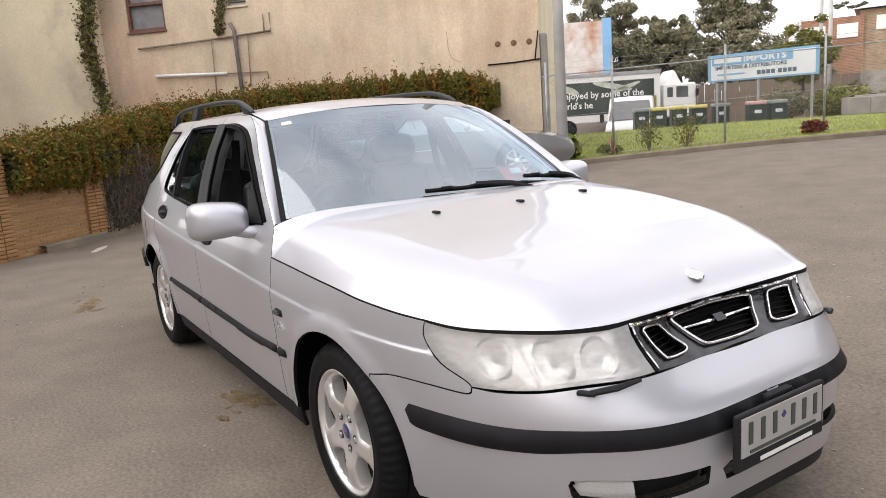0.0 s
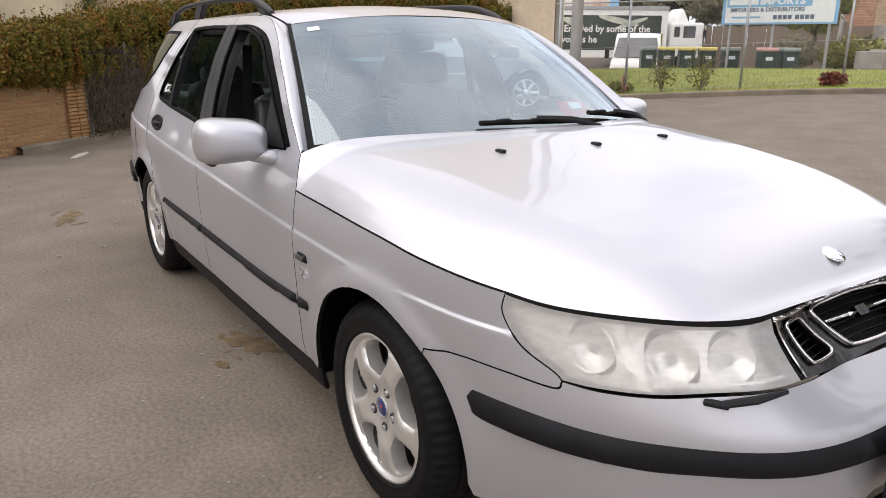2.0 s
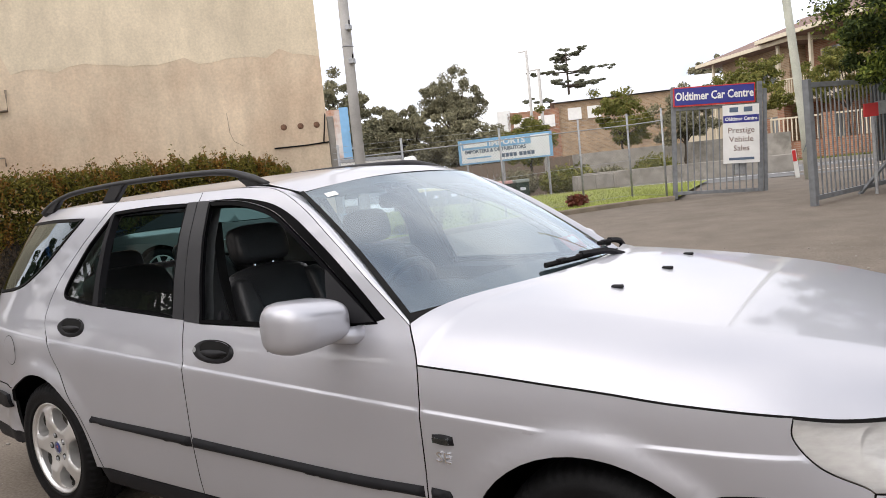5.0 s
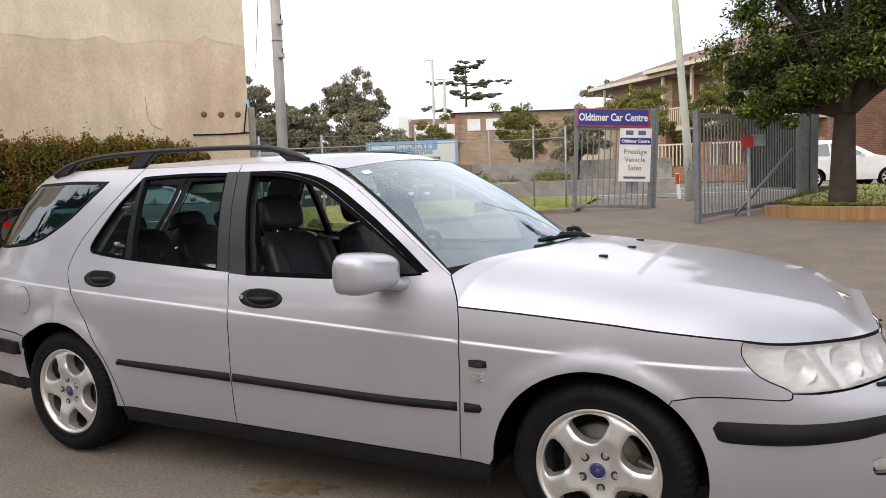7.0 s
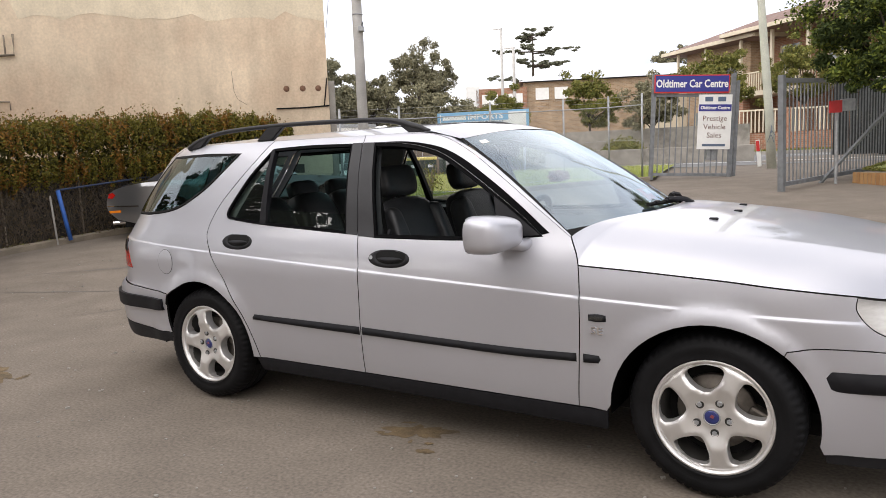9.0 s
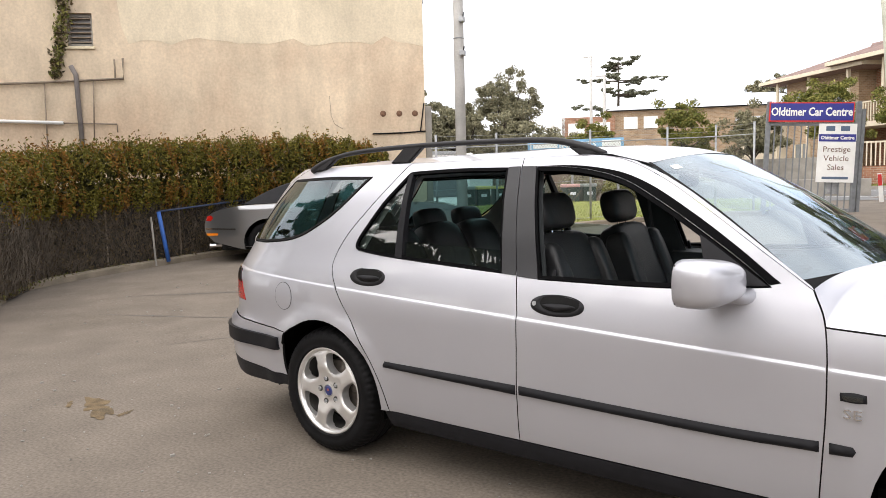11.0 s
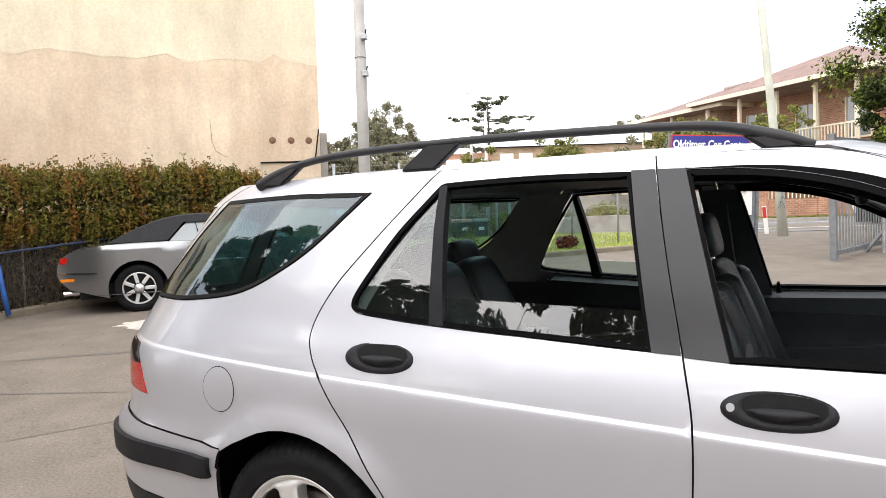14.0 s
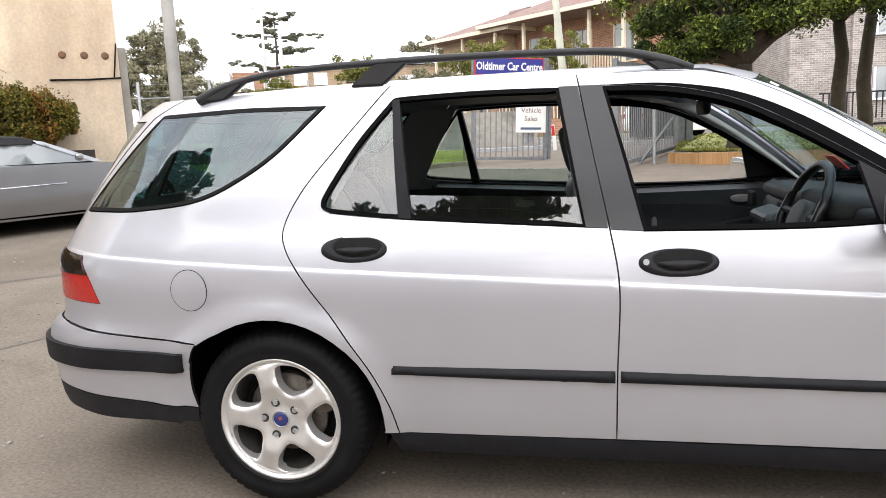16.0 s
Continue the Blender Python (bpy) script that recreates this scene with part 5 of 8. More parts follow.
def leafy(name, a, b, rough=0.7):
    """Leaf colour that changes from leaf to leaf."""
    m = bpy.data.materials.new(name)
    m.use_nodes = True
    n, l = m.node_tree.nodes, m.node_tree.links
    g, r = n.new("ShaderNodeNewGeometry"), n.new("ShaderNodeValToRGB")
    l.new(g.outputs["Random Per Island"], r.inputs["Fac"])
    r.color_ramp.elements[0].color, r.color_ramp.elements[1].color = (*a, 1), (*b, 1)
    l.new(r.outputs[0], n["Principled BSDF"].inputs["Base Color"])
    n["Principled BSDF"].inputs["Roughness"].default_value = rough
    n["Principled BSDF"].inputs["Specular IOR Level"].default_value = 0.2
    return m


HEDGE_LEAF = leafy("hedge_leaf", (0.075, 0.075, 0.012), (0.20, 0.165, 0.028))
# Core leaf is a darkened hedge leaf: the inner shade put into its colour.
HEDGE_CORE_SHADE = leafy("hedge_core_shade_leaf", (0.035, 0.036, 0.010), (0.075, 0.068, 0.016))
HEDGE_RED = leafy("hedge_red_leaf", (0.15, 0.075, 0.016), (0.28, 0.135, 0.026))
DARK_LEAF = leafy("dark_leaf", (0.014, 0.028, 0.008), (0.055, 0.075, 0.018))
MID_LEAF = leafy("mid_green_leaf", (0.055, 0.085, 0.014), (0.20, 0.235, 0.042))
GUM_LEAF = leafy("gum_leaf", (0.12, 0.116, 0.075), (0.30, 0.28, 0.175))
PINE_LEAF = leafy("pine_leaf", (0.10, 0.11, 0.075), (0.21, 0.215, 0.15))
SHRUB_LEAF = leafy("shrub_leaf", (0.09, 0.11, 0.025), (0.24, 0.22, 0.06))
RED_LEAF = leafy("dark_red_leaf", (0.10, 0.028, 0.022), (0.22, 0.075, 0.05))
TWIG = material("dry_twig", (0.19, 0.155, 0.115), 0.95, 0, 0.4, 9)

xs = np.unique(np.r_[np.linspace(-600, -40, 8), np.linspace(-40, 40, 41), np.linspace(40, 600, 8)])
ys = np.unique(np.r_[np.linspace(-600, -30, 8), np.linspace(-30, 50, 81), np.linspace(50, 900, 8)])
gx, gy = np.meshgrid(xs, ys, indexing="ij")
def low_yard(x, y):
    """The neighbour's yard beyond the lawn lies lower."""
    d = (x + 8.6) * -0.6 + (y - 17.2) * 0.8
    return ease(0.0, 1.6, d) * ease(-2.5, -5.5, x) * ease(34.0, 30.0, y)


ground_z = rise(gy) * (1 - low_yard(gx, gy)) - 0.3 * low_yard(gx, gy)
ground = make("ground", np.stack([gx, gy, ground_z], -1).reshape(-1, 3), grid_faces(len(xs), len(ys), flip=True), ASPHALT)
tagged(ground, "worn grey-brown asphalt yard with stains", "ground", kind="structure")


def patch(name, cx, cy, a, b, mat, label, turn=0.0, seed=0, lift=0.003, rough=0.35, cat="stain"):
    rnd = random.Random(seed)
    n = 40
    k = [rnd.uniform(0, 6.28) for _ in range(4)]
    pts = []
    for i in range(n):
        t = 2 * math.pi * i / n
        r = 1 + rough * (0.5 * math.sin(2 * t + k[0]) + 0.3 * math.sin(5 * t + k[1]) + 0.25 * math.sin(9 * t + k[2])) + rnd.uniform(-0.1, 0.1)
        x, y = a * r * math.cos(t), b * r * math.sin(t)
        c, s = math.cos(radians(turn)), math.sin(radians(turn))
        x, y = cx + c * x - s * y, cy + s * x + c * y
        pts.append((x, y, float(rise(y)) + lift))
    pts.append((cx, cy, float(rise(cy)) + lift))
    ob = make(name, pts, [(i, (i + 1) % n, n) for i in range(n)], mat)
    return tagged(ob, label, cat, kind="structure")


WORNWHITE = material("worn_white_paint", (0.50, 0.46, 0.41), 0.85, 0, 0.2, 9, second=(0.24, 0.21, 0.18), spread=0.10)
patch("ground_stain", 1.345, -0.772, 0.135, 0.085, STAIN, "brown oily dirt stain on the asphalt", 10, 1, rough=0.6)
for k, (x, y, a, b) in enumerate(((1.20, -0.86, 0.035, 0.018), (1.24, -0.69, 0.03, 0.015), (1.47, -0.87, 0.022, 0.014), (1.38, -0.885, 0.018, 0.010), (-1.50, -1.10, 0.05, 0.025), (-1.98, -1.20, 0.06, 0.02))):
    patch("ground_stain", x, y, a, b, STAIN, "small brown dirt speck on the asphalt", 30 * k, 40 + k, rough=0.6)
patch("ground_stain", 1.50, -0.95, 0.045, 0.022, STAIN, "small brown dirt spot on the asphalt", 0, 2)
patch("ground_stain", -1.76, -1.13, 0.20, 0.085, STAIN, "brown dirt stain on the asphalt", -20, 3, rough=0.6)
patch("ground_mark", -5.75, 3.55, 0.42, 0.30, WORNWHITE, "worn white paint patch on the asphalt", 40, 5, cat="paint mark")
patch("ground_mark", -5.2, -0.58, 0.28, 0.05, WORNWHITE, "worn white painted dash on the asphalt", -25, 6, rough=0.1, cat="paint mark")
DAMP = material("dark_tar", (0.118, 0.105, 0.090), 0.8, 0, 0.2, 3, 0.2, 90, grain=0.2)
for k, (x, y, a, b, t) in enumerate(((-4.2, 0.9, 1.0, 0.02, 20), (-4.6, 2.3, 1.1, 0.05, 35), (-2.6, 0.9, 0.8, 0.012, 60))):
    patch("tar_mark", x, y, a, b, DAMP, "dark old tar seam on the asphalt", t, 20 + k, 0.002, 0.6)
rnd = random.Random(4)
bm = bmesh.new()
for k in range(1500):
    x, y, r = rnd.uniform(-6, 5), rnd.uniform(-2.4, 7), rnd.uniform(0.002, 0.006) if k % 6 else rnd.uniform(0.005, 0.011)
    box((r * 2, r * 1.5, r), (x, y, float(rise(y)) + r * 0.4), 0, (0, 0, rnd.uniform(0, 90)), bm)
tagged(part("gravel", bm, CONCRETE, None), "scattered small stones and crumbs on the asphalt", "gravel", kind="stuff")


def strip_mesh(name, path, width, height, mat, label, cat="kerb", kind="structure", below=0.1, round_=0.02):
    """A kerb swept along plan points, on the rising ground."""
    p = np.array(path, float)
    d = np.gradient(p, axis=0)
    d /= np.linalg.norm(d, axis=1, keepdims=True)
    n = np.c_[-d[:, 1], d[:, 0]]
    z = rise(p[:, 1])
    prof = [(-width / 2, -below), (-width / 2, height - round_), (-width / 2 + round_, height), (width / 2 - round_, height), (width / 2, height - round_), (width / 2, -below)]
    rows = np.array([np.c_[p + n * o, z + h] for o, h in prof])
    ob = make(name, rows.reshape(-1, 3), grid_faces(len(prof), len(p)), mat, smooth=False)
    return tagged(ob, label, cat, kind=kind)


KERB = material("dirty_kerb", (0.21, 0.175, 0.13), 0.9, 0, 0.25, 3.0, 0.3, 50, second=(0.12, 0.10, 0.075), spread=0.08, grain=0.15)
strip_mesh("kerb", bend([(-5.55, -1.2), (-6.4, -0.3), (-6.95, 0.25), (-7.75, 0.75), (-8.12, 1.5), (-8.32, 3.0), (-8.30, 4.6), (-7.5, 6.2), (-6.2, 7.4)], 6), 0.14, 0.10, KERB, "low weathered concrete garden kerb under the hedge")
strip_mesh("kerb", bend([(-5.6, 7.5), (-5.2, 8.3), (-3.9, 10.5), (-2.2, 12.45), (-1.35, 12.95)], 8), 0.16, 0.10, KERB, "low weathered concrete kerb along the lawn")

# ---- the rendered building ----
WALL_AT, WALL_D = np.array([-6.45, 8.0]), np.array([-0.6919, -0.7220])
WALL_N = np.array([0.7220, -0.6919])
WALL_M = Matrix(((WALL_D[0], -WALL_N[0], 0, WALL_AT[0]), (WALL_D[1], -WALL_N[1], 0, WALL_AT[1]), (0, 0, 1, 0), (0, 0, 0, 1)))


def on_wall(a, z, out=0.0):
    """A place on the wall: metres from its corner, height, metres out of it."""
    return Vector((*(WALL_AT + WALL_D * a + WALL_N * out), z))


def slab(a0, a1, z0, z1, out0, out1, bevel=0.0, bm=None):
    own = box((a1 - a0, out1 - out0, z1 - z0), ((a0 + a1) / 2, -(out0 + out1) / 2, (z0 + z1) / 2), bevel)
    bmesh.ops.transform(own, matrix=WALL_M, verts=own.verts)
    bmesh.ops.recalc_face_normals(own, faces=own.faces[:])
    return own


building = thing("rendered_building", "tall old building with a stained cream rendered side wall", "building")
WIN_BIG, WIN_SMALL = (8.05, 8.95, 3.68, 4.90), (6.12, 6.58, 4.02, 4.62)
wall_v, wall_t, _ = fill(np.array([(0, -0.2), (9.62, -0.2), (9.62, 9.0), (0, 9.0)]), [np.array([(a, c), (b, c), (b, d), (a, d)]) for a, b, c, d in (WIN_BIG, WIN_SMALL)], 0.5)
front = [on_wall(a, z) for a, z in wall_v]
back = [on_wall(a, z, -0.22) for a, z in wall_v]
nv = len(front)
faces = [tuple(map(int, t[::-1])) for t in wall_t] + [tuple(int(i) + nv for i in t) for t in wall_t]
for a, b in rim_edges(wall_t):
    faces.append((int(a), int(b), int(b) + nv, int(a) + nv))
make("wall", front + back, faces, RENDER_WALL, building, "stained cream render with faint cracks", smooth=False)
part("side_wall", slab(9.62, 14.0, -0.2, 9.0, -0.22, 0.25), RENDER_UP, building, "pale cream render")
part("end_wall", slab(0.0, 0.25, -0.2, 9.0, -9.0, -0.22), RENDER_UP, building, "pale end wall")
part("back_wall", slab(0.25, 14.0, -0.2, 9.0, -9.0, -8.8), RENDER_UP, building)
part("flat_roof", slab(0.0, 14.0, 8.8, 9.0, -8.8, -0.22), CONCRETE, building)
part("corner_pier", slab(-0.14, -0.002, -0.2, 2.9, -0.5, -0.05, 0.02), CONCRETE, building, "grey render corner pier")
rag = random.Random(17)
ragged = [(0.0, 4.05)] + [(0.25 * k, 4.10 + rag.uniform(-0.05, 0.05) + (0.10 if k % 7 == 3 else 0)) for k in range(1, 23)] + [(5.62, 4.4), (5.70, 5.2), (5.55, 6.2), (5.62, 9.0), (0.0, 9.0)]
coat_v, coat_t, _ = fill(np.array(ragged), [], 0.4)
n0 = len(coat_v)
coat_f = [tuple(map(int, q[::-1])) for q in coat_t] + [(int(a), int(b), int(b) + n0, int(a) + n0) for a, b in rim_edges(coat_t)]
COAT = material("pale_patched_render", (0.68, 0.585, 0.435), 0.92, 0, 0.12, 0.9, 0.3, 26, second=(0.50, 0.41, 0.29), spread=0.10, grain=0.08, streak=0.10)
make("upper_coat", [on_wall(a, z, 0.004) for a, z in coat_v] + [on_wall(a, z, -0.01) for a, z in coat_v], coat_f, COAT, building, "paler patched render with a ragged lower edge", smooth=False)
FRAME_RUST = material("red_brown_window_paint", (0.16, 0.075, 0.055), 0.7, 0, 0.3, 12)
PANE = material("dirty_pane", (0.22, 0.215, 0.22), 0.35, 0, 0.25, 4)
for k, (a, b, c, d) in enumerate((WIN_BIG, WIN_SMALL)):
    w = part("window", slab(a, b, c, d, -0.20, -0.12), PANE, building, "dusty old window panes")
    for q in ((a, b, c, c + 0.06), (a, b, d - 0.06, d), (a, a + 0.05, c, d), (b - 0.05, b, c, d)) + (((a, b, 4.23, 4.29),) if k == 0 else ()):
        part("window_frame", slab(*q, -0.14, -0.03 if k == 0 else -0.07), FRAME_RUST if k == 0 else CONCRETE, w)
    if k == 1:
        for j in range(6):
            part("louvre", slab(a + 0.05, b - 0.05, c + 0.08 + 0.085 * j, c + 0.10 + 0.085 * j, -0.12, -0.05), PIPE, w)
    part("window_sill", slab(a - 0.03, b + 0.03, c - 0.05, c, -0.04, 0.04, 0.008), FRAME_RUST if k == 0 else RENDER_UP, w)


DARKPIPE = material("grey_brown_downpipe", (0.17, 0.15, 0.14), 0.7, 0, 0.2, 6)


def conduit(pts, r, mat, label):
    own = tube([tuple(on_wall(a, z, o)) for a, z, o in pts], r, 8)
    part("wall_pipe", own, mat, building, label, True)


conduit([(8.75, 3.31, 0.05), (7.2, 3.36, 0.05), (5.62, 3.43, 0.05), (5.61, 3.80, 0.05)], 0.022, PIPE, "painted wall conduit")
conduit([(5.76, 3.42, 0.05), (5.76, 3.78, 0.05)], 0.016, PIPE, "painted wall conduit")
conduit([(6.52, 3.66, 0.06), (6.44, 3.5, 0.06), (6.39, 1.5, 0.06)], 0.045, DARKPIPE, "grey downpipe")
conduit([(8.4, 2.70, 0.06), (6.71, 2.63, 0.06)], 0.032, WHITE, "white plastic pipe")
conduit([(6.71, 2.63, 0.05), (5.78, 2.60, 0.05), (5.78, 2.45, 0.05)], 0.014, PIPE, "painted wall conduit")
conduit([(7.0, 3.35, 0.04), (7.02, 2.0, 0.04)], 0.012, PIPE, "thin wall cable")
conduit([(6.15, 3.4, 0.04), (6.2, 2.3, 0.04)], 0.012, PIPE, "thin wall cable")
conduit([(1.05, 2.36, 0.02), (0.5, 2.37, 0.02), (0.0, 2.40, 0.02)], 0.014, RUBBER, "dark cable along the wall")
conduit([(1.86, 3.10, 0.006), (1.84, 2.72, 0.006), (1.78, 2.56, 0.006), (1.62, 2.46, 0.006)], 0.004, PIPE, "thin hanging wire")
conduit([(0.10, 2.40, 0.02), (0.02, 2.95, 0.02)], 0.012, RUBBER, "dark cable along the corner")
for a in (0.83, 0.51, 0.20):
    own = lathe([(0.0005, -0.012), (0.045, -0.010), (0.060, 0.002)], 20)
    q = part("wall_anchor", own, RUST, building, "round rusty wall anchor", True)
    q.matrix_basis = WALL_M @ Matrix.Translation((a, -0.004, 2.75))


# ---- leaves and plants ----
def leaves(name, centres, sizes, mats, seed=1, parent=None, label="", flat=0.0, slots=None):
    """Many small folded leaves, one mesh."""
    rng = np.random.default_rng(seed)
    n = len(centres)
    d = rng.normal(size=(n, 3))
    d[:, 2] -= flat * 0.3
    d /= np.linalg.norm(d, axis=1, keepdims=True)
    e = np.cross(d, rng.normal(size=(n, 3)))
    e /= np.linalg.norm(e, axis=1, keepdims=True)
    c, s = np.asarray(centres), np.asarray(sizes)[:, None]
    k = np.cross(d, e) * s * 0.18
    v = np.stack([c - d * s, c + e * s * 0.45 + k, c + d * s, c - e * s * 0.45 + k], 1).reshape(-1, 3)
    me = bpy.data.meshes.new(name)
    me.vertices.add(4 * n)
    me.vertices.foreach_set("co", v.ravel())
    idx = np.arange(n)[:, None] * 4 + np.array([0, 1, 2, 0, 2, 3])
    me.loops.add(6 * n)
    me.loops.foreach_set("vertex_index", idx.ravel())
    me.polygons.add(2 * n)
    me.polygons.foreach_set("loop_start", np.arange(2 * n) * 3)
    for m in mats:
        me.materials.append(m)
    if len(mats) > 1:
        me.polygons.foreach_set("material_index", np.repeat(slots if slots is not None else rng.integers(0, len(mats), n), 2).astype(np.int32))
    me.update(calc_edges=True)
    ob = new(name, me)
    if parent is not None:
        ob.parent = parent
    if label:
        tagged(ob, label)
    return ob


HEDGE_END = (-5.45, -1.62)
rng = np.random.default_rng(7)
spine = bend([HEDGE_END, (-5.95, -1.15), (-6.45, -0.65), (-7.5, 0.25), (-8.45, 1.3), (-8.75, 3.0), (-8.65, 4.6), (-7.85, 6.1), (-6.85, 7.25)], 12)
top_z = np.interp(np.linspace(0, 8, len(spine)), [0, 1, 2, 3, 4, 5, 6, 7, 8], [1.34, 1.44, 1.52, 1.68, 1.92, 2.12, 2.2, 2.28, 2.15])
low_z = np.interp(np.linspace(0, 8, len(spine)), [0, 1, 2, 3, 4, 5, 6, 7, 8], [0.86, 0.80, 0.76, 0.80, 0.94, 1.02, 1.08, 1.15, 1.35])
hedge = thing("hedge", "dense clipped hedge with green and reddish leaves over a wire fence", "hedge")


def hedge_points(n, shell_bias, most=1.0):
    t = rng.uniform(0, len(spine) - 1.001, n)
    i = t.astype(int)
    p = spine[i] + (spine[i + 1] - spine[i]) * (t - i)[:, None]
    d = spine[i + 1] - spine[i]
    d /= np.linalg.norm(d, axis=1, keepdims=True)
    nrm = np.c_[d[:, 1], -d[:, 0]]
    zt, zl = np.interp(t, np.arange(len(spine)), top_z), np.interp(t, np.arange(len(spine)), low_z)
    a = rng.uniform(0, 2 * math.pi, n)
    r = most - shell_bias * rng.random(n) ** 2
    lump = 1 + 0.10 * np.sin(t * 1.9) + 0.08 * np.sin(t * 4.7 + a * 2) + 0.07 * np.sin(t * 9.1 + a)
    off = 0.46 * r * lump * np.sign(np.cos(a)) * np.abs(np.cos(a)) ** 0.7
    h = 0.5 * (zt - zl) * r * lump * np.sign(np.sin(a)) * np.abs(np.sin(a)) ** 0.7
    z = 0.5 * (zt + zl) + h + rng.normal(0, 0.02, n)
    end = ease(1.0, 0.0, (len(spine) - 1 - t) / 5.0)
    z = z - (z - 0.5 * (zt + zl)) * 0.45 * end
    return np.c_[p + nrm * off[:, None], z], t, z > 0.5 * (zt + zl) + 0.1


pts, t, up = hedge_points(110000, 0.30)
warm = ((np.sin(t * 0.9) + np.sin(t * 2.3 + pts[:, 2] * 5) * 0.8 + rng.normal(0, 0.8, len(t))) > 0.75).astype(np.int32)
leaves("hedge_leaves", pts, rng.uniform(0.016, 0.036, len(pts)), [HEDGE_LEAF, HEDGE_RED], 3, hedge, "small green and reddish hedge leaves", slots=warm)["kind"] = "stuff"
sp, t, _ = hedge_points(1500, 0.05)
sp = sp[sp[:, 2] > 1.2]
bm = bmesh.new()
for q in sp[:420]:
    w = Vector(q) + Vector((rng.normal(0, 0.05), rng.normal(0, 0.05), rng.uniform(0.06, 0.17)))
    tube([tuple(q), tuple(w)], [0.004, 0.002], 3, bm, ends=False)
part("hedge_shoots", bm, TWIG, hedge)["kind"] = "stuff"
tip = np.repeat(sp[:420], 9, 0) + rng.normal(0, 0.035, (len(sp[:420]) * 9, 3)) + np.c_[np.zeros((len(sp[:420]) * 9, 2)), rng.uniform(0, 0.15, len(sp[:420]) * 9)]
leaves("shoot_leaves", tip, rng.uniform(0.02, 0.035, len(tip)), [HEDGE_LEAF, HEDGE_RED], 4, hedge)["kind"] = "stuff"
# Larger darkened leaves fill the inside and stand for its shade.
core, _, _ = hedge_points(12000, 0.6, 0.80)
leaves("hedge_core", core, np.full(len(core), 0.075), [HEDGE_CORE_SHADE], 5, hedge)["kind"] = "stuff"
fl, _, _ = hedge_points(900, 0.02)
leaves("hedge_flowers", fl[fl[:, 1] < 2.6][:8], np.full(8, 0.022), [WHITE], 6, hedge, "tiny white flowers")["kind"] = "stuff"

# wire screen with dry creeper below the hedge
screen_fence = thing("wire_screen_fence", "old wire fence overgrown with dry brown creeper", "fence")
line = bend([(-6.40, -0.28), (-7.1, 0.45), (-8.0, 1.15), (-8.4, 1.8), (-8.52, 3.0), (-8.45, 4.6), (-7.6, 6.05), (-6.5, 7.2)], 10)
rows = np.array([np.c_[line, np.full(len(line), 0.02)], np.c_[line, np.full(len(line), 1.25)]])
# Stem and cloth colours are darkened for the deep shade under the hedge.
CREEPER = material("dry_creeper_stem", (0.105, 0.082, 0.060), 0.95, 0, 0.4, 9)
MESHCLOTH = material("hedge_shaded_cloth", (0.034, 0.029, 0.024), 0.95, 0, 0.4, 6, 0.6, 60, grain=0.3)
make("shade_cloth", rows.reshape(-1, 3), grid_faces(2, len(line)), MESHCLOTH, screen_fence, "shade cloth darkened for the shade under the hedge", smooth=False)
for k in range(0, len(line), 9):
    part("fence_post", tube([(*line[k], 0), (*line[k], 1.3)], 0.016, 8), PIPE, screen_fence)
bm = bmesh.new()
for _ in range(3600):
    k = rng.uniform(0, len(line) - 1.01)
    i = int(k)
    q = line[i] + (line[i + 1] - line[i]) * (k - i)
    d = (line[i + 1] - line[i]) / np.linalg.norm(line[i + 1] - line[i])
    o = np.array([d[1], -d[0]]) * rng.uniform(0.01, 0.10)
    z0 = rng.uniform(0.05, 0.9)
    pts3, cur = [], np.array([*(q + o), z0])
    for _ in range(4):
        pts3.append(tuple(cur))
        cur = cur + np.r_[d * rng.normal(0, 0.06), rng.uniform(0.02, 0.14)] + np.r_[o * rng.normal(0, 0.3), 0]
    tube(pts3, 0.0035, 3, bm, ends=False)
part("dry_creeper", bm, CREEPER, screen_fence, "dry brown creeper stems")["kind"] = "stuff"
n = 11000
k = rng.uniform(0, len(line) - 1.01, n)
i = k.astype(int)
q = line[i] + (line[i + 1] - line[i]) * (k - i)[:, None]
lv = np.c_[q[:, 0] + 0.06 + rng.uniform(-0.03, 0.06, n), q[:, 1] - 0.03, rng.uniform(0.05, 1.15, n)]
DRYLEAF = leafy("dry_leaf", (0.055, 0.042, 0.024), (0.17, 0.125, 0.070), 0.8)
leaves("creeper_leaves", lv, rng.uniform(0.012, 0.028, n), [DRYLEAF], 8, screen_fence)["kind"] = "stuff"
BLUE = material("faded_blue_paint", (0.03, 0.12, 0.42), 0.6, 0, 0.2, 8)
NAVYPIPE = material("navy_pipe", (0.03, 0.045, 0.09), 0.7, 0, 0.2, 8)
post = thing("blue_pipe_frame", "bent blue painted pipe frame leaning on the fence", "pipe frame")
part("pipe", tube([(-8.25, 3.36, 0.17), (-8.34, 3.28, 1.0)], 0.034, 8), BLUE, post, "", True)
part("top_rail", tube([(-8.34, 3.26, 1.0), (-8.28, 5.2, 1.16)], 0.018, 6), NAVYPIPE, post, "dark navy top rail", True)
lean = thing("leaning_stake", "thin pale stake leaning on the wire fence", "stake")
part("stake", tube([(-8.26, 3.14, 0.12), (-8.30, 3.12, 0.92)], 0.017, 6), CONCRETE, lean)

# leaf litter along the kerb
n = 700
k = rng.uniform(0, len(line) - 1.01, n)
i = k.astype(int)
q = line[i] + (line[i + 1] - line[i]) * (k - i)[:, None]
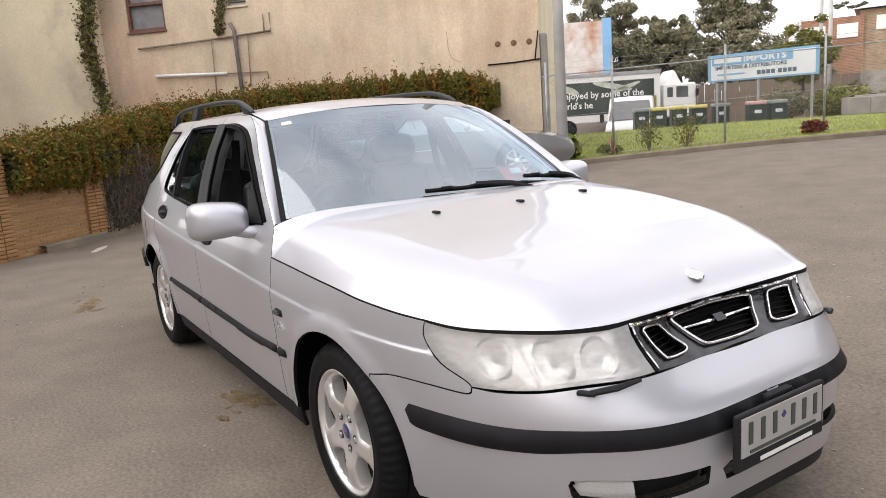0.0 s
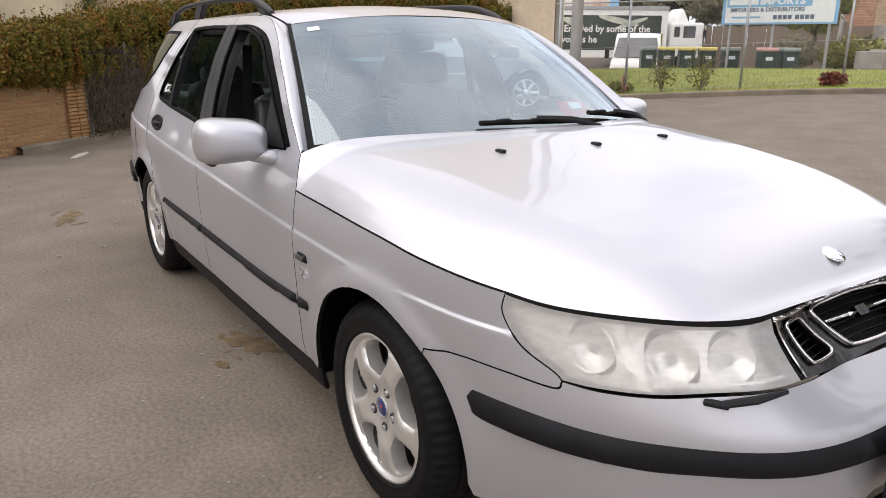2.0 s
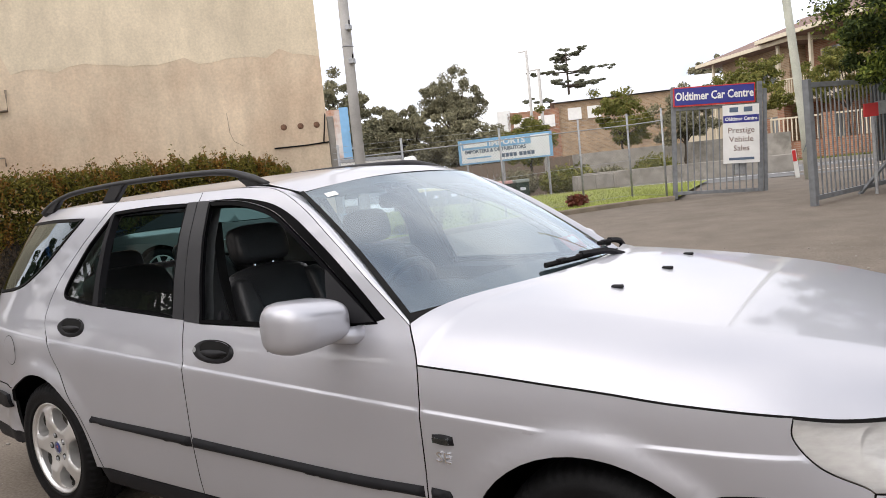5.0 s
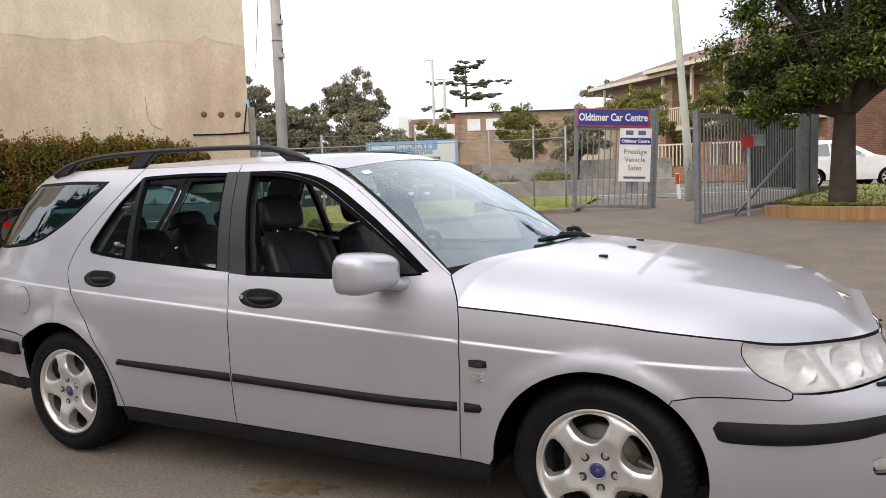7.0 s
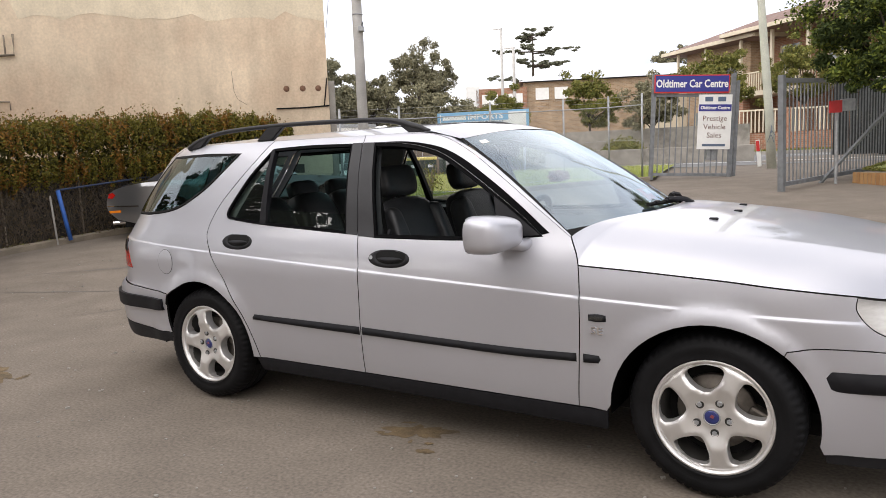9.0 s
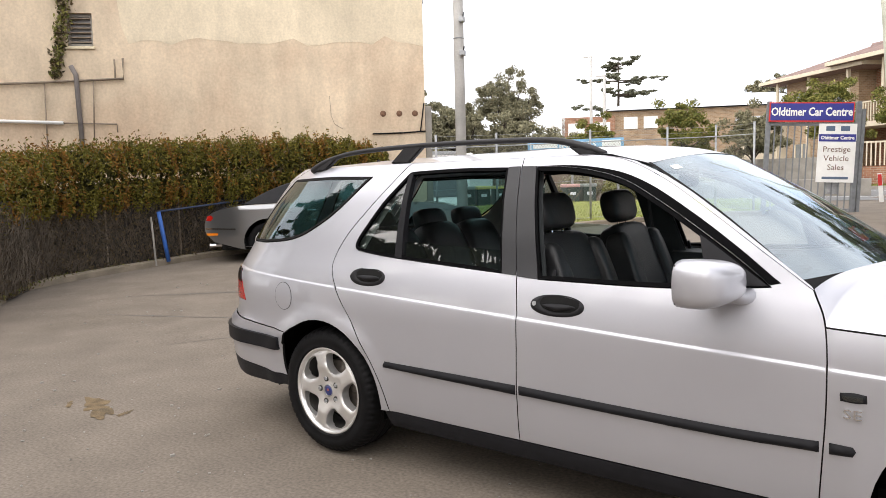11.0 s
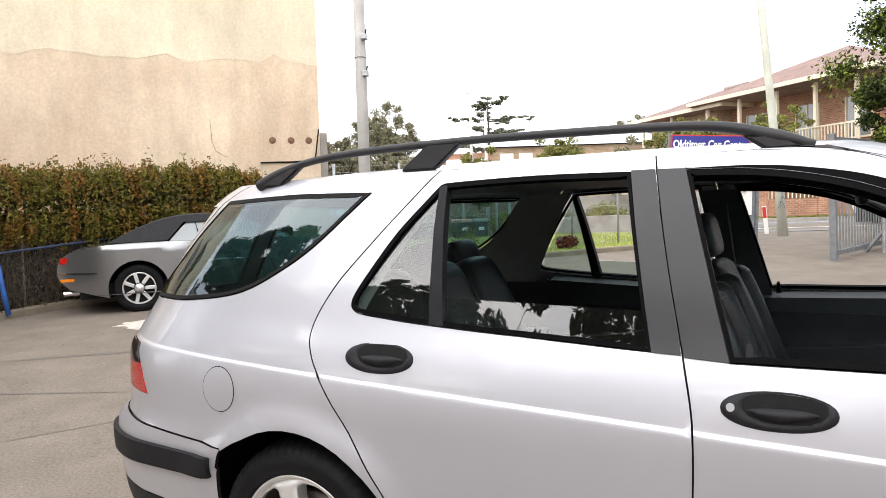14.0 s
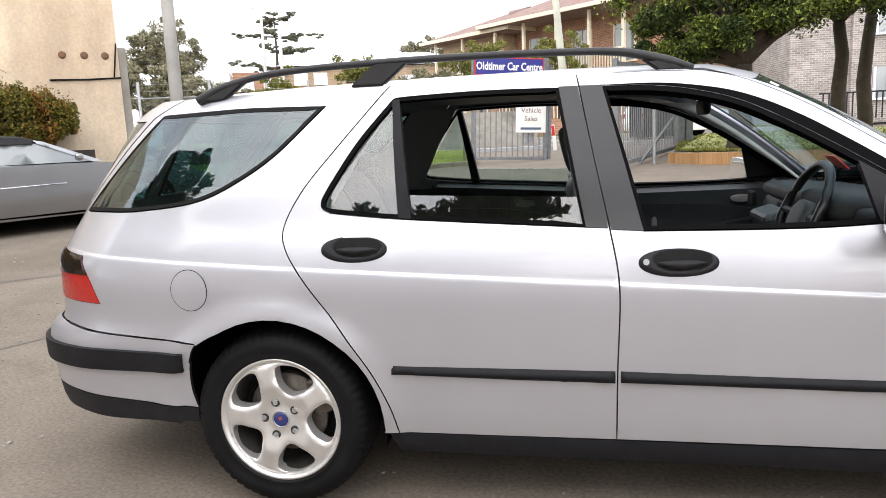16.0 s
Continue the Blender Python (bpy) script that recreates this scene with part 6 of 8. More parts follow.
tagged(leaves("leaf_litter", np.c_[q[:, 0] + rng.uniform(0.05, 0.30, n), q[:, 1] + rng.uniform(-0.2, 0.05, n), rise(q[:, 1]) + 0.10], rng.uniform(0.012, 0.03, n), [DRYLEAF, SHRUB_LEAF], 9), "dry leaves and weeds lying along the kerb", "leaf litter", kind="stuff")


# ---- things round the yard ----
def at_ground(x, y, turn=0.0, lift=0.0):
    return pose(x, y, float(rise(y)) + lift, 0, 0, turn)


pole = thing("power_pole", "tall weathered grey power pole beside the building", "pole", place=at_ground(-5.0, 7.2))
part("pole_shaft", tube([(0, 0, -0.2), (0, 0, 4.0), (-0.02, 0, 9.0)], [0.100, 0.088, 0.076], 16), POLE_WOOD, pole, "", True)
for z in (3.33, 3.9):
    part("pole_bracket", box((0.09, 0.12, 0.09), (0.12, -0.06, z), 0.01, (0, 0, 20)), STEEL, pole, "small grey metal bracket")
    part("bracket_cable", tube([(0.15, -0.08, z), (0.20, -0.12, z + 0.10)], 0.012, 6), RUBBER, pole)
part("pole_strap", tube([(0.092 * math.cos(a), 0.092 * math.sin(a), 3.6) for a in np.linspace(0, 6.28, 17)[:-1]], 0.012, 4, closed=True), STEEL, pole)
for k, (a, b) in enumerate((((-5.0, 7.2, 8.4), (-30, 36, 9.5)), ((-5.0, 7.2, 8.6), (0.7, 16.7, 8.6)))):
    pts = [tuple(np.array(a) + (np.array(b) - np.array(a)) * t - np.array((0, 0, 1.2 * t * (1 - t)))) for t in np.linspace(0, 1, 14)]
    tagged(part("overhead_wire", tube(pts, 0.012, 4), RUBBER, None), "black overhead wire strung from the pole", "wire")

# brick retaining wall, brick by brick
BRICK_O = bpy.data.materials.new("varied_tan_brick")
BRICK_O.use_nodes = True
_bn, _bl = BRICK_O.node_tree.nodes, BRICK_O.node_tree.links
_oi, _rp, _no, _mu = _bn.new("ShaderNodeObjectInfo"), _bn.new("ShaderNodeValToRGB"), _bn.new("ShaderNodeTexNoise"), _bn.new("ShaderNodeMix")
_rp.color_ramp.elements[0].color, _rp.color_ramp.elements[1].color = (0.42, 0.215, 0.085, 1), (0.55, 0.31, 0.13, 1)
_no.inputs["Scale"].default_value, _no.inputs["Detail"].default_value = 30, 6
_mu.data_type, _mu.blend_type = "RGBA", "MULTIPLY"
_mu.inputs["Factor"].default_value = 0.6
_bl.new(_oi.outputs["Random"], _rp.inputs["Fac"])
_bl.new(_rp.outputs[0], _mu.inputs[6])
_bl.new(_no.outputs["Color"], _mu.inputs[7])
_bl.new(_mu.outputs[2], _bn["Principled BSDF"].inputs["Base Color"])
_bn["Principled BSDF"].inputs["Roughness"].default_value = 0.9


def brick_mesh(name, size, mat=None):
    own = box(size, (0, 0, 0), 0.004, segments=1)
    me = bpy.data.meshes.new(name)
    own.to_mesh(me)
    own.free()
    me.materials.append(mat or BRICK_O)
    return me


def brick_run(owner, ax, ay, bx, by, z0, z1, limit, length=0.23, high=0.076, deep=0.11, gap=0.010, soldier=False):
    """Bricks in stretcher bond from (ax, ay) to (bx, by), as parts of owner."""
    run = math.hypot(bx - ax, by - ay)
    turn = math.degrees(math.atan2(by - ay, bx - ax))
    me = brick_mesh("brick", (length, deep, high))
    rnd = random.Random(11)
    count, row, z = 0, 0, z0 + high / 2
    while z + high / 2 <= z1 + 0.01 and count < limit:
        x = length / 2 + (0 if row % 2 == 0 or soldier else -length / 2)
        while x < run + 0.02 and count < limit:
            ob = new("brick", me)
            ob.parent = owner
            px, py = ax + (bx - ax) * x / run, ay + (by - ay) * x / run
            ob.matrix_basis = pose(px, py, z, 0, 0, turn + rnd.uniform(-0.4, 0.4)) @ Matrix.Translation((0, rnd.uniform(-0.003, 0.003), 0))
            x += length + gap
            count += 1
        z += high + gap
        row += 1
    return count


COPING = material("pale_coping", (0.55, 0.50, 0.42), 0.85, 0, 0.15, 6)
bwall = thing("brick_wall", "low tan brick retaining wall under the hedge", "wall")
ax, ay, bx, by = -4.75, -2.25, -6.42, -0.36
cxm, cym, trn = (ax + bx) / 2, (ay + by) / 2, math.degrees(math.atan2(by - ay, bx - ax))
part("mortar", box((math.hypot(bx - ax, by - ay) - 0.2, 0.098, 1.26), (cxm, cym, 0.62), 0.0, (0, 0, trn)), MORTAR, bwall, "sandy mortar core")
part("coping", box((math.hypot(bx - ax, by - ay), 0.15, 0.03), (cxm, cym, 1.30), 0.008, (0, 0, trn)), COPING, bwall, "pale coping")
pipe = thing("leaning_pipe", "thin grey pipe leaning against the brick wall end", "pipe")
part("pipe_length", tube([(-6.40, -0.22, 0.02), (-6.56, -0.30, 0.92)], 0.018, 8), CONCRETE, pipe)

# lawn behind the kerb
edge = bend([(-5.45, 7.7), (-5.05, 8.5), (-3.8, 10.65), (-2.1, 12.6), (-1.25, 13.05)], 8)
outer = np.array([(-11.5, 13.2), (-10.5, 14.9), (-8.3, 17.1), (-5.5, 18.6), (-2.2, 18.8)])
outer = np.c_[np.interp(np.linspace(0, 1, len(edge)), np.linspace(0, 1, 5), outer[:, 0]), np.interp(np.linspace(0, 1, len(edge)), np.linspace(0, 1, 5), outer[:, 1])]
rows = np.array([edge * (1 - k) + outer * k for k in np.linspace(0, 1, 10)])
lawn_p = np.concatenate([rows, (rise(rows[..., 1]) + 0.07)[..., None]], -1)
lawn = tagged(make("lawn", lawn_p.reshape(-1, 3), grid_faces(*rows.shape[:2]), LAWN), "rough green lawn strip behind the kerb", "lawn", kind="structure")
n = 26000
u, v = rng.random(n) ** 1.3 * 8.99, rng.random(n) * (len(edge) - 1.01)
i, j = u.astype(int), v.astype(int)
q = rows[i, j] + (rows[i + 1, j] - rows[i, j]) * (u - i)[:, None] + (rows[i, j + 1] - rows[i, j]) * (v - j)[:, None]
blade = rng.uniform(0.03, 0.075, n)
d = rng.normal(0, 0.35, (n, 2)) * blade[:, None]
b0 = np.c_[q, rise(q[:, 1]) + 0.065]
w = rng.normal(0, 1, (n, 2))
w = w / np.linalg.norm(w, axis=1, keepdims=True) * 0.006
gv = np.stack([b0 - np.c_[w, np.zeros(n)], b0 + np.c_[w, np.zeros(n)], b0 + np.c_[d, blade]], 1).reshape(-1, 3)
tagged(make("grass", gv, np.arange(3 * n).reshape(-1, 3), GRASS, smooth=False), "short patchy green grass", "grass", kind="stuff")

# chain-link fence along the lawn
OLDWIRE = material("weathered_wire", (0.20, 0.20, 0.195), 0.6, 0.3, 0.2, 14)
chain = thing("chain_link_fence", "tall galvanised chain-link fence on steel posts", "fence")
fpath = bend([(-6.0, 7.6), (-5.35, 8.75), (-4.30, 10.85), (-3.3, 12.5), (-2.55, 13.6), (-1.5, 13.05)], 8)
flen = np.r_[0, np.cumsum(np.hypot(*np.diff(fpath, axis=0).T))]


def on_fence(s):
    return np.interp(s, flen, fpath[:, 0]), np.interp(s, flen, fpath[:, 1])


for s in (0.1, 1.4, 3.7, 5.7, 7.0, flen[-1] - 0.05):
    x, y = on_fence(s)
    z = float(rise(y))
    part("fence_post", tube([(x, y, z), (x, y, z + 1.98)], 0.024, 8), STEEL, chain, "", True)
for h, r in ((1.72, 0.013), (0.12, 0.004), (0.92, 0.004), (1.83, 0.0025), (1.94, 0.0025)):
    part("fence_rail", tube([(*on_fence(s), float(rise(on_fence(s)[1])) + h) for s in np.linspace(0, flen[-1], 24)], r, 6), STEEL, chain)
wires = []
pitch = 0.072
for sgn in (1, -1):
    for s0 in np.arange(-2.1, flen[-1] + 2.1, pitch):
        a = [(s0 + sgn * h, h) for h in np.linspace(0.1, 1.72, 7)]
        a = [(s, h) for s, h in a if 0 <= s <= flen[-1]]
        if len(a) > 1:
            wires.append(a)
vv_, ff_ = [], []
for a in wires:
    for (s, h), (s2, h2) in zip(a, a[1:]):
        x, y = on_fence(s)
        x2, y2 = on_fence(s2)
        z, z2 = float(rise(y)) + h, float(rise(y2)) + h2
        k = len(vv_)
        r = 0.0018
        vv_ += [(x, y, z + r), (x + r, y - r, z - r), (x - r, y + r, z - r), (x2, y2, z2 + r), (x2 + r, y2 - r, z2 - r), (x2 - r, y2 + r, z2 - r)]
        ff_ += [(k, k + 1, k + 4, k + 3), (k + 1, k + 2, k + 5, k + 4), (k + 2, k, k + 3, k + 5)]
make("chain_link_mesh", vv_, ff_, OLDWIRE, chain, smooth=False)["kind"] = "stuff"

# business sign on posts behind the fence
SIGN_BLUE = material("faded_sign_blue", (0.20, 0.42, 0.66), 0.5, 0, 0.06, 3)
SIGN_WHITE = material("sign_white", (0.72, 0.76, 0.80), 0.5, 0, 0.04, 3)
SIGN_TEXT = material("dark_sign_text", (0.09, 0.13, 0.20), 0.5, 0, 0.1, 5)
NAVY = material("navy_sign", (0.030, 0.035, 0.24), 0.45, 0, 0.06, 4)


def board(name, label, x0, y0, x1, y1, z0, z1, mat, thick=0.04):
    """An upright board between two plan points; its local x runs along it, its face looks to the yard."""
    turn = math.degrees(math.atan2(y1 - y0, x1 - x0))
    t = thing(name, label, "sign", place=pose((x0 + x1) / 2, (y0 + y1) / 2, (z0 + z1) / 2, 0, 0, turn))
    w = math.hypot(x1 - x0, y1 - y0)
    part("sign_panel", box((w, thick, z1 - z0), (0, 0, 0), 0.004), mat, t)
    return t, w, z1 - z0


sg, w, h = board("importers_sign", "faded blue and white importers sign board behind the fence", -10.15, 18.15, -7.12, 19.15, 1.92, 2.74, SIGN_BLUE)
part("sign_field", box((w * 0.94, 0.01, h * 0.86), (0.0, -0.022, -0.005), 0.0), SIGN_WHITE, sg)
part("sign_band", box((w * 0.74, 0.006, h * 0.34), (-w * 0.09, -0.029, h * 0.27), 0.0), SIGN_BLUE, sg)
part("sign_name_bar", box((w * 0.26, 0.006, h * 0.17), (-w * 0.31, -0.034, h * 0.27), 0.0), SIGN_WHITE, sg, "white name bar")
text("sign_letters", "IMPORTS", h * 0.30, SIGN_WHITE, pose(w * 0.03, -0.034, h * 0.27, 90, 0, 0), sg, 0.003, squeeze=1.25, bold=0.008)
text("sign_letters", "IMPORTERS & DISTRIBUTORS", h * 0.20, SIGN_TEXT, pose(-w * 0.10, -0.031, h * 0.0, 90, 0, 0), sg, 0.003, squeeze=0.98, bold=0.005)
for k in range(8):
    part("sign_digit_bar", box((w * 0.034, 0.005, h * 0.15), (w * (-0.02 + 0.042 * k + (0.02 if k > 3 else 0)), -0.030, -h * 0.26), 0.0), SIGN_TEXT, sg)
part("sign_small_bar", box((w * 0.26, 0.005, h * 0.06), (-w * 0.28, -0.030, -h * 0.25), 0.0), SIGN_BLUE, sg)
for x in (-w * 0.42, -0.1, w * 0.44):
    part("sign_post", tube([(x, 0.06, -2.0), (x, 0.06, h * 0.45)], 0.04, 8), STEEL, sg)

# entrance sign gate with the centre's boards
es = thing("entrance_sign_gate", "grey steel bar panel carrying a navy centre sign", "gate", place=pose(-0.57, 13.30, 0.535, 0, 2.5, math.degrees(math.atan2(0.80, 1.60))))
W = 1.66
for x in (-W / 2, W / 2 + 0.06):
    part("gate_post", box((0.09, 0.09, 2.35), (x, 0.02, 1.15), 0.008), GATEPAINT, es)
part("second_post", box((0.07, 0.07, 2.2), (W / 2 + 0.17, 0.05, 1.08), 0.008), GATEPAINT, es)
for z in (0.10, 1.86):
    part("gate_rail", box((W, 0.05, 0.07), (0, 0, z), 0.005), GATEPAINT, es)
for k in range(13):
    part("gate_bar", box((0.025, 0.02, 1.76), (-W / 2 + 0.13 * (k + 1), 0, 0.98), 0.004), GATEPAINT, es)
part("header_board", box((W * 0.98, 0.03, 0.40), (-0.03, -0.06, 2.10), 0.004), RED, es, "navy header board with a red border")
part("header_field", box((W * 0.95, 0.006, 0.345), (-0.03, -0.078, 2.105), 0.0), NAVY, es)
text("header_letters", "Oldtimer Car Centre", 0.235, WHITE, pose(-0.03, -0.083, 2.10, 90, 0, 0), es, 0.004, squeeze=0.76, bold=0.006)
part("sales_board", box((0.72, 0.02, 1.20), (0.50, -0.05, 1.27), 0.004), WHITE, es, "white sales board")
for k in range(2):
    part("number_bar", box((0.17, 0.004, 0.10), (0.36 + 0.28 * k, -0.063, 1.77), 0.0), SIGN_TEXT, es)
part("sales_band", box((0.70, 0.004, 0.15), (0.50, -0.062, 1.58), 0.0), NAVY, es)
text("band_letters", "Oldtimer Centre", 0.10, WHITE, pose(0.50, -0.066, 1.58, 90, 0, 0), es, 0.002, squeeze=0.92, bold=0.003)
BROWN = material("sign_brown", (0.17, 0.10, 0.08), 0.5, 0, 0.1, 5)
for k, wd in enumerate(("Prestige", "Vehicle", "Sales")):
    text("board_letters", wd, 0.165, BROWN, pose(0.50, -0.063, 1.345 - 0.185 * k, 90, 0, 0), es, 0.002)
part("address_bar", box((0.5, 0.004, 0.05), (0.50, -0.062, 0.76), 0.0), SIGN_TEXT, es)
part("meter_box", box((0.24, 0.14, 0.24), (0.50, 0.10, 0.55), 0.01), STEEL, es)

# open sliding gate leaf with brace, dark screen and post
G0, G1 = np.array([1.67, 10.45]), np.array([3.28, 14.9])
gturn = math.degrees(math.atan2(*(G1 - G0)[::-1]))
GL = float(np.hypot(*(G1 - G0)))
gate = thing("open_gate_leaf", "open grey steel bar gate with a diagonal brace", "gate", place=pose(*G0, float(rise(G0[1])), 0, -1.8, gturn))
part("gate_post", box((0.10, 0.10, 2.02), (0, 0, 1.0), 0.008), GATEPAINT, gate)
part("gate_end", box((0.08, 0.08, 1.95), (GL, 0, 1.0), 0.008), GATEPAINT, gate)
for z in (0.12, 1.92):
    part("gate_rail", box((GL, 0.05, 0.08), (GL / 2, 0, z), 0.005), GATEPAINT, gate)
for k in range(int(GL / 0.14) - 1):
    part("gate_bar", box((0.025, 0.02, 1.80), (0.14 * (k + 1), 0, 1.02), 0.004), GATEPAINT, gate)
part("gate_brace", box((0.06, 0.05, 1.75), (2.0, -0.35, 0.62), 0.006, (25, 38, 0)), GATEPAINT, gate)
part("stay_post", tube([(1.45, -0.30, 0), (1.45, -0.30, 1.35)], 0.03, 8), STEEL, gate)
part("red_sign", box((0.02, 0.26, 0.22), (1.40, -0.30, 1.42), 0.004, (0, 0, 60)), RED, gate, "small red plate")
part("grey_plate", box((0.02, 0.30, 0.22), (1.62, -0.42, 1.44), 0.004, (0, 0, 60)), STEEL, gate)
DARKSCREEN = material("dark_screen", (0.022, 0.027, 0.030), 0.7, 0, 0.15, 6)
gs = thing("corrugated_screen", "dark corrugated steel screen panel by the gate", "screen", place=at_ground(2.72, 15.2, 10))
for k in range(14):
    part("corrugated_rib", box((0.075, 0.03, 1.66), (-0.5 + 0.08 * k, 0.012 * (k % 2), 1.18), 0.006), DARKSCREEN, gs)
part("screen_post", box((0.22, 0.18, 2.2), (0.66, -0.05, 1.08), 0.01), GATEPAINT, gs, "thick grey post")
part("screen_post", box((0.16, 0.16, 2.1), (0.86, -0.1, 1.03), 0.01), GATEPAINT, gs, "thick grey post")

PALE_POLE = material("pale_concrete_pole", (0.50, 0.51, 0.44), 0.85, 0, 0.15, 2.0, 0.2, 40, grain=0.12)
cp = thing("concrete_street_pole", "slim leaning concrete street pole with graffiti", "pole", place=at_ground(0.74, 16.75))
part("pole_shaft", tube([(0, 0, -0.1), (-0.10, 0.02, 1.5), (-0.42, 0.05, 5.4), (-0.7, 0.08, 9.0)], [0.12, 0.105, 0.085, 0.07], 14), PALE_POLE, cp, "", True)
for k in range(5):
    part("graffiti_stroke", box((0.010, 0.004, 0.20), (-0.07 + 0.03 * k, -0.122, 0.75 + 0.12 * (k % 3)), 0, (0, 25 - 14 * k, 0)), SIGN_TEXT, cp)

mark = thing("marker_board", "leaning red and white marker board beside the pole", "marker", place=at_ground(0.30, 17.6, 10))
part("board", box((0.10, 0.03, 0.72), (0, 0, 0.365), 0.006, (0, -5, 0)), WHITE, mark, "white board")
part("red_face", box((0.085, 0.008, 0.28), (-0.022, -0.020, 0.56), 0.0, (0, -5, 0)), RED, mark, "faded red face")

# brick planter with grass and the dark tree
planter = thing("brick_planter", "low curved tan brick planter bed with grass", "planter")
PL = [(2.75, 11.85), (3.2, 11.35), (4.6, 10.75), (9.5, 9.2)]
bed = np.array([(2.85, 11.9, 0.72), (3.25, 11.45, 0.70), (4.62, 10.87, 0.69), (9.5, 9.33, 0.66), (12, 12, 0.8), (11.5, 17.5, 0.9), (4.6, 19.0, 0.9), (3.4, 15.3, 0.8)])
make("bed_soil", bed, [tuple(range(8))], LAWN, planter, "rough grass bed", smooth=False)
n = 9000
a, b, c = rng.random(n), rng.random(n), rng.integers(0, 6, n)
tri = np.array([(0, k + 1, k + 2) for k in range(6)])[c]
f = np.sqrt(a)[:, None]
q = bed[tri[:, 0]] * (1 - f) + bed[tri[:, 1]] * (f * (1 - b[:, None])) + bed[tri[:, 2]] * (f * b[:, None])
leaves("bed_grass", q + (0, 0, 0.012), rng.uniform(0.018, 0.045, n), [SHRUB_LEAF], 12, planter)["kind"] = "stuff"
for (x0, y0), (x1, y1) in zip(PL, PL[1:]):
    part("bed_core", box((math.hypot(x1 - x0, y1 - y0), 0.095, 0.30), ((x0 + x1) / 2, (y0 + y1) / 2, 0.53), 0, (0, 0, math.degrees(math.atan2(y1 - y0, x1 - x0)))), MORTAR, planter)


# ---- trees ----
def tree(name, label, at, height, trunk_r, blobs, leaf, n, size, seed, forks=5, bare=0.4, lean=0.0, squash=0.75, tiered=False, feathery=False):
    """A trunk with forking limbs; leaves gather in uneven clumps at their ends."""
    rg = np.random.default_rng(seed)
    x, y = at
    t = thing(name, label, "tree", place=at_ground(x, y))
    trunk_top = height * bare
    pts = [(lean * k / 4 + rg.normal(0, 0.03), rg.normal(0, 0.03), trunk_top * k / 4 - 0.1) for k in range(5)]
    bm = tube(pts, list(np.linspace(trunk_r, trunk_r * (0.25 if tiered else 0.7), 5)), 10)
    centres = []
    for bx, by, bz, br in blobs:
        mid = np.array([lean + bx * 0.35, by * 0.35, trunk_top + (bz - trunk_top) * 0.45])
        limb = bend([pts[-1], mid, (bx, by, bz)] if not tiered else [(0, 0, bz - 0.35), (bx * 0.5, by * 0.5, bz - 0.22), (bx, by, bz)], 5)
        tube([tuple(p) for p in limb], list(np.linspace(trunk_r * (0.2 if tiered else 0.5), trunk_r * 0.08, len(limb))), 6, bm)
        for _ in range(forks):
            e = np.array([bx, by, bz]) + rg.normal(0, br * 0.6, 3) * (1, 1, min(1.0, squash / 0.75))
            e[2] = max(e[2], bz - 0.55 * br)
            tube([(bx, by, bz), tuple(e)], [trunk_r * 0.1, trunk_r * 0.03], 4, bm, ends=False)
            centres.append((e, br * rg.uniform(0.35, 0.6)))
        centres.append((np.array([bx, by, bz]), br * 0.6))
    part("trunk", bm, BARK, t, "", True)
    each = max(1, n // len(centres))
    allp, slots = [], []
    for c, r in centres:
        d = rg.normal(size=(each, 3))
        d /= np.linalg.norm(d, axis=1, keepdims=True)
        reach = r * rg.random(each) ** 0.5
        if feathery:
            reach = r * np.minimum(np.abs(rg.normal(0, 0.55, each)), 1.05)
            d[:, 2] -= 0.2 * (reach / r) ** 2
        allp.append(c + d * reach[:, None] * (1, 1, squash))
        slots.append(rg.random(each) < rg.choice((0.08, 0.3, 0.75)))
    allp = np.vstack(allp)
    leaves("crown", allp, rg.uniform(size * 0.6, size * 1.3, len(allp)), leaf if isinstance(leaf, list) else [leaf], seed, t, slots=np.concatenate(slots))["kind"] = "stuff"
    return t


def crown_blobs(seed, n, cx, cz, rx, rz, r):
    rg = np.random.default_rng(seed)
    out = []
    while len(out) < n:
        p = rg.uniform(-1, 1, 3)
        if p @ p < 1:
            out.append((cx + p[0] * rx, p[1] * rx, cz + p[2] * rz, r * rg.uniform(0.7, 1.2)))
    return out


rg_ = np.random.default_rng(30)
low = [(-1.75, -0.2, 2.05, 0.36), (-1.3, -0.4, 1.9, 0.34), (-0.9, -0.5, 2.1, 0.40), (-2.0, 0, 2.6, 0.45), (-1.5, -0.3, 2.5, 0.55), (-0.8, -0.5, 2.5, 0.60), (-0.2, -0.7, 2.45, 0.50), (0.4, -0.6, 2.65, 0.50), (1.0, -0.3, 2.80, 0.55), (1.7, 0, 2.95, 0.65), (2.5, 0.2, 3.0, 0.75)]
low = [(x - 0.18 + 0.25 * max(0, -x), y, z, r) for x, y, z, r in low]
high = [(x + rg_.normal(0, 0.2), rg_.normal(0, 0.45), z + rg_.normal(0, 0.15), 0.95) for x in np.linspace(-1.4, 2.6, 6) for z in (3.3, 4.1, 5.0)]
tree("planter_tree", "broad dark evergreen tree growing in the planter", (3.98, 11.6), 5.8, 0.25, low + high, [DARK_LEAF, MID_LEAF], 170000, 0.042, 31, bare=0.33, feathery=True)
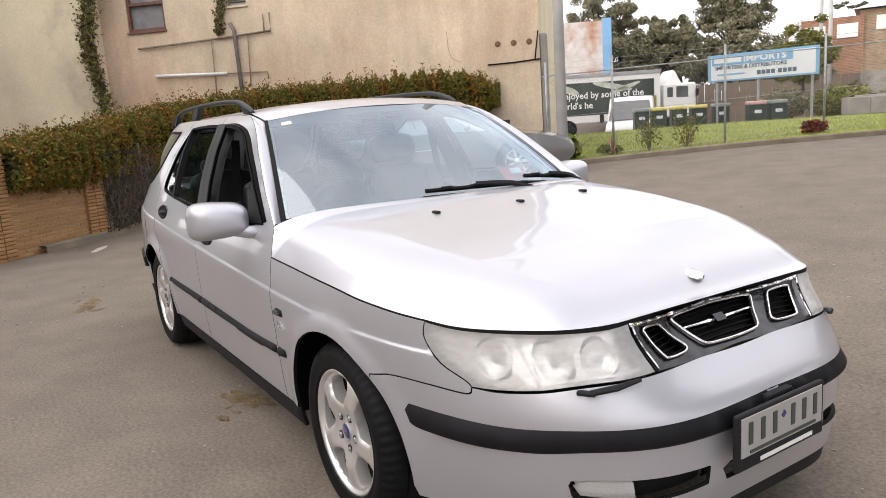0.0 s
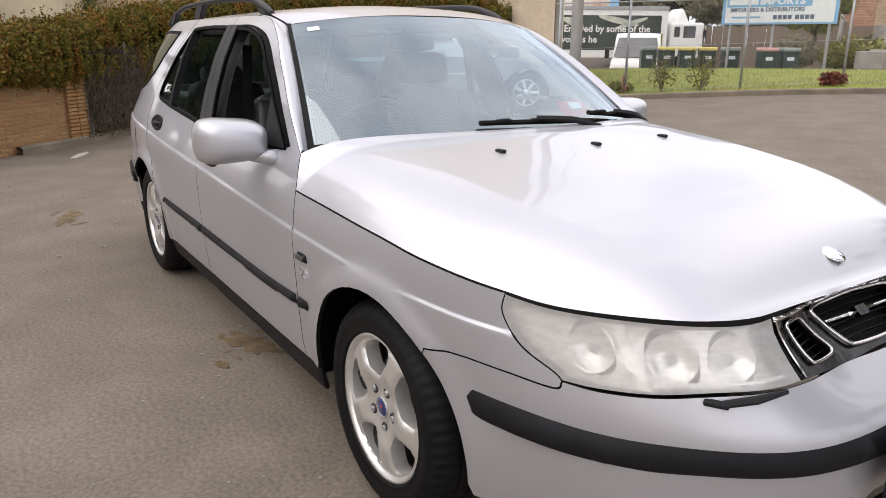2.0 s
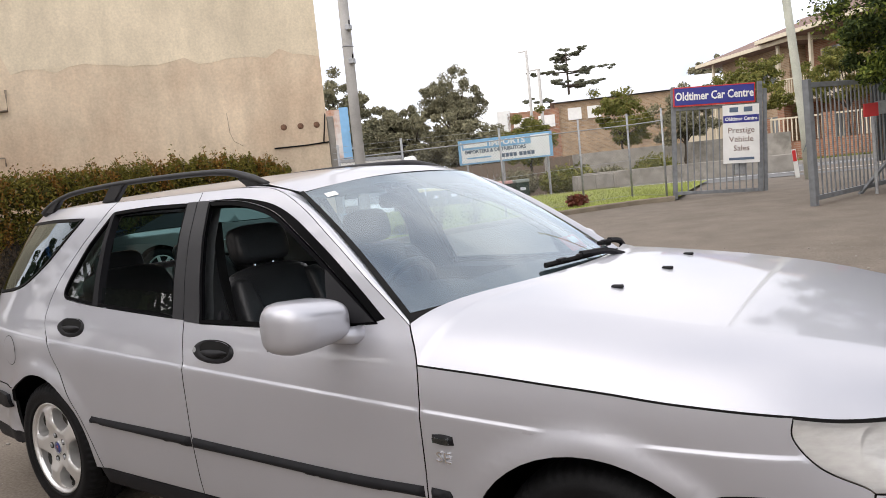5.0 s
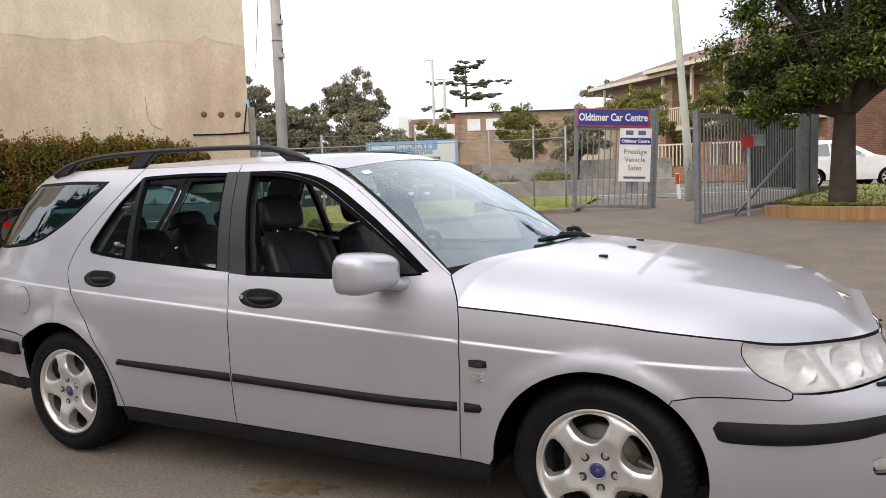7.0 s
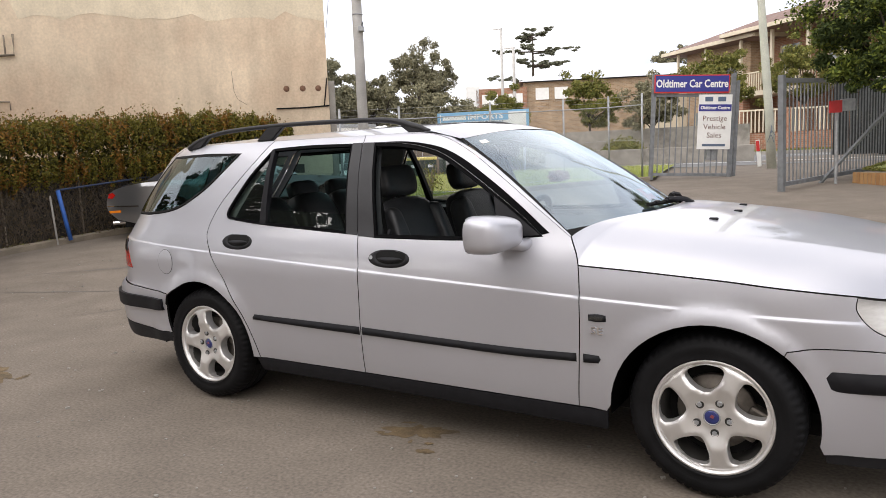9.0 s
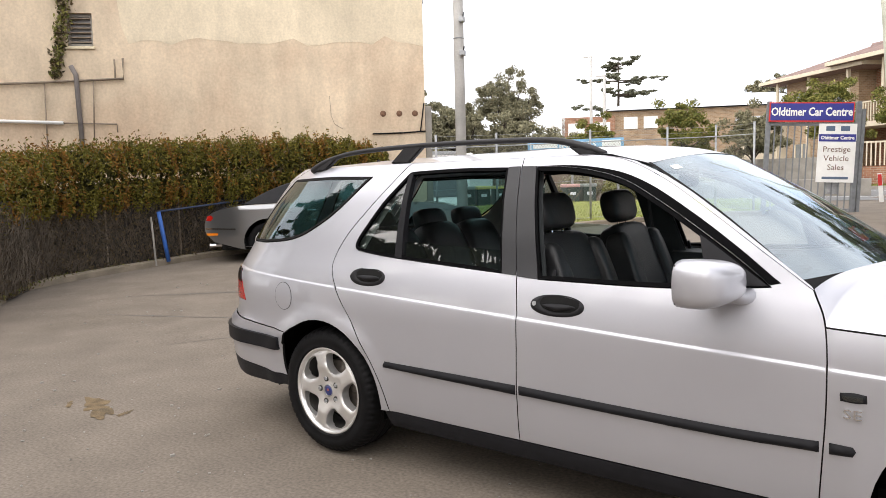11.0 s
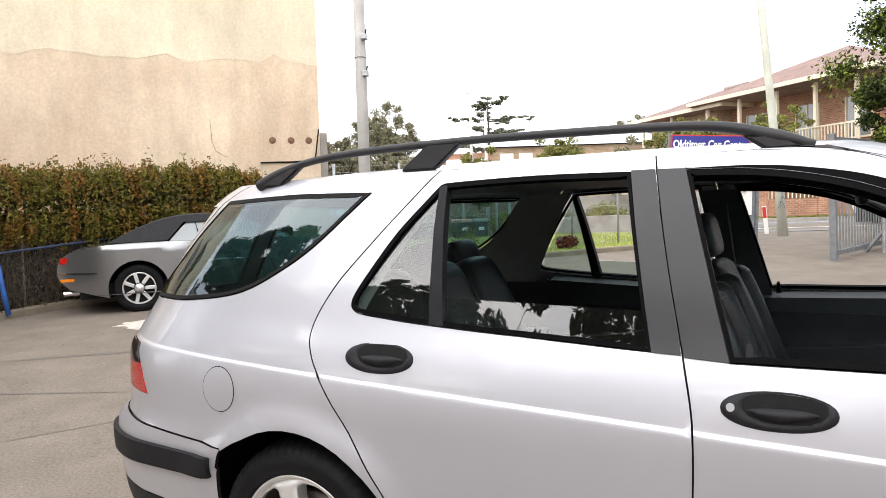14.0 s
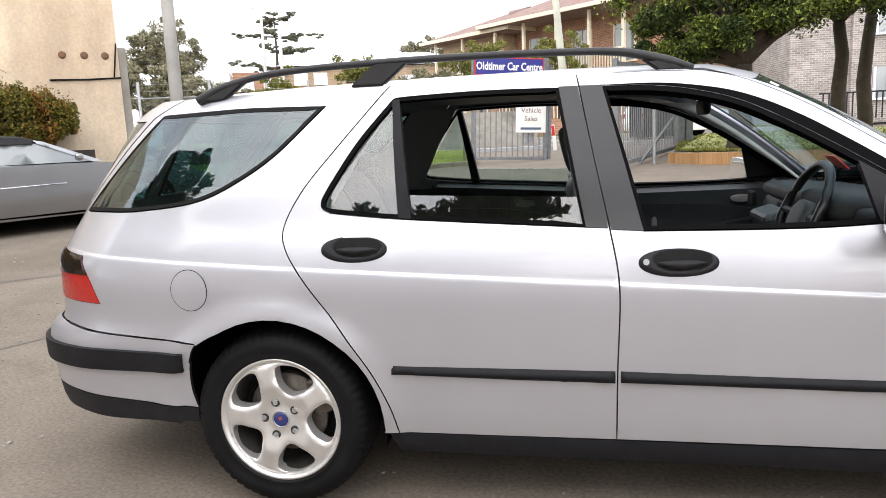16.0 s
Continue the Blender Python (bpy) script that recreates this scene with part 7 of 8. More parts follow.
tree("roadside_tree", "second dark tree trunk beside the planter tree", (6.5, 14.1), 6.5, 0.17, [(0, 0, 4.0, 1.2), (1.3, 0, 4.8, 1.3), (-1.2, 0, 4.6, 1.1), (0.5, 0, 5.8, 1.2), (-1.5, -0.6, 3.55, 0.7), (-0.7, -0.5, 3.4, 0.75), (0.4, -0.6, 3.45, 0.75), (1.3, -0.5, 3.5, 0.75)], [DARK_LEAF, MID_LEAF], 60000, 0.050, 32, bare=0.42, feathery=True)
tree("roadside_tree", "third dark tree trunk beside the planter", (7.35, 15.0), 7.0, 0.17, [(0, 0, 4.4, 1.3), (1.3, 0, 5.0, 1.3), (-1.2, 0, 5.0, 1.1), (0.5, 0, 6.0, 1.2)], [DARK_LEAF, MID_LEAF], 45000, 0.050, 33, bare=0.42, feathery=True)
tree("gum_tree", "large grey-green gum tree in the distance", (-25.0, 40.5), 8.2, 0.30, crown_blobs(5, 26, 0, 6.0, 2.1, 1.9, 0.8), GUM_LEAF, 26000, 0.085, 34)
tree("gum_tree", "smaller grey-green gum tree beside the larger one", (-28.6, 38.5), 6.2, 0.2, crown_blobs(6, 10, 0, 4.6, 1.6, 1.5, 0.7), GUM_LEAF, 14000, 0.08, 35)
tree("gum_tree", "tall gum tree showing behind the building corner", (-28.0, 31.5), 8.0, 0.25, crown_blobs(7, 13, 0, 5.6, 2.3, 2.0, 0.85), GUM_LEAF, 22000, 0.09, 36)
tree("gum_tree", "tall gum tree showing behind the truck", (-34.0, 30.0), 9.0, 0.25, crown_blobs(8, 13, 0, 6.3, 2.6, 2.3, 0.9), GUM_LEAF, 22000, 0.09, 37)
tree("gum_tree", "low distant gum tree over the roofs", (-12.5, 62.0), 8.8, 0.25, crown_blobs(9, 8, 0, 7.6, 2.2, 0.9, 0.8), GUM_LEAF, 5000, 0.15, 38)
pine = []
for z, reach in ((7.6, 5.0), (9.4, 5.6), (11.4, 4.0), (13.2, 4.4), (15.0, 2.8)):
    for k in range(4):
        a = rng.uniform(0, 6.28)
        for f in (0.45, 0.75, 1.0):
            pine.append((reach * f * math.cos(a), reach * f * math.sin(a), z + 0.2 * f + rng.normal(0, 0.10), 0.75))
pine.append((0, 0, 15.8, 0.8))
tree("island_pine", "tall layered pine with flat tufted branches far away", (-36.0, 84.0), 16.0, 0.32, pine, PINE_LEAF, 26000, 0.15, 39, forks=3, bare=0.97, squash=0.32, tiered=True)
for k, (x, y, hgt, sd) in enumerate(((-9.2, 30.9, 4.2, 41), (-5.2, 27.3, 3.3, 42), (-3.7, 32.6, 5.6, 43), (0.0, 33.2, 5.3, 44), (-10.8, 24.5, 3.0, 45))):
    tree("garden_tree", "small leafy street tree near the houses", (x, y), hgt, 0.07, crown_blobs(sd, 15, 0, hgt * 0.66, hgt * 0.30, hgt * 0.27, 0.55), SHRUB_LEAF if k != 1 else GUM_LEAF, 12000, 0.07, sd)
tree("yard_conifer", "dark bushy tree on the far side of the yard", (-10.5, -8.5), 7.0, 0.25, crown_blobs(54, 12, 0, 4.4, 2.0, 2.4, 0.9), DARK_LEAF, 7000, 0.14, 54, bare=0.2)
tree("yard_conifer", "dark bushy tree on the far side of the yard", (-16.0, -5.5), 7.5, 0.25, crown_blobs(55, 12, 0, 4.6, 2.0, 2.6, 0.9), DARK_LEAF, 7000, 0.14, 55, bare=0.2)
for k, (x, y, cz, rx, rz) in enumerate(((-26.0, 31.8, 3.5, 2.3, 1.5), (-23.6, 33.4, 3.7, 2.2, 1.6), (-21.4, 35.2, 2.6, 2.0, 1.1), (-18.4, 36.6, 1.9, 1.8, 0.8))):
    tree("gum_tree", "grey-olive gum tree in the row behind the yard", (x, y), cz + rz, 0.2, crown_blobs(80 + k, 18, 0, cz, rx, rz, 0.9), GUM_LEAF, 24000, 0.10, 80 + k)
# Out of view: trees added to block sky and darken the ground ahead.
for k, (x, y, hgt) in enumerate(((10.5, 1.8, 8.0), (9.8, 4.8, 8.5), (10.5, 8.5, 7.5))):
    tree("roadside_tree", "unseen leafy dark tree added past the end of the yard to block sky", (x, y), hgt, 0.22, crown_blobs(90 + k, 16, 0, hgt * 0.58, 2.3, hgt * 0.36, 1.0), DARK_LEAF, 12000, 0.13, 90 + k, bare=0.25)
# Out of view: gums sized and placed to fill reflections in the side glass.
for k, (x, y, hgt) in enumerate(((-6.0, -10.8, 8.6), (-1.2, -11.3, 8.8), (3.2, -12.8, 7.8), (-9.5, -6.3, 10.5), (-13.0, -8.8, 11.0), (-8.0, -4.8, 7.5), (-8.4, -9.4, 8.0))):
    tree("yard_gum", "tall loose gum tree on the far side of the yard", (x, y), hgt, 0.2, crown_blobs(95 + k, 15, 0, hgt * 0.66, 2.0, hgt * 0.30, 0.8), DARK_LEAF, 15000, 0.11, 95 + k, bare=0.4)
# trees and wall behind the walker, out of view, added for the car's windows to mirror
tree("yard_conifer", "dark bushy tree on the far side of the yard", (-2.5, -12.5), 7.0, 0.25, crown_blobs(51, 12, 0, 4.2, 1.8, 2.6, 0.9), DARK_LEAF, 7000, 0.14, 51, bare=0.2)
tree("yard_conifer", "dark bushy tree on the far side of the yard", (4.5, -14.0), 6.0, 0.25, crown_blobs(52, 12, 0, 3.6, 2.2, 2.0, 0.9), DARK_LEAF, 7000, 0.14, 52, bare=0.2)
tree("yard_conifer", "dark bushy tree on the far side of the yard", (11.5, -9.0), 7.5, 0.25, crown_blobs(53, 12, 0, 4.6, 2.2, 2.6, 1.0), DARK_LEAF, 7000, 0.14, 53, bare=0.2)
yw = tagged(part("wall_south", box((44, 0.3, 4.3), (0, -18, 2.15), 0), RENDER_WALL, None), "plain cream wall closing the yard", "wall", kind="structure")


def shrub(name, label, x, y, r, h, leaf, n, size, seed, lift=0.07, spiky=False):
    rg = np.random.default_rng(seed)
    t = thing(name, label, "shrub", place=at_ground(x, y, 0, lift))
    bm = bmesh.new()
    for _ in range(9):
        e = (rg.normal(0, r * 0.6), rg.normal(0, r * 0.6), h * rg.uniform(0.6, 1.0))
        tube([(0, 0, -0.03), (e[0] * 0.4, e[1] * 0.4, h * 0.4), e], [0.012, 0.008, 0.004], 4, bm, ends=False)
    part("stems", bm, TWIG, t)
    d = rg.normal(size=(n, 3))
    d /= np.linalg.norm(d, axis=1, keepdims=True)
    p = d * (r * rg.random(n) ** 0.5)[:, None]
    p[:, 2] = (p[:, 2] / r + 1) * h / 2 * rg.uniform(0.7, 1.05, n)
    leaves("foliage", p, rg.uniform(size * 0.6, size * 1.3, n), [leaf], seed, t)["kind"] = "stuff"


shrub("red_shrub", "small dark red spiky shrub on the lawn", -3.3, 12.35, 0.26, 0.30, RED_LEAF, 260, 0.07, 61)
shrub("sparse_shrub", "sparse green twiggy shrub by the fence", -5.05, 9.55, 0.28, 0.78, SHRUB_LEAF, 300, 0.035, 62)
shrub("sparse_shrub", "sparse green twiggy shrub by the fence", -4.65, 10.15, 0.30, 0.84, SHRUB_LEAF, 300, 0.035, 63)
shrub("low_shrub", "low green weedy plant on the lawn", -5.5, 8.9, 0.28, 0.22, SHRUB_LEAF, 300, 0.045, 64)
shrub("low_shrub", "yellow-green strappy plant near the pole", -5.75, 8.0, 0.28, 0.50, SHRUB_LEAF, 260, 0.09, 65)
shrub("pink_flower", "tall pink flowering plant on the lawn", -5.3, 8.75, 0.10, 0.45, leafy("pink_petal", (0.5, 0.16, 0.2), (0.65, 0.35, 0.36)), 40, 0.03, 66)
for k, (x, y, r, h) in enumerate(((-8.9, 23.3, 0.9, 1.1), (-7.2, 24.0, 0.8, 0.9), (-5.6, 24.6, 0.9, 1.2), (-10.6, 22.8, 0.9, 1.2))):
    shrub("bank_shrub", "grey-green bushy shrub on the bank behind the fence", x, y, r, h, GUM_LEAF if k % 2 else SHRUB_LEAF, 5000, 0.06, 100 + k, -0.2)
shrub("hedge_clump", "grey-green clump beside the entrance gate", -7.4, 21.0, 0.9, 0.9, SHRUB_LEAF, 900, 0.09, 67)

# climbing vine on the wall
vine = thing("wall_vine", "climbing vine hanging on the rendered wall", "vine")
vp = []
for a0, z0, z1, wd, m in ((9.68, 1.9, 5.6, 0.17, 2600), (6.68, 3.45, 5.6, 0.10, 900)):
    z = rng.uniform(z0, z1, m)
    aa = a0 + 0.10 * np.sin(z * 2.3) + rng.normal(0, wd * (0.5 + 0.5 * (z - z0) / (z1 - z0)), m)
    vp.append(np.array([tuple(on_wall(p, q, rng.uniform(0.26 if a0 > 9 else 0.02, 0.36 if a0 > 9 else 0.10))) for p, q in zip(aa, z)]))
leaves("vine_leaves", np.vstack(vp), rng.uniform(0.03, 0.06, sum(map(len, vp))), [SHRUB_LEAF, DRYLEAF], 71, vine)["kind"] = "stuff"
part("vine_stem", tube([tuple(on_wall(9.7 + 0.1 * math.sin(z * 2.3), z, 0.29)) for z in np.linspace(1.8, 5.6, 14)], 0.02, 6), TWIG, vine)


# ---- other vehicles ----
def side_car(name, label, place, profile, width, wheels, wheel_r, windows, paint, group="", tumble=0.16, hood_dip=0.0, roof_mat=None, roof_from=None, lamps=(), belt=0.85, pinch=0.16):
    """A parked car from its side profile: a closed outline in (x, z), narrowed above the belt and at its ends."""
    t = thing(name, label, "car", group, place)
    poly = np.array(profile, float)
    lo, hi = poly[:, 0].min(), poly[:, 0].max()
    top = poly[:, 1].max()
    half = width / 2

    def yy(x, z):
        w = half * (1 - pinch * ease(0.62, 1.0, abs(2 * (x - lo) / (hi - lo) - 1)) ** 1.6)
        return w - tumble * np.clip((z - belt) / (top - belt + 1e-6), 0, 1) ** 1.2 - 0.05 * np.clip((0.45 - z) / 0.3, 0, 1)

    # wheel arches are cut into the lower edge of the outline
    z0 = poly[:, 1].min() + 0.02
    upper = poly[poly[:, 1] > z0 + 0.03]
    lower = []
    for wx in sorted(wheels, reverse=True):
        r = wheel_r + 0.055
        a = math.asin((z0 - wheel_r) / r)
        t_ = np.linspace(a, math.pi - a, 25)
        lower += [(wx + r * math.cos(q), wheel_r + r * math.sin(q)) for q in t_]
    poly = np.vstack([upper, np.array(lower)])
    v, tris, loops = fill(poly, [], 0.06)
    right = np.c_[v[:, 0], -yy(v[:, 0], v[:, 1]), v[:, 1]]
    left = right * (1, -1, 1)
    nv = len(v)
    faces = [tuple(map(int, q)) for q in tris] + [tuple(int(i) + nv for i in q[::-1]) for q in tris]
    rim = loops[0]
    m = len(rim)
    k = 9
    over = []
    for x, z in rim:
        y = float(yy(x, z))
        crown = 0.035 if z > 0.55 else 0.0
        for u in np.linspace(-1, 1, k):
            over.append((x, y * u, z + crown * (1 - u * u)))
    base = 2 * nv
    for i in range(m):
        for j in range(k - 1):
            a, b = base + i * k + j, base + ((i + 1) % m) * k + j
            faces.append((a, a + 1, b + 1, b))
    verts = np.vstack([right, left, np.array(over)])
    low = [min(float(np.hypot(x - wx, z - wheel_r)) for wx in wheels) < wheel_r + 0.07 or z < z0 + 0.02 for x, z in rim]
    slots = [0] * (2 * len(tris)) + [1 if low[i] and low[(i + 1) % m] else 0 for i in range(m) for _ in range(k - 1)]
    make("body", verts, faces, [paint, RUBBER], t, smooth=True, slots=slots)
    for nm, w, mat, lift in windows:
        wv, wt, _ = fill(np.array(w, float), [], 0.12)
        for sgn in (1, -1):
            p = np.c_[wv[:, 0], -(yy(wv[:, 0], wv[:, 1]) + lift) * sgn, wv[:, 1]]
            make(nm, p, [tuple(map(int, q)) if sgn == 1 else tuple(map(int, q[::-1])) for q in wt], mat, t, smooth=False)
    for wx in wheels:
        for sgn in (1, -1):
            hub = part("wheel", lathe([(wheel_r * 0.60, 0.05), (wheel_r * 0.62, 0.015), (wheel_r * 0.66, 0.008), (wheel_r * 0.68, 0.04)], 32), ALLOY, t, "silver alloy wheel", True)
            hub.matrix_basis = pose(wx, -(half - 0.06) * sgn, wheel_r, 0, 0, 0 if sgn == 1 else 180)
            part("tyre", lathe([(wheel_r * 0.66, 0.02), (wheel_r * 0.72, 0.0), (wheel_r * 0.93, 0.0), (wheel_r, 0.03), (wheel_r, 0.17), (wheel_r * 0.7, 0.19)], 32), TYRE, hub, "black tyre", True)
            for q in range(7):
                a = 2 * math.pi * q / 7
                b = box((wheel_r * 0.40, 0.02, wheel_r * 0.15), (wheel_r * 0.42, 0.018, 0), 0.006)
                bmesh.ops.transform(b, matrix=Matrix.Rotation(a, 4, "Y"), verts=b.verts)
                part("spoke", b, ALLOY, hub)
            part("wheel_centre", lathe([(0.0005, 0.006), (wheel_r * 0.15, 0.008), (wheel_r * 0.20, 0.03)], 20), ALLOY, hub, "", True)
            part("wheel_gap", lathe([(0.0005, 0.05), (wheel_r * 0.66, 0.05)], 24), RUBBER, hub)
    for nm, x, y, z, sz, mat, lab in lamps:
        for sgn in (1, -1):
            part(nm, box(sz, (x, y * sgn, z), min(sz) * 0.3), mat, t, lab)
    part("underbody", box((hi - lo - 0.5, width - 0.35, 0.2), ((lo + hi) / 2, 0, 0.32), 0.02), RUBBER, t)
    return t, yy


# grey convertible by the hedge
GREYPAINT = material("grey_metallic_paint", (0.27, 0.275, 0.285), 0.30, 0.85, 0.03, 3, coat=1.0)
SOFTTOP = material("black_soft_top", (0.012, 0.012, 0.014), 0.85, 0, 0.2, 20, 0.2, 200)
SHADEGLASS = material("dark_vehicle_glass", (0.07, 0.075, 0.08), 0.10, 0, 0.1, 3, coat=0.6)
PALEGLASS = material("sky_lit_glass", (0.20, 0.22, 0.225), 0.06, 0, 0.05, 3, coat=1.0)
JT = math.degrees(math.atan2(0.722, 0.692))
jag_place = pose(-6.72 - 0.86 * 0.722, 4.22 + 0.86 * 0.692, 0.15, 0, 0, JT) @ pose(0, 0, 0, 0, -1.5, 0)
jp = outline(bend([(-0.86, 0.36), (-0.98, 0.50), (-1.00, 0.62), (-0.97, 0.74), (-0.86, 0.84), (-0.62, 0.90), (-0.30, 0.935), (0.1, 0.94), (0.5, 0.93), (1.3, 0.90), (1.7, 0.89)]), bend([(1.7, 0.89), (2.3, 0.86), (2.9, 0.78), (3.35, 0.66), (3.55, 0.52), (3.56, 0.38), (3.40, 0.22)]), [(2.9, 0.20), (0.4, 0.20), (-0.7, 0.27)])
jag, jy = side_car("grey_convertible", "grey two-door convertible with a closed black soft top", jag_place, jp, 1.80, (0.0, 2.588), 0.325, [("tail_lamp", outline([(-0.975, 0.715), (-0.90, 0.705), (-0.85, 0.755), (-0.89, 0.80), (-0.94, 0.785)]), REDLENS, 0.008), ("indicator", outline([(-0.965, 0.47), (-0.80, 0.47), (-0.79, 0.51), (-0.98, 0.51)]), AMBER, 0.01), ("bumper_trim", outline([(-0.995, 0.575), (-0.50, 0.555), (-0.50, 0.570), (-0.99, 0.595)]), CHROME, 0.012)], GREYPAINT, belt=0.92, tumble=0.06, pinch=0.24)


def hull(name, owner, side, mat, inset, label="", lift=0.0):
    """A cabin top over a side outline: sides lean in, top crowned."""
    poly = np.array(side, float)
    v, tr, lp = fill(poly, [], 0.12)
    lo = poly[:, 1].min()
    yy = lambda z: inset[0] + (inset[1] - inset[0]) * np.clip((z - lo) / (poly[:, 1].max() - lo), 0, 1)
    r = np.c_[v[:, 0], -yy(v[:, 1]) - lift, v[:, 1]]
    nv = len(v)
    faces = [tuple(map(int, q)) for q in tr] + [tuple(int(i) + nv for i in q[::-1]) for q in tr]
    over, k = [], 9
    for x, z in lp[0]:
        for u in np.linspace(-1, 1, k):
            over.append((x, yy(z) * u, z + 0.03 * (1 - u * u)))
    m = len(lp[0])
    for i in range(m):
        for j in range(k - 1):
            a, b = 2 * nv + i * k + j, 2 * nv + ((i + 1) % m) * k + j
            faces.append((a, a + 1, b + 1, b))
    return make(name, np.vstack([r, r * (1, -1, 1), np.array(over)]), faces, mat, owner, label)


hull("soft_top", jag, outline(bend([(-0.35, 0.95), (-0.05, 1.10), (0.35, 1.24), (0.75, 1.285), (1.15, 1.265), (1.32, 1.22)]), [(1.30, 1.18), (0.62, 1.19), (0.40, 0.95)]), SOFTTOP, (0.78, 0.60), "black cloth soft top")
hull("side_glass", jag, outline([(0.42, 0.94), (0.66, 1.19), (1.30, 1.18), (1.40, 1.17), (1.98, 0.90)]), PALEGLASS, (0.76, 0.615), "pale reflecting side glass")
hull("screen_frame", jag, outline([(1.30, 1.225), (1.42, 1.20), (2.08, 0.90), (1.98, 0.89), (1.36, 1.175)]), GREYPAINT, (0.775, 0.62))
for sgn in (1, -1):
    part("quarter_bar", box((0.012, 0.012, 0.25), (0.80, -0.70 * sgn, 1.06), 0.003, (14 * sgn, -12, 0)), RUBBER, jag)
    part("wing_mirror", box((0.10, 0.16, 0.10), (1.78, -0.94 * sgn, 0.97), 0.035), GREYPAINT, jag, "grey wing mirror")
    part("tail_lamp", box((0.05, 0.20, 0.10), (-0.955, -0.56 * sgn, 0.735), 0.02, (0, 0, 8 * sgn)), REDLENS, jag, "red tail lamp")
    part("bumper_trim", box((0.02, 0.5, 0.025), (-0.995, -0.45 * sgn, 0.575), 0.006, (0, 0, 10 * sgn)), CHROME, jag, "chrome bumper trim")
    part("side_strip", box((0.9, 0.01, 0.022), (1.15, -0.905 * sgn, 0.64), 0.004), CHROME, jag, "bright side strip")
    part("door_handle", box((0.15, 0.025, 0.03), (0.72, -0.898 * sgn, 0.80), 0.008), CHROME, jag, "chrome door handle")
part("exhaust", tube([(-0.97, -0.5, 0.30), (-0.75, -0.5, 0.30)], 0.035, 10), CHROME, jag)
part("rear_plate", box((0.02, 0.5, 0.11), (-1.00, 0, 0.50), 0.004), PLATE, jag)

# white hatchback parked across the street
hp = outline(bend([(-0.62, 0.32), (-0.70, 0.55), (-0.66, 0.85), (-0.58, 1.05), (-0.40, 1.38), (-0.1, 1.48), (0.6, 1.50), (1.1, 1.42), (1.85, 1.02)]), bend([(1.85, 1.02), (2.5, 0.88), (2.85, 0.66), (2.88, 0.40), (2.75, 0.22)]), [(-0.5, 0.24)])
hw = [("side_window", outline([(-0.36, 1.02), (-0.22, 1.34), (0.45, 1.40), (0.45, 1.0)]), PALEGLASS, 0.012), ("side_window", outline([(0.52, 1.0), (0.52, 1.40), (1.0, 1.36), (1.55, 1.02)]), PALEGLASS, 0.012)]
hatch, _ = side_car("white_hatchback", "small white hatchback parked across the street", pose(3.42, 23.4, 0.74, 0, 0, 24), hp, 1.65, (0.0, 2.30), 0.29, hw, WHITE, belt=0.92, tumble=0.22, lamps=(("tail_lamp", -0.66, 0.62, 0.80, (0.06, 0.16, 0.20), REDLENS, "red tail lamp"), ("head_lamp", 2.72, 0.58, 0.66, (0.16, 0.22, 0.14), LENS, "clear head lamp"), ("wing_mirror", 1.45, 0.88, 1.03, (0.10, 0.14, 0.10), WHITE, "white wing mirror")))
# white van facing the fence
van = thing("white_van", "white delivery van parked nose to the fence", "van", place=pose(-14.85, 19.8, -0.30, 0, 0, -50))
vb = hull("van_body", van, outline(bend([(-2.6, 0.30), (-2.65, 1.2), (-2.55, 1.95)]), bend([(-2.55, 1.95), (0.2, 2.0), (0.9, 1.9), (1.45, 1.15)]), bend([(1.45, 1.15), (2.1, 0.98), (2.28, 0.62), (2.25, 0.30)])), WHITE, (0.90, 0.76), "white van body")
s0, s1 = Vector((0.92, 0, 1.86)), Vector((1.47, 0, 1.16))
make("van_screen", [(s0.x + 0.07, -0.66, s0.z), (s0.x + 0.07, 0.66, s0.z), (s1.x + 0.07, 0.78, s1.z + 0.03), (s1.x + 0.07, -0.78, s1.z + 0.03)], [(0, 1, 2, 3)], SHADEGLASS, van, "grey reflecting windscreen", smooth=False)
part("van_grille", box((0.05, 1.1, 0.16), (2.27, 0, 0.66), 0.02), BLACK, van)
part("van_bumper", box((0.12, 1.7, 0.24), (2.26, 0, 0.42), 0.05), BLACK, van, "dark grey bumper")
for sgn in (1, -1):
    part("van_headlamp", box((0.12, 0.30, 0.18), (2.2, 0.66 * sgn, 0.70), 0.04), LENS, van, "clear head lamp")
    part("van_mirror", box((0.12, 0.16, 0.30), (1.15, 1.05 * sgn, 1.28), 0.03), BLACK, van, "black wing mirror")
    for x in (-1.6, 1.5):
        own = lathe([(0.0005, 0.0), (0.2, 0.0), (0.33, 0.0), (0.34, 0.03), (0.34, 0.2)], 24)
        wv = part("van_wheel", own, TYRE, van, "black wheel", True)
        wv.matrix_basis = pose(x, -0.88 * sgn, 0.34, 0, 0, 0 if sgn == 1 else 180)

# box truck with printed side
TRUCKGREEN = material("print_dark_green", (0.03, 0.045, 0.035), 0.5, 0, 0.5, 0.8, second=(0.28, 0.24, 0.22), spread=0.12)
truck = thing("box_truck", "white box truck with a dark printed side picture", "truck", place=pose(-19.6, 23.5, 0.47, 0, 0, math.degrees(math.atan2(4.1, 2.56))))
part("cargo_box", box((5.4, 2.3, 2.15), (-0.3, 1.15, 1.35), 0.03), WHITE, truck, "white cargo box")
part("print_panel", box((4.9, 0.01, 1.5), (-0.35, -0.008, 1.36), 0.0), TRUCKGREEN, truck, "dark printed picture panel")
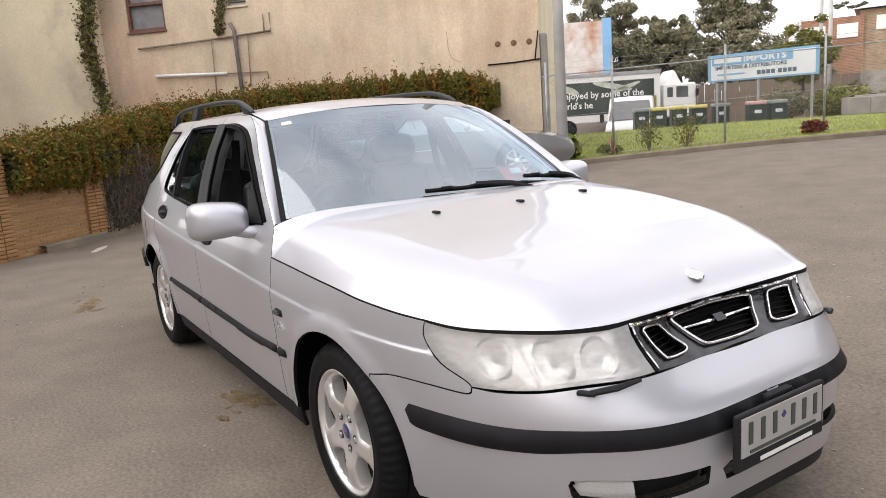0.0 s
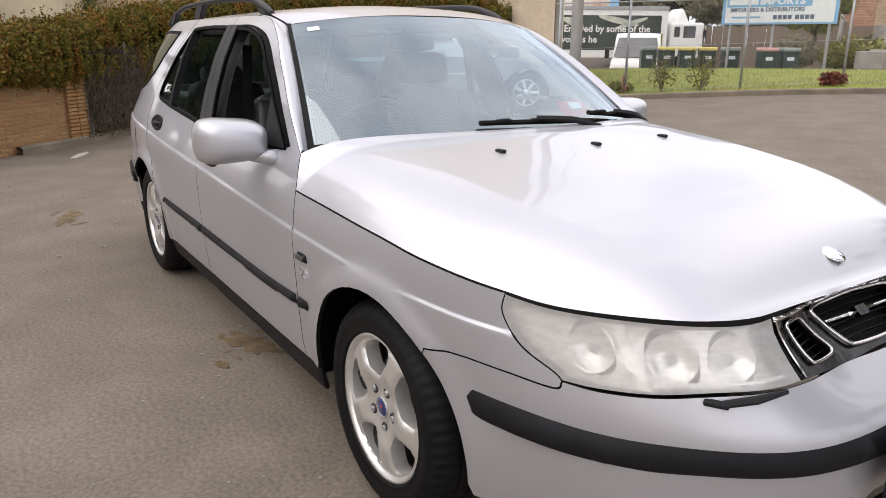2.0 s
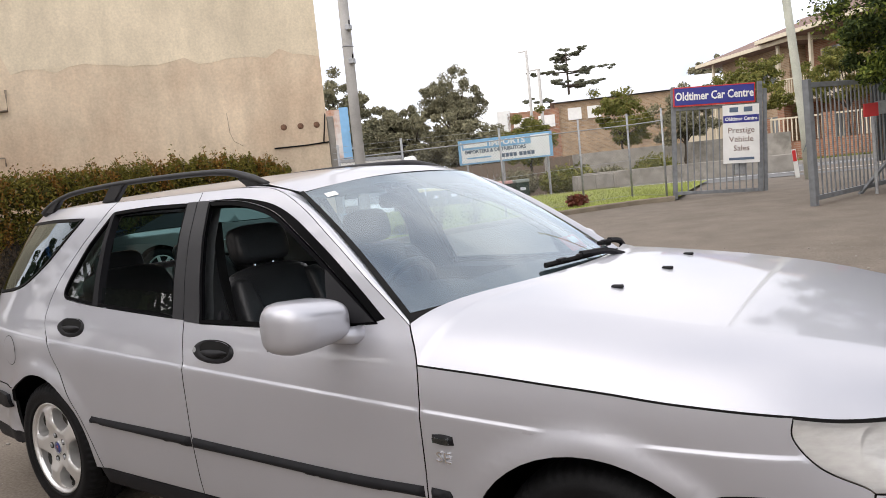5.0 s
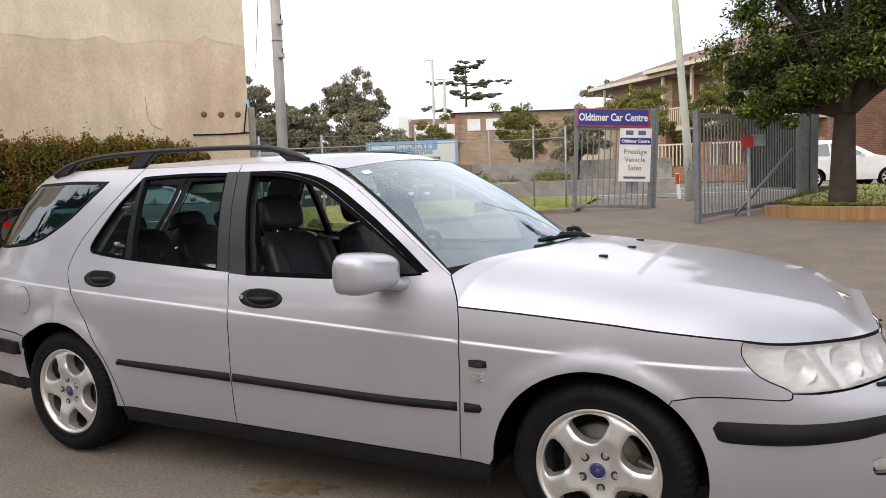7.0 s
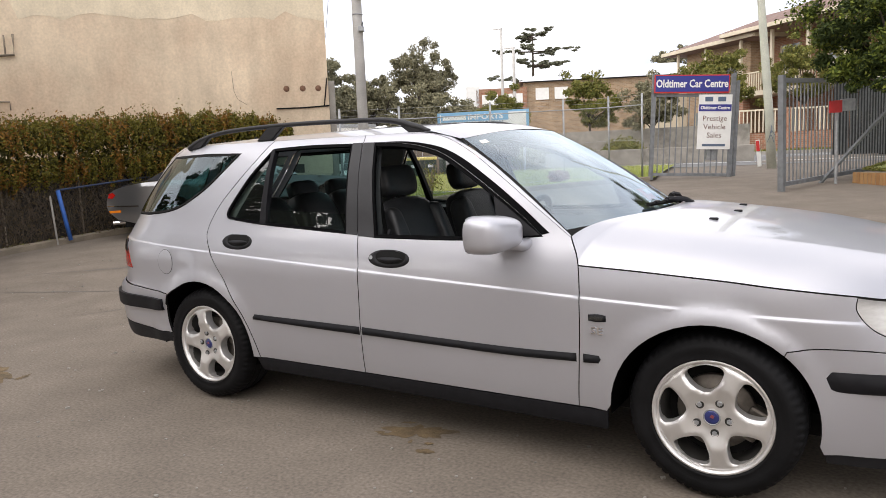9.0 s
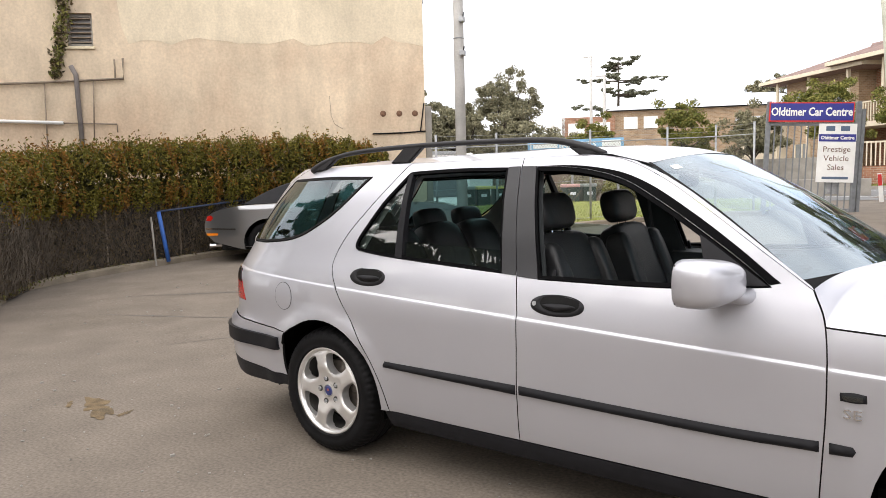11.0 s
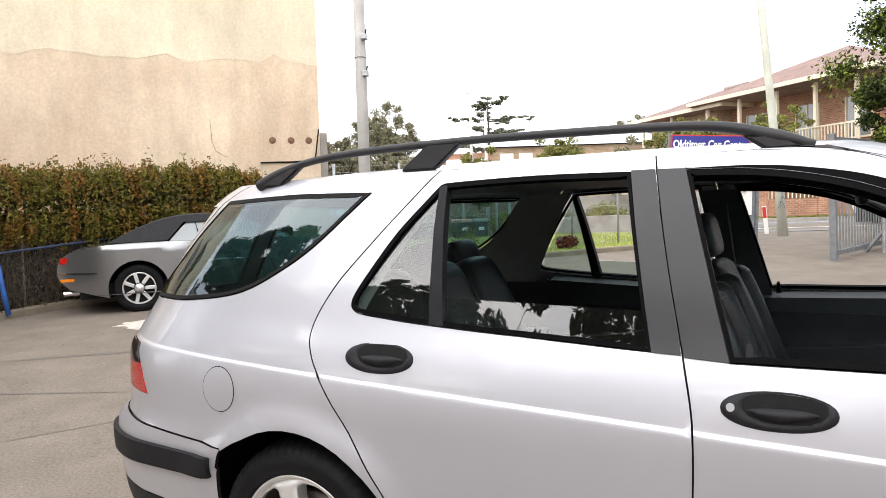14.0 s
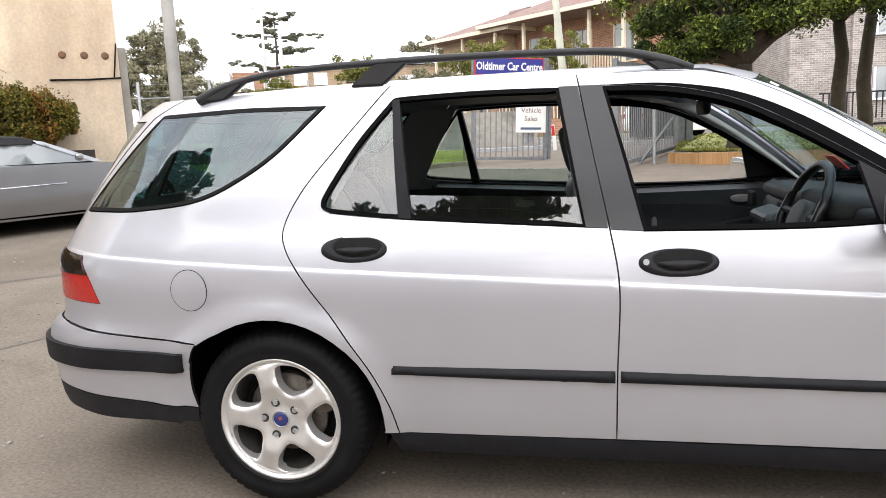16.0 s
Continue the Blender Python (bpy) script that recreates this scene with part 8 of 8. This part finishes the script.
part("print_green", box((0.9, 0.01, 0.55), (1.75, -0.014, 1.05), 0.0), SHRUB_LEAF, truck, "yellow-green printed corner")
PRINTPALE = material("print_pale_green", (0.50, 0.52, 0.44), 0.5, 0, 0.3, 2, second=(0.20, 0.22, 0.16), spread=0.1)
for cx_, cz_, rx_, rz_, tn in ((0.15, 1.88, 0.95, 0.13, 12), (0.75, 1.78, 0.75, 0.10, -18), (-1.9, 1.80, 0.5, 0.16, 20)):
    own = lathe([(0.0005, -0.003), (1.0, -0.003), (1.0, 0.003)], 28)
    bmesh.ops.transform(own, matrix=pose(cx_, -0.016, cz_, 0, tn, 0) @ Matrix.Diagonal((rx_, 1, rz_, 1)), verts=own.verts)
    part("print_sweep", own, PRINTPALE, truck, "pale sweep in the printed picture")
text("print_letters", "Enjoyed by some of the", 0.42, WHITE, pose(-0.35, -0.02, 1.52, 90, 0, 0), truck, 0.003, squeeze=0.98, bold=0.008)
text("print_letters", "world's he", 0.42, WHITE, pose(-1.65, -0.02, 1.06, 90, 0, 0), truck, 0.003, squeeze=0.98, bold=0.008)
part("truck_roof_edge", box((5.44, 0.04, 0.16), (-0.3, -0.015, 2.42), 0.01), STEEL, truck)
cab = part("cab", box((1.55, 2.1, 1.55), (3.35, 1.15, 1.05), 0.10), WHITE, truck, "white truck cab")
part("wind_deflector", box((0.8, 1.7, 0.7), (3.15, 1.15, 2.1), 0.12, taper=(0.25, 0.8)), WHITE, truck, "white roof wind deflector")
part("cab_window", box((0.55, 0.02, 0.5), (3.45, 0.095, 1.42), 0.02), SHADEGLASS, cab, "dark side window")
part("cab_window", box((0.26, 0.02, 0.45), (2.88, 0.095, 1.42), 0.02), SHADEGLASS, cab, "dark side window")
part("cab_mirror", box((0.10, 0.20, 0.34), (4.12, 0.0, 1.35), 0.03), BLACK, cab, "black mirror")
for x in (-2.0, 3.2):
    own = lathe([(0.0005, 0.0), (0.42, 0.0), (0.45, 0.04), (0.45, 0.25)], 24)
    wv = part("truck_wheel", own, TYRE, truck, "black wheel", True)
    wv.matrix_basis = pose(x, -0.02, 0.0, 0, 0, 0)

# wheelie bins
BIN_GREEN = material("dark_green_plastic", (0.015, 0.035, 0.025), 0.5, 0, 0.15, 8)
LID = {c: material(c + "_lid", v, 0.5, 0, 0.1, 8) for c, v in (("yellow", (0.78, 0.66, 0.20)), ("red", (0.60, 0.36, 0.34)), ("green", (0.30, 0.34, 0.32)))}

LID_WORDS = {"yellow": "pale yellow", "red": "faded pink", "green": "grey-green"}


def bin_(x, y, lid, turn, proto={}):
    t = thing("wheelie_bin", f"dark green wheelie bin with a {LID_WORDS[lid]} lid", "bin", "bins by the fence", pose(x, y, 0.22, 0, 0, turn))
    part("bin_body", box((0.47, 0.52, 0.88), (0, 0, 0.50), 0.03, taper=None), BIN_GREEN, t)
    part("bin_lid", box((0.50, 0.58, 0.11), (0, 0, 0.985), 0.03), LID[lid], t)
    part("bin_handle", tube([(-0.22, 0.31, 0.93), (0.22, 0.31, 0.93)], 0.02, 6), BIN_GREEN, t)
    for s in (-0.25, 0.25):
        part("bin_wheel", lathe([(0.0005, -0.03), (0.10, -0.03), (0.10, 0.03), (0.0005, 0.03)], 14), RUBBER, t).matrix_basis = pose(s, 0.30, 0.10, 0, 0, 90)
    part("bin_label", box((0.20, 0.006, 0.10), (0, -0.262, 0.72), 0.0), SIGN_WHITE, t, "pale label")


for x, y, lid in ((-8.85, 18.7, "red"), (-8.48, 19.2, "green"), (-11.7, 17.6, "yellow"), (-11.3, 18.1, "yellow"), (-10.9, 18.6, "yellow"), (-12.05, 17.15, "green"), (-10.4, 19.1, "green")):
    bin_(x, y, lid, 50)
for k in range(3):
    tagged(part("concrete_block", box((0.62, 0.6, 0.5), (-6.6 + 0.62 * k * 0.75, 20.2 + 0.62 * k * 0.66, 0.93), 0.02, (0, 0, 42)), CONCRETE, None), "pale concrete block standing by the fence", "block", "concrete blocks")

# timber paling fence and retaining wall at the next yard
pal = thing("paling_fence", "old grey-brown timber paling fence", "fence")
PALING = material("old_paling", (0.16, 0.125, 0.095), 0.9, 0, 0.25, 5, 0.3, 40)
pm = brick_mesh("paling", (0.15, 0.02, 2.2), PALING)
for k in range(90):
    q = new("paling", pm)
    q.parent = pal
    q.matrix_basis = pose(-20.0 + 0.155 * k * 0.87, 27.0 + 0.155 * k * 0.49, 1.05 + 0.02 * math.sin(k * 2.1), 0, 0.6 * math.sin(k * 3.7), 29.4)
rw_ = tagged(part("retaining_wall", box((6.5, 0.25, 0.6), (-3.6, 21.2, 0.93), 0.02, (0, 0, 12)), CONCRETE, None), "low grey stone retaining wall", "wall", kind="structure")

# ---- street and buildings beyond ----
sd = np.array([math.cos(radians(14)), math.sin(radians(14))])
sn = np.array([-sd[1], sd[0]])


def street_strip(name, n0, n1, z, mat, label, cat):
    o = np.array([1.0, 20.0])

    def level(a, n):
        y = (o + sd * a + sn * -1.0)[1]
        near = float(rise(y)) + 0.012
        return near + (0.80 - near) * (n + 1.0) / 8.5

    p = [(*(o + sd * a + sn * b), z0 if z0 > 0.5 else level(a, b) + z0) for a, b, z0 in ((-4.5, n0, z[0]), (18, n0, z[0]), (45, n0, z[0]), (45, n1, z[1]), (18, n1, z[1]), (-9.5, n1, z[1]))]
    return tagged(make(name, p, [(0, 1, 4, 5), (1, 2, 3, 4)], mat, smooth=False), label, cat, kind="structure")


street_strip("road", -1.0, 7.5, (0.0, 0.0), ROADWAY, "grey asphalt street", "road")
street_strip("verge", 7.5, 9.3, (0.90, 0.93), LAWN, "grass verge across the street", "verge")
street_strip("pavement", 9.3, 11.0, (0.93, 0.95), CONCRETE, "concrete footpath across the street", "pavement")
street_strip("road_line", 1.1, 1.25, (0.006, 0.006), WHITE, "white painted street line", "road line")
street_strip("road_line", 5.6, 5.7, (0.006, 0.006), WHITE, "white painted street line", "road line")
kp = np.array([1.0, 20.0]) + sn * 7.4
kp = kp + sd * 18
own = box((54, 0.2, 0.16), (*kp, 0.84), 0.01, (0, 0, 14))
tagged(part("street_kerb", own, CONCRETE, None), "concrete street kerb", "kerb", kind="structure")
n = 14000
a, b = rng.uniform(-9, 22, n), rng.uniform(7.5, 9.3, n)
q = np.array([1.0, 20.0]) + sd * a[:, None] + sn * b[:, None]
tagged(leaves("verge_grass", np.c_[q, np.full(n, 0.94)], rng.uniform(0.03, 0.08, n), [SHRUB_LEAF], 77), "green grass on the street verge", "grass", kind="stuff")

TILE_ROOF = material("terracotta_roof", (0.20, 0.13, 0.11), 0.85, 0, 0.2, 2.0, 0.4, 14, second=(0.25, 0.18, 0.155), spread=0.05, grain=0.2)
CREAMPAINT = material("cream_paint", (0.62, 0.55, 0.42), 0.7, 0, 0.06, 4)
TINROOF = material("pale_metal_roof", (0.55, 0.58, 0.62), 0.45, 0.3, 0.08, 2)


def brickwork(name, low, high, joint):
    """Stretcher-bond brickwork for far walls, at real brick size."""
    m = material(name, low, 0.9, 0, 0.2, 3, 0.2, 40)
    n, l = m.node_tree.nodes, m.node_tree.links
    co, sp, ad, cb, br, nz, mu = (n.new("ShaderNode" + k) for k in ("TexCoord", "SeparateXYZ", "Math", "CombineXYZ", "TexBrick", "TexNoise", "Mix"))
    l.new(co.outputs["Object"], sp.inputs[0])
    l.new(sp.outputs[0], ad.inputs[0])
    l.new(sp.outputs[1], ad.inputs[1])
    l.new(ad.outputs[0], cb.inputs[0])
    l.new(sp.outputs[2], cb.inputs[1])
    l.new(cb.outputs[0], br.inputs["Vector"])
    br.inputs["Scale"].default_value = 1.0
    br.inputs["Brick Width"].default_value, br.inputs["Row Height"].default_value, br.inputs["Mortar Size"].default_value = 0.24, 0.086, 0.010
    br.inputs["Color1"].default_value, br.inputs["Color2"].default_value, br.inputs["Mortar"].default_value = (*low, 1), (*high, 1), (*joint, 1)
    nz.inputs["Scale"].default_value, nz.inputs["Detail"].default_value = 1.3, 6.0
    l.new(co.outputs["Object"], nz.inputs["Vector"])
    mu.data_type, mu.blend_type = "RGBA", "OVERLAY"
    mu.inputs["Factor"].default_value = 0.5
    l.new(br.outputs["Color"], mu.inputs[6])
    l.new(nz.outputs["Fac"], mu.inputs[7])
    l.new(mu.outputs[2], n["Principled BSDF"].inputs["Base Color"])
    return m


REDBRICK = brickwork("red_brown_brickwork", (0.24, 0.105, 0.062), (0.36, 0.17, 0.10), (0.34, 0.27, 0.20))
TANWALL = brickwork("tan_brickwork", (0.28, 0.19, 0.115), (0.40, 0.28, 0.175), (0.40, 0.33, 0.25))
DARKBRICK = brickwork("grey_brown_brickwork", (0.19, 0.165, 0.155), (0.31, 0.275, 0.26), (0.42, 0.39, 0.36))


def block(owner, name, size, at, mat, label="", bevel=0.0):
    return part(name, box(size, at, bevel), mat, owner, label)


def hip_roof(owner, x0, x1, y0, y1, z, h, over, mat):
    a = [(x0 - over, y0 - over, z), (x1 + over, y0 - over, z), (x1 + over, y1 + over, z), (x0 - over, y1 + over, z)]
    m = (y1 - y0) / 2 + over
    ridge = [(x0 - over + m, (y0 + y1) / 2, z + h), (x1 + over - m, (y0 + y1) / 2, z + h)]
    p = a + ridge + [(x, y, q - 0.16) for x, y, q in a]
    make("roof", p, [(0, 1, 5, 4), (2, 3, 4, 5), (1, 2, 5), (3, 0, 4), (9, 8, 7, 6)], mat, owner, "terracotta tiled hip roof", smooth=False)
    for (ax_, ay_), (bx_, by_) in (((x0 - over, y0 - over), (x1 + over, y0 - over)), ((x0 - over, y1 + over), (x0 - over, y0 - over)), ((x1 + over, y0 - over), (x1 + over, y1 + over))):
        part("gutter", box((math.hypot(bx_ - ax_, by_ - ay_), 0.14, 0.20), ((ax_ + bx_) / 2, (ay_ + by_) / 2, z - 0.06), 0.01, (0, 0, math.degrees(math.atan2(by_ - ay_, bx_ - ax_)))), CREAMPAINT, owner, "cream gutter")


def house_windows(owner, xs_, y, z, w, h, mat_frame):
    for x in xs_:
        win = block(owner, "window", (w, 0.06, h), (x, y - 0.02, z), PALEGLASS, "reflecting window")
        for dx in (-w / 2, 0, w / 2):
            block(win, "window_frame", (0.07, 0.1, h), (x + dx, y - 0.05, z), mat_frame)
        block(win, "window_sill", (w + 0.2, 0.16, 0.08), (x, y - 0.08, z - h / 2), mat_frame)


ho = thing("brick_house", "two-storey brick house with a terracotta hip roof and balconies", "house", place=pose(-9.0, 43.5, 0.9, 0, 0, -40.8))
block(ho, "wall", (5.6, 8.0, 6.1), (3.7, 5.2, 3.05), TANWALL, "tan brick wing")
block(ho, "wall", (9.3, 7.4, 6.2), (11.2, 5.9, 3.1), REDBRICK, "red-brown brick wall")
hip_roof(ho, 0.9, 7.2, 0.9, 9.2, 6.05, 1.9, 0.9, TILE_ROOF)
hip_roof(ho, 6.9, 16.2, 0.5, 9.8, 6.25, 2.3, 0.9, TILE_ROOF)
house_windows(ho, (2.4, 5.0), 1.2, 4.6, 1.2, 1.2, CREAMPAINT)
house_windows(ho, (2.4, 5.0), 1.2, 1.7, 1.2, 1.2, CREAMPAINT)
house_windows(ho, (8.4, 11.6, 14.4), 2.2, 4.5, 1.3, 1.9, CREAMPAINT)
house_windows(ho, (9.0, 13.8), 2.2, 1.5, 1.3, 1.3, CREAMPAINT)
balcony = block(ho, "balcony", (9.3, 2.0, 0.25), (11.2, 1.18, 2.95), CREAMPAINT, "cream balcony slab")
for k in range(54):
    block(balcony, "baluster", (0.05, 0.04, 0.95), (6.7 + 0.17 * k, 0.25, 3.55), CREAMPAINT)
block(balcony, "handrail", (9.3, 0.08, 0.07), (11.2, 0.25, 4.05), CREAMPAINT)
for x in (6.7, 9.0, 11.4, 13.6, 15.7):
    block(ho, "veranda_post", (0.15, 0.15, 3.1), (x, 0.38, 4.62), CREAMPAINT, "cream veranda post")
for x in (6.8, 11.2, 15.6):
    block(ho, "brick_pier", (0.5, 0.5, 2.8), (x, 0.5, 1.4), REDBRICK, "brick pier", 0.02)
for x in (1.2, 3.8):
    block(ho, "veranda_post", (0.12, 0.12, 6.0), (x, 0.35, 3.0), CREAMPAINT, "cream veranda post")
# brick front wall with a pale steel balustrade
fw = thing("front_garden_wall", "low brick front wall with a white steel balustrade", "wall", place=pose(-2.9, 30.75, 0.93, 0, 0, 14))
block(fw, "wall_base", (7.2, 0.3, 0.75), (3.5, 0, 0.37), REDBRICK, "red-brown brick base")
for k in range(44):
    block(fw, "picket", (0.05, 0.03, 0.95), (0.1 + 0.16 * k, 0, 1.25), CREAMPAINT)
block(fw, "top_rail", (7.2, 0.06, 0.07), (3.5, 0, 1.74), CREAMPAINT)
for x in (0.0, 2.4, 4.8, 7.1):
    block(fw, "pier", (0.45, 0.45, 1.8), (x, 0, 0.9), REDBRICK, "brick pier", 0.02)
# dark brick flats at the right
fl_ = thing("brick_flats", "grey-brown brick flats behind the roadside trees", "house", place=pose(13.0, 30.0, 0.9, 0, 0, 6))
block(fl_, "wall", (10.0, 8.0, 6.0), (4.0, 4.0, 3.0), DARKBRICK, "grey-brown brick wall")
block(fl_, "wall", (2.4, 8.0, 6.0), (-2.2, 4.2, 3.0), DARKBRICK, "grey-brown brick wall")
house_windows(fl_, (0.4, 3.4, 6.5), 0.0, 4.2, 1.0, 1.3, SIGN_WHITE)
house_windows(fl_, (0.4, 3.4, 6.5), 0.0, 1.6, 1.0, 1.3, SIGN_WHITE)
for k in range(40):
    block(fl_, "railing_bar", (0.04, 0.04, 1.0), (-3.0 + 0.22 * k, -2.2, 0.7), BLACK)
block(fl_, "railing_top", (8.9, 0.06, 0.06), (1.3, -2.2, 1.2), BLACK)
hip_roof(fl_, -3.4, 9.0, 0, 8, 6.1, 2.2, 0.5, TILE_ROOF)
# warehouse with pale roof
wh = thing("brick_warehouse", "low brown brick warehouse with a pale metal roof", "warehouse", place=pose(-21.2, 41.2, 0.9, 0, 0, 26))
block(wh, "wall", (3.5, 8.0, 4.8), (1.8, 4.0, 2.4), REDBRICK, "red brick end with white panels")
block(wh, "white_edge", (0.9, 8.2, 5.0), (-0.2, 4.1, 2.5), WHITE, "white painted end wall")
block(wh, "wall", (13.0, 8.0, 5.1), (9.8, 4.2, 2.55), TANWALL, "tan brown brick wall")
for x in (1.0, 2.7):
    block(wh, "white_panel", (1.1, 0.08, 0.8), (x, -0.02, 4.0), WHITE, "white window panel")
for x in (4.6, 5.9):
    block(wh, "white_panel", (0.9, 0.08, 0.8), (x, 0.16, 4.3), WHITE, "white window panel")
p = [(3.0, -0.2, 5.15), (17.0, -0.2, 5.15), (17.0, 9, 5.15), (3.0, 9, 5.15), (5.5, 4.4, 6.4), (14.5, 4.4, 6.4)]
make("roof", p, [(0, 1, 5, 4), (2, 3, 4, 5), (1, 2, 5), (3, 0, 4)], TINROOF, wh, "pale metal roof", smooth=False)
wh2 = thing("pale_shed", "low pale building beside the warehouse", "shed", place=pose(-9.0, 45.5, 0.9, 0, 0, 20))
block(wh2, "wall", (7.0, 6.0, 4.0), (2.0, 3, 2.0), CREAMPAINT, "cream wall")
block(wh2, "roof", (7.6, 6.8, 0.25), (2.0, 3, 4.15), TINROOF, "pale flat roof")
# rusty shed with blue edge behind the truck
rs = thing("rusty_shed", "rust-streaked white shed wall with blue trim", "shed", place=pose(-26.4, 27.3, 0.6, 0, 0, 48))
STREAK = material("rust_streaked_white", (0.62, 0.58, 0.55), 0.8, 0, 0.1, 2, second=(0.42, 0.2, 0.11), spread=0.14)
block(rs, "wall", (3.6, 4.0, 5.6), (0.2, 2, 2.8), STREAK, "white sheet wall with rust streaks")
block(rs, "blue_trim", (0.5, 4.1, 5.7), (2.2, 2.0, 2.85), SIGN_BLUE, "faded blue trim")
# cream garage wall and low white fences beyond the lawn
gw = tagged(part("garden_wall", box((9.0, 0.2, 1.3), (-6.2, 29.2, 1.45), 0.01, (0, 0, 13)), CONCRETE, None), "grey rendered garden wall across the street", "wall", kind="structure")
# street lamp posts
for x, y, hgt in ((-15.0, 33.0, 7.2), (-12.6, 29.5, 5.6)):
    t = thing("street_pole", "slim pale street lamp pole", "pole", "street poles", at_ground(x, y))
    part("pole_shaft", tube([(0, 0, 0), (0, 0, hgt)], [0.10, 0.07], 10), POLE_WOOD, t, "", True)
    part("lamp_arm", box((0.55, 0.08, 0.06), (-0.2, 0, hgt), 0.01), POLE_WOOD, t)

# bricks, one by one
ux, uy = (bx - ax) / math.hypot(bx - ax, by - ay), (by - ay) / math.hypot(bx - ax, by - ay)
brick_run(bwall, ax + 0.75 * ux, ay + 0.75 * uy, bx, by, 0.0, 1.28, 260, high=0.040, gap=0.008)
for a0 in (0.62, 2.20):
    brick_run(bwall, ax + a0 * ux + 0.05 * uy, ay + a0 * uy - 0.05 * ux, ax + (a0 + 0.33) * ux + 0.05 * uy, ay + (a0 + 0.33) * uy - 0.05 * ux, 0.0, 1.28, 60, length=0.16, high=0.040, gap=0.008, soldier=True)
for (x0, y0), (x1, y1) in zip(PL, PL[1:]):
    brick_run(planter, x0, y0, x1, y1, 0.44, 0.68, 90, length=0.082, high=0.235, gap=0.011, soldier=True)
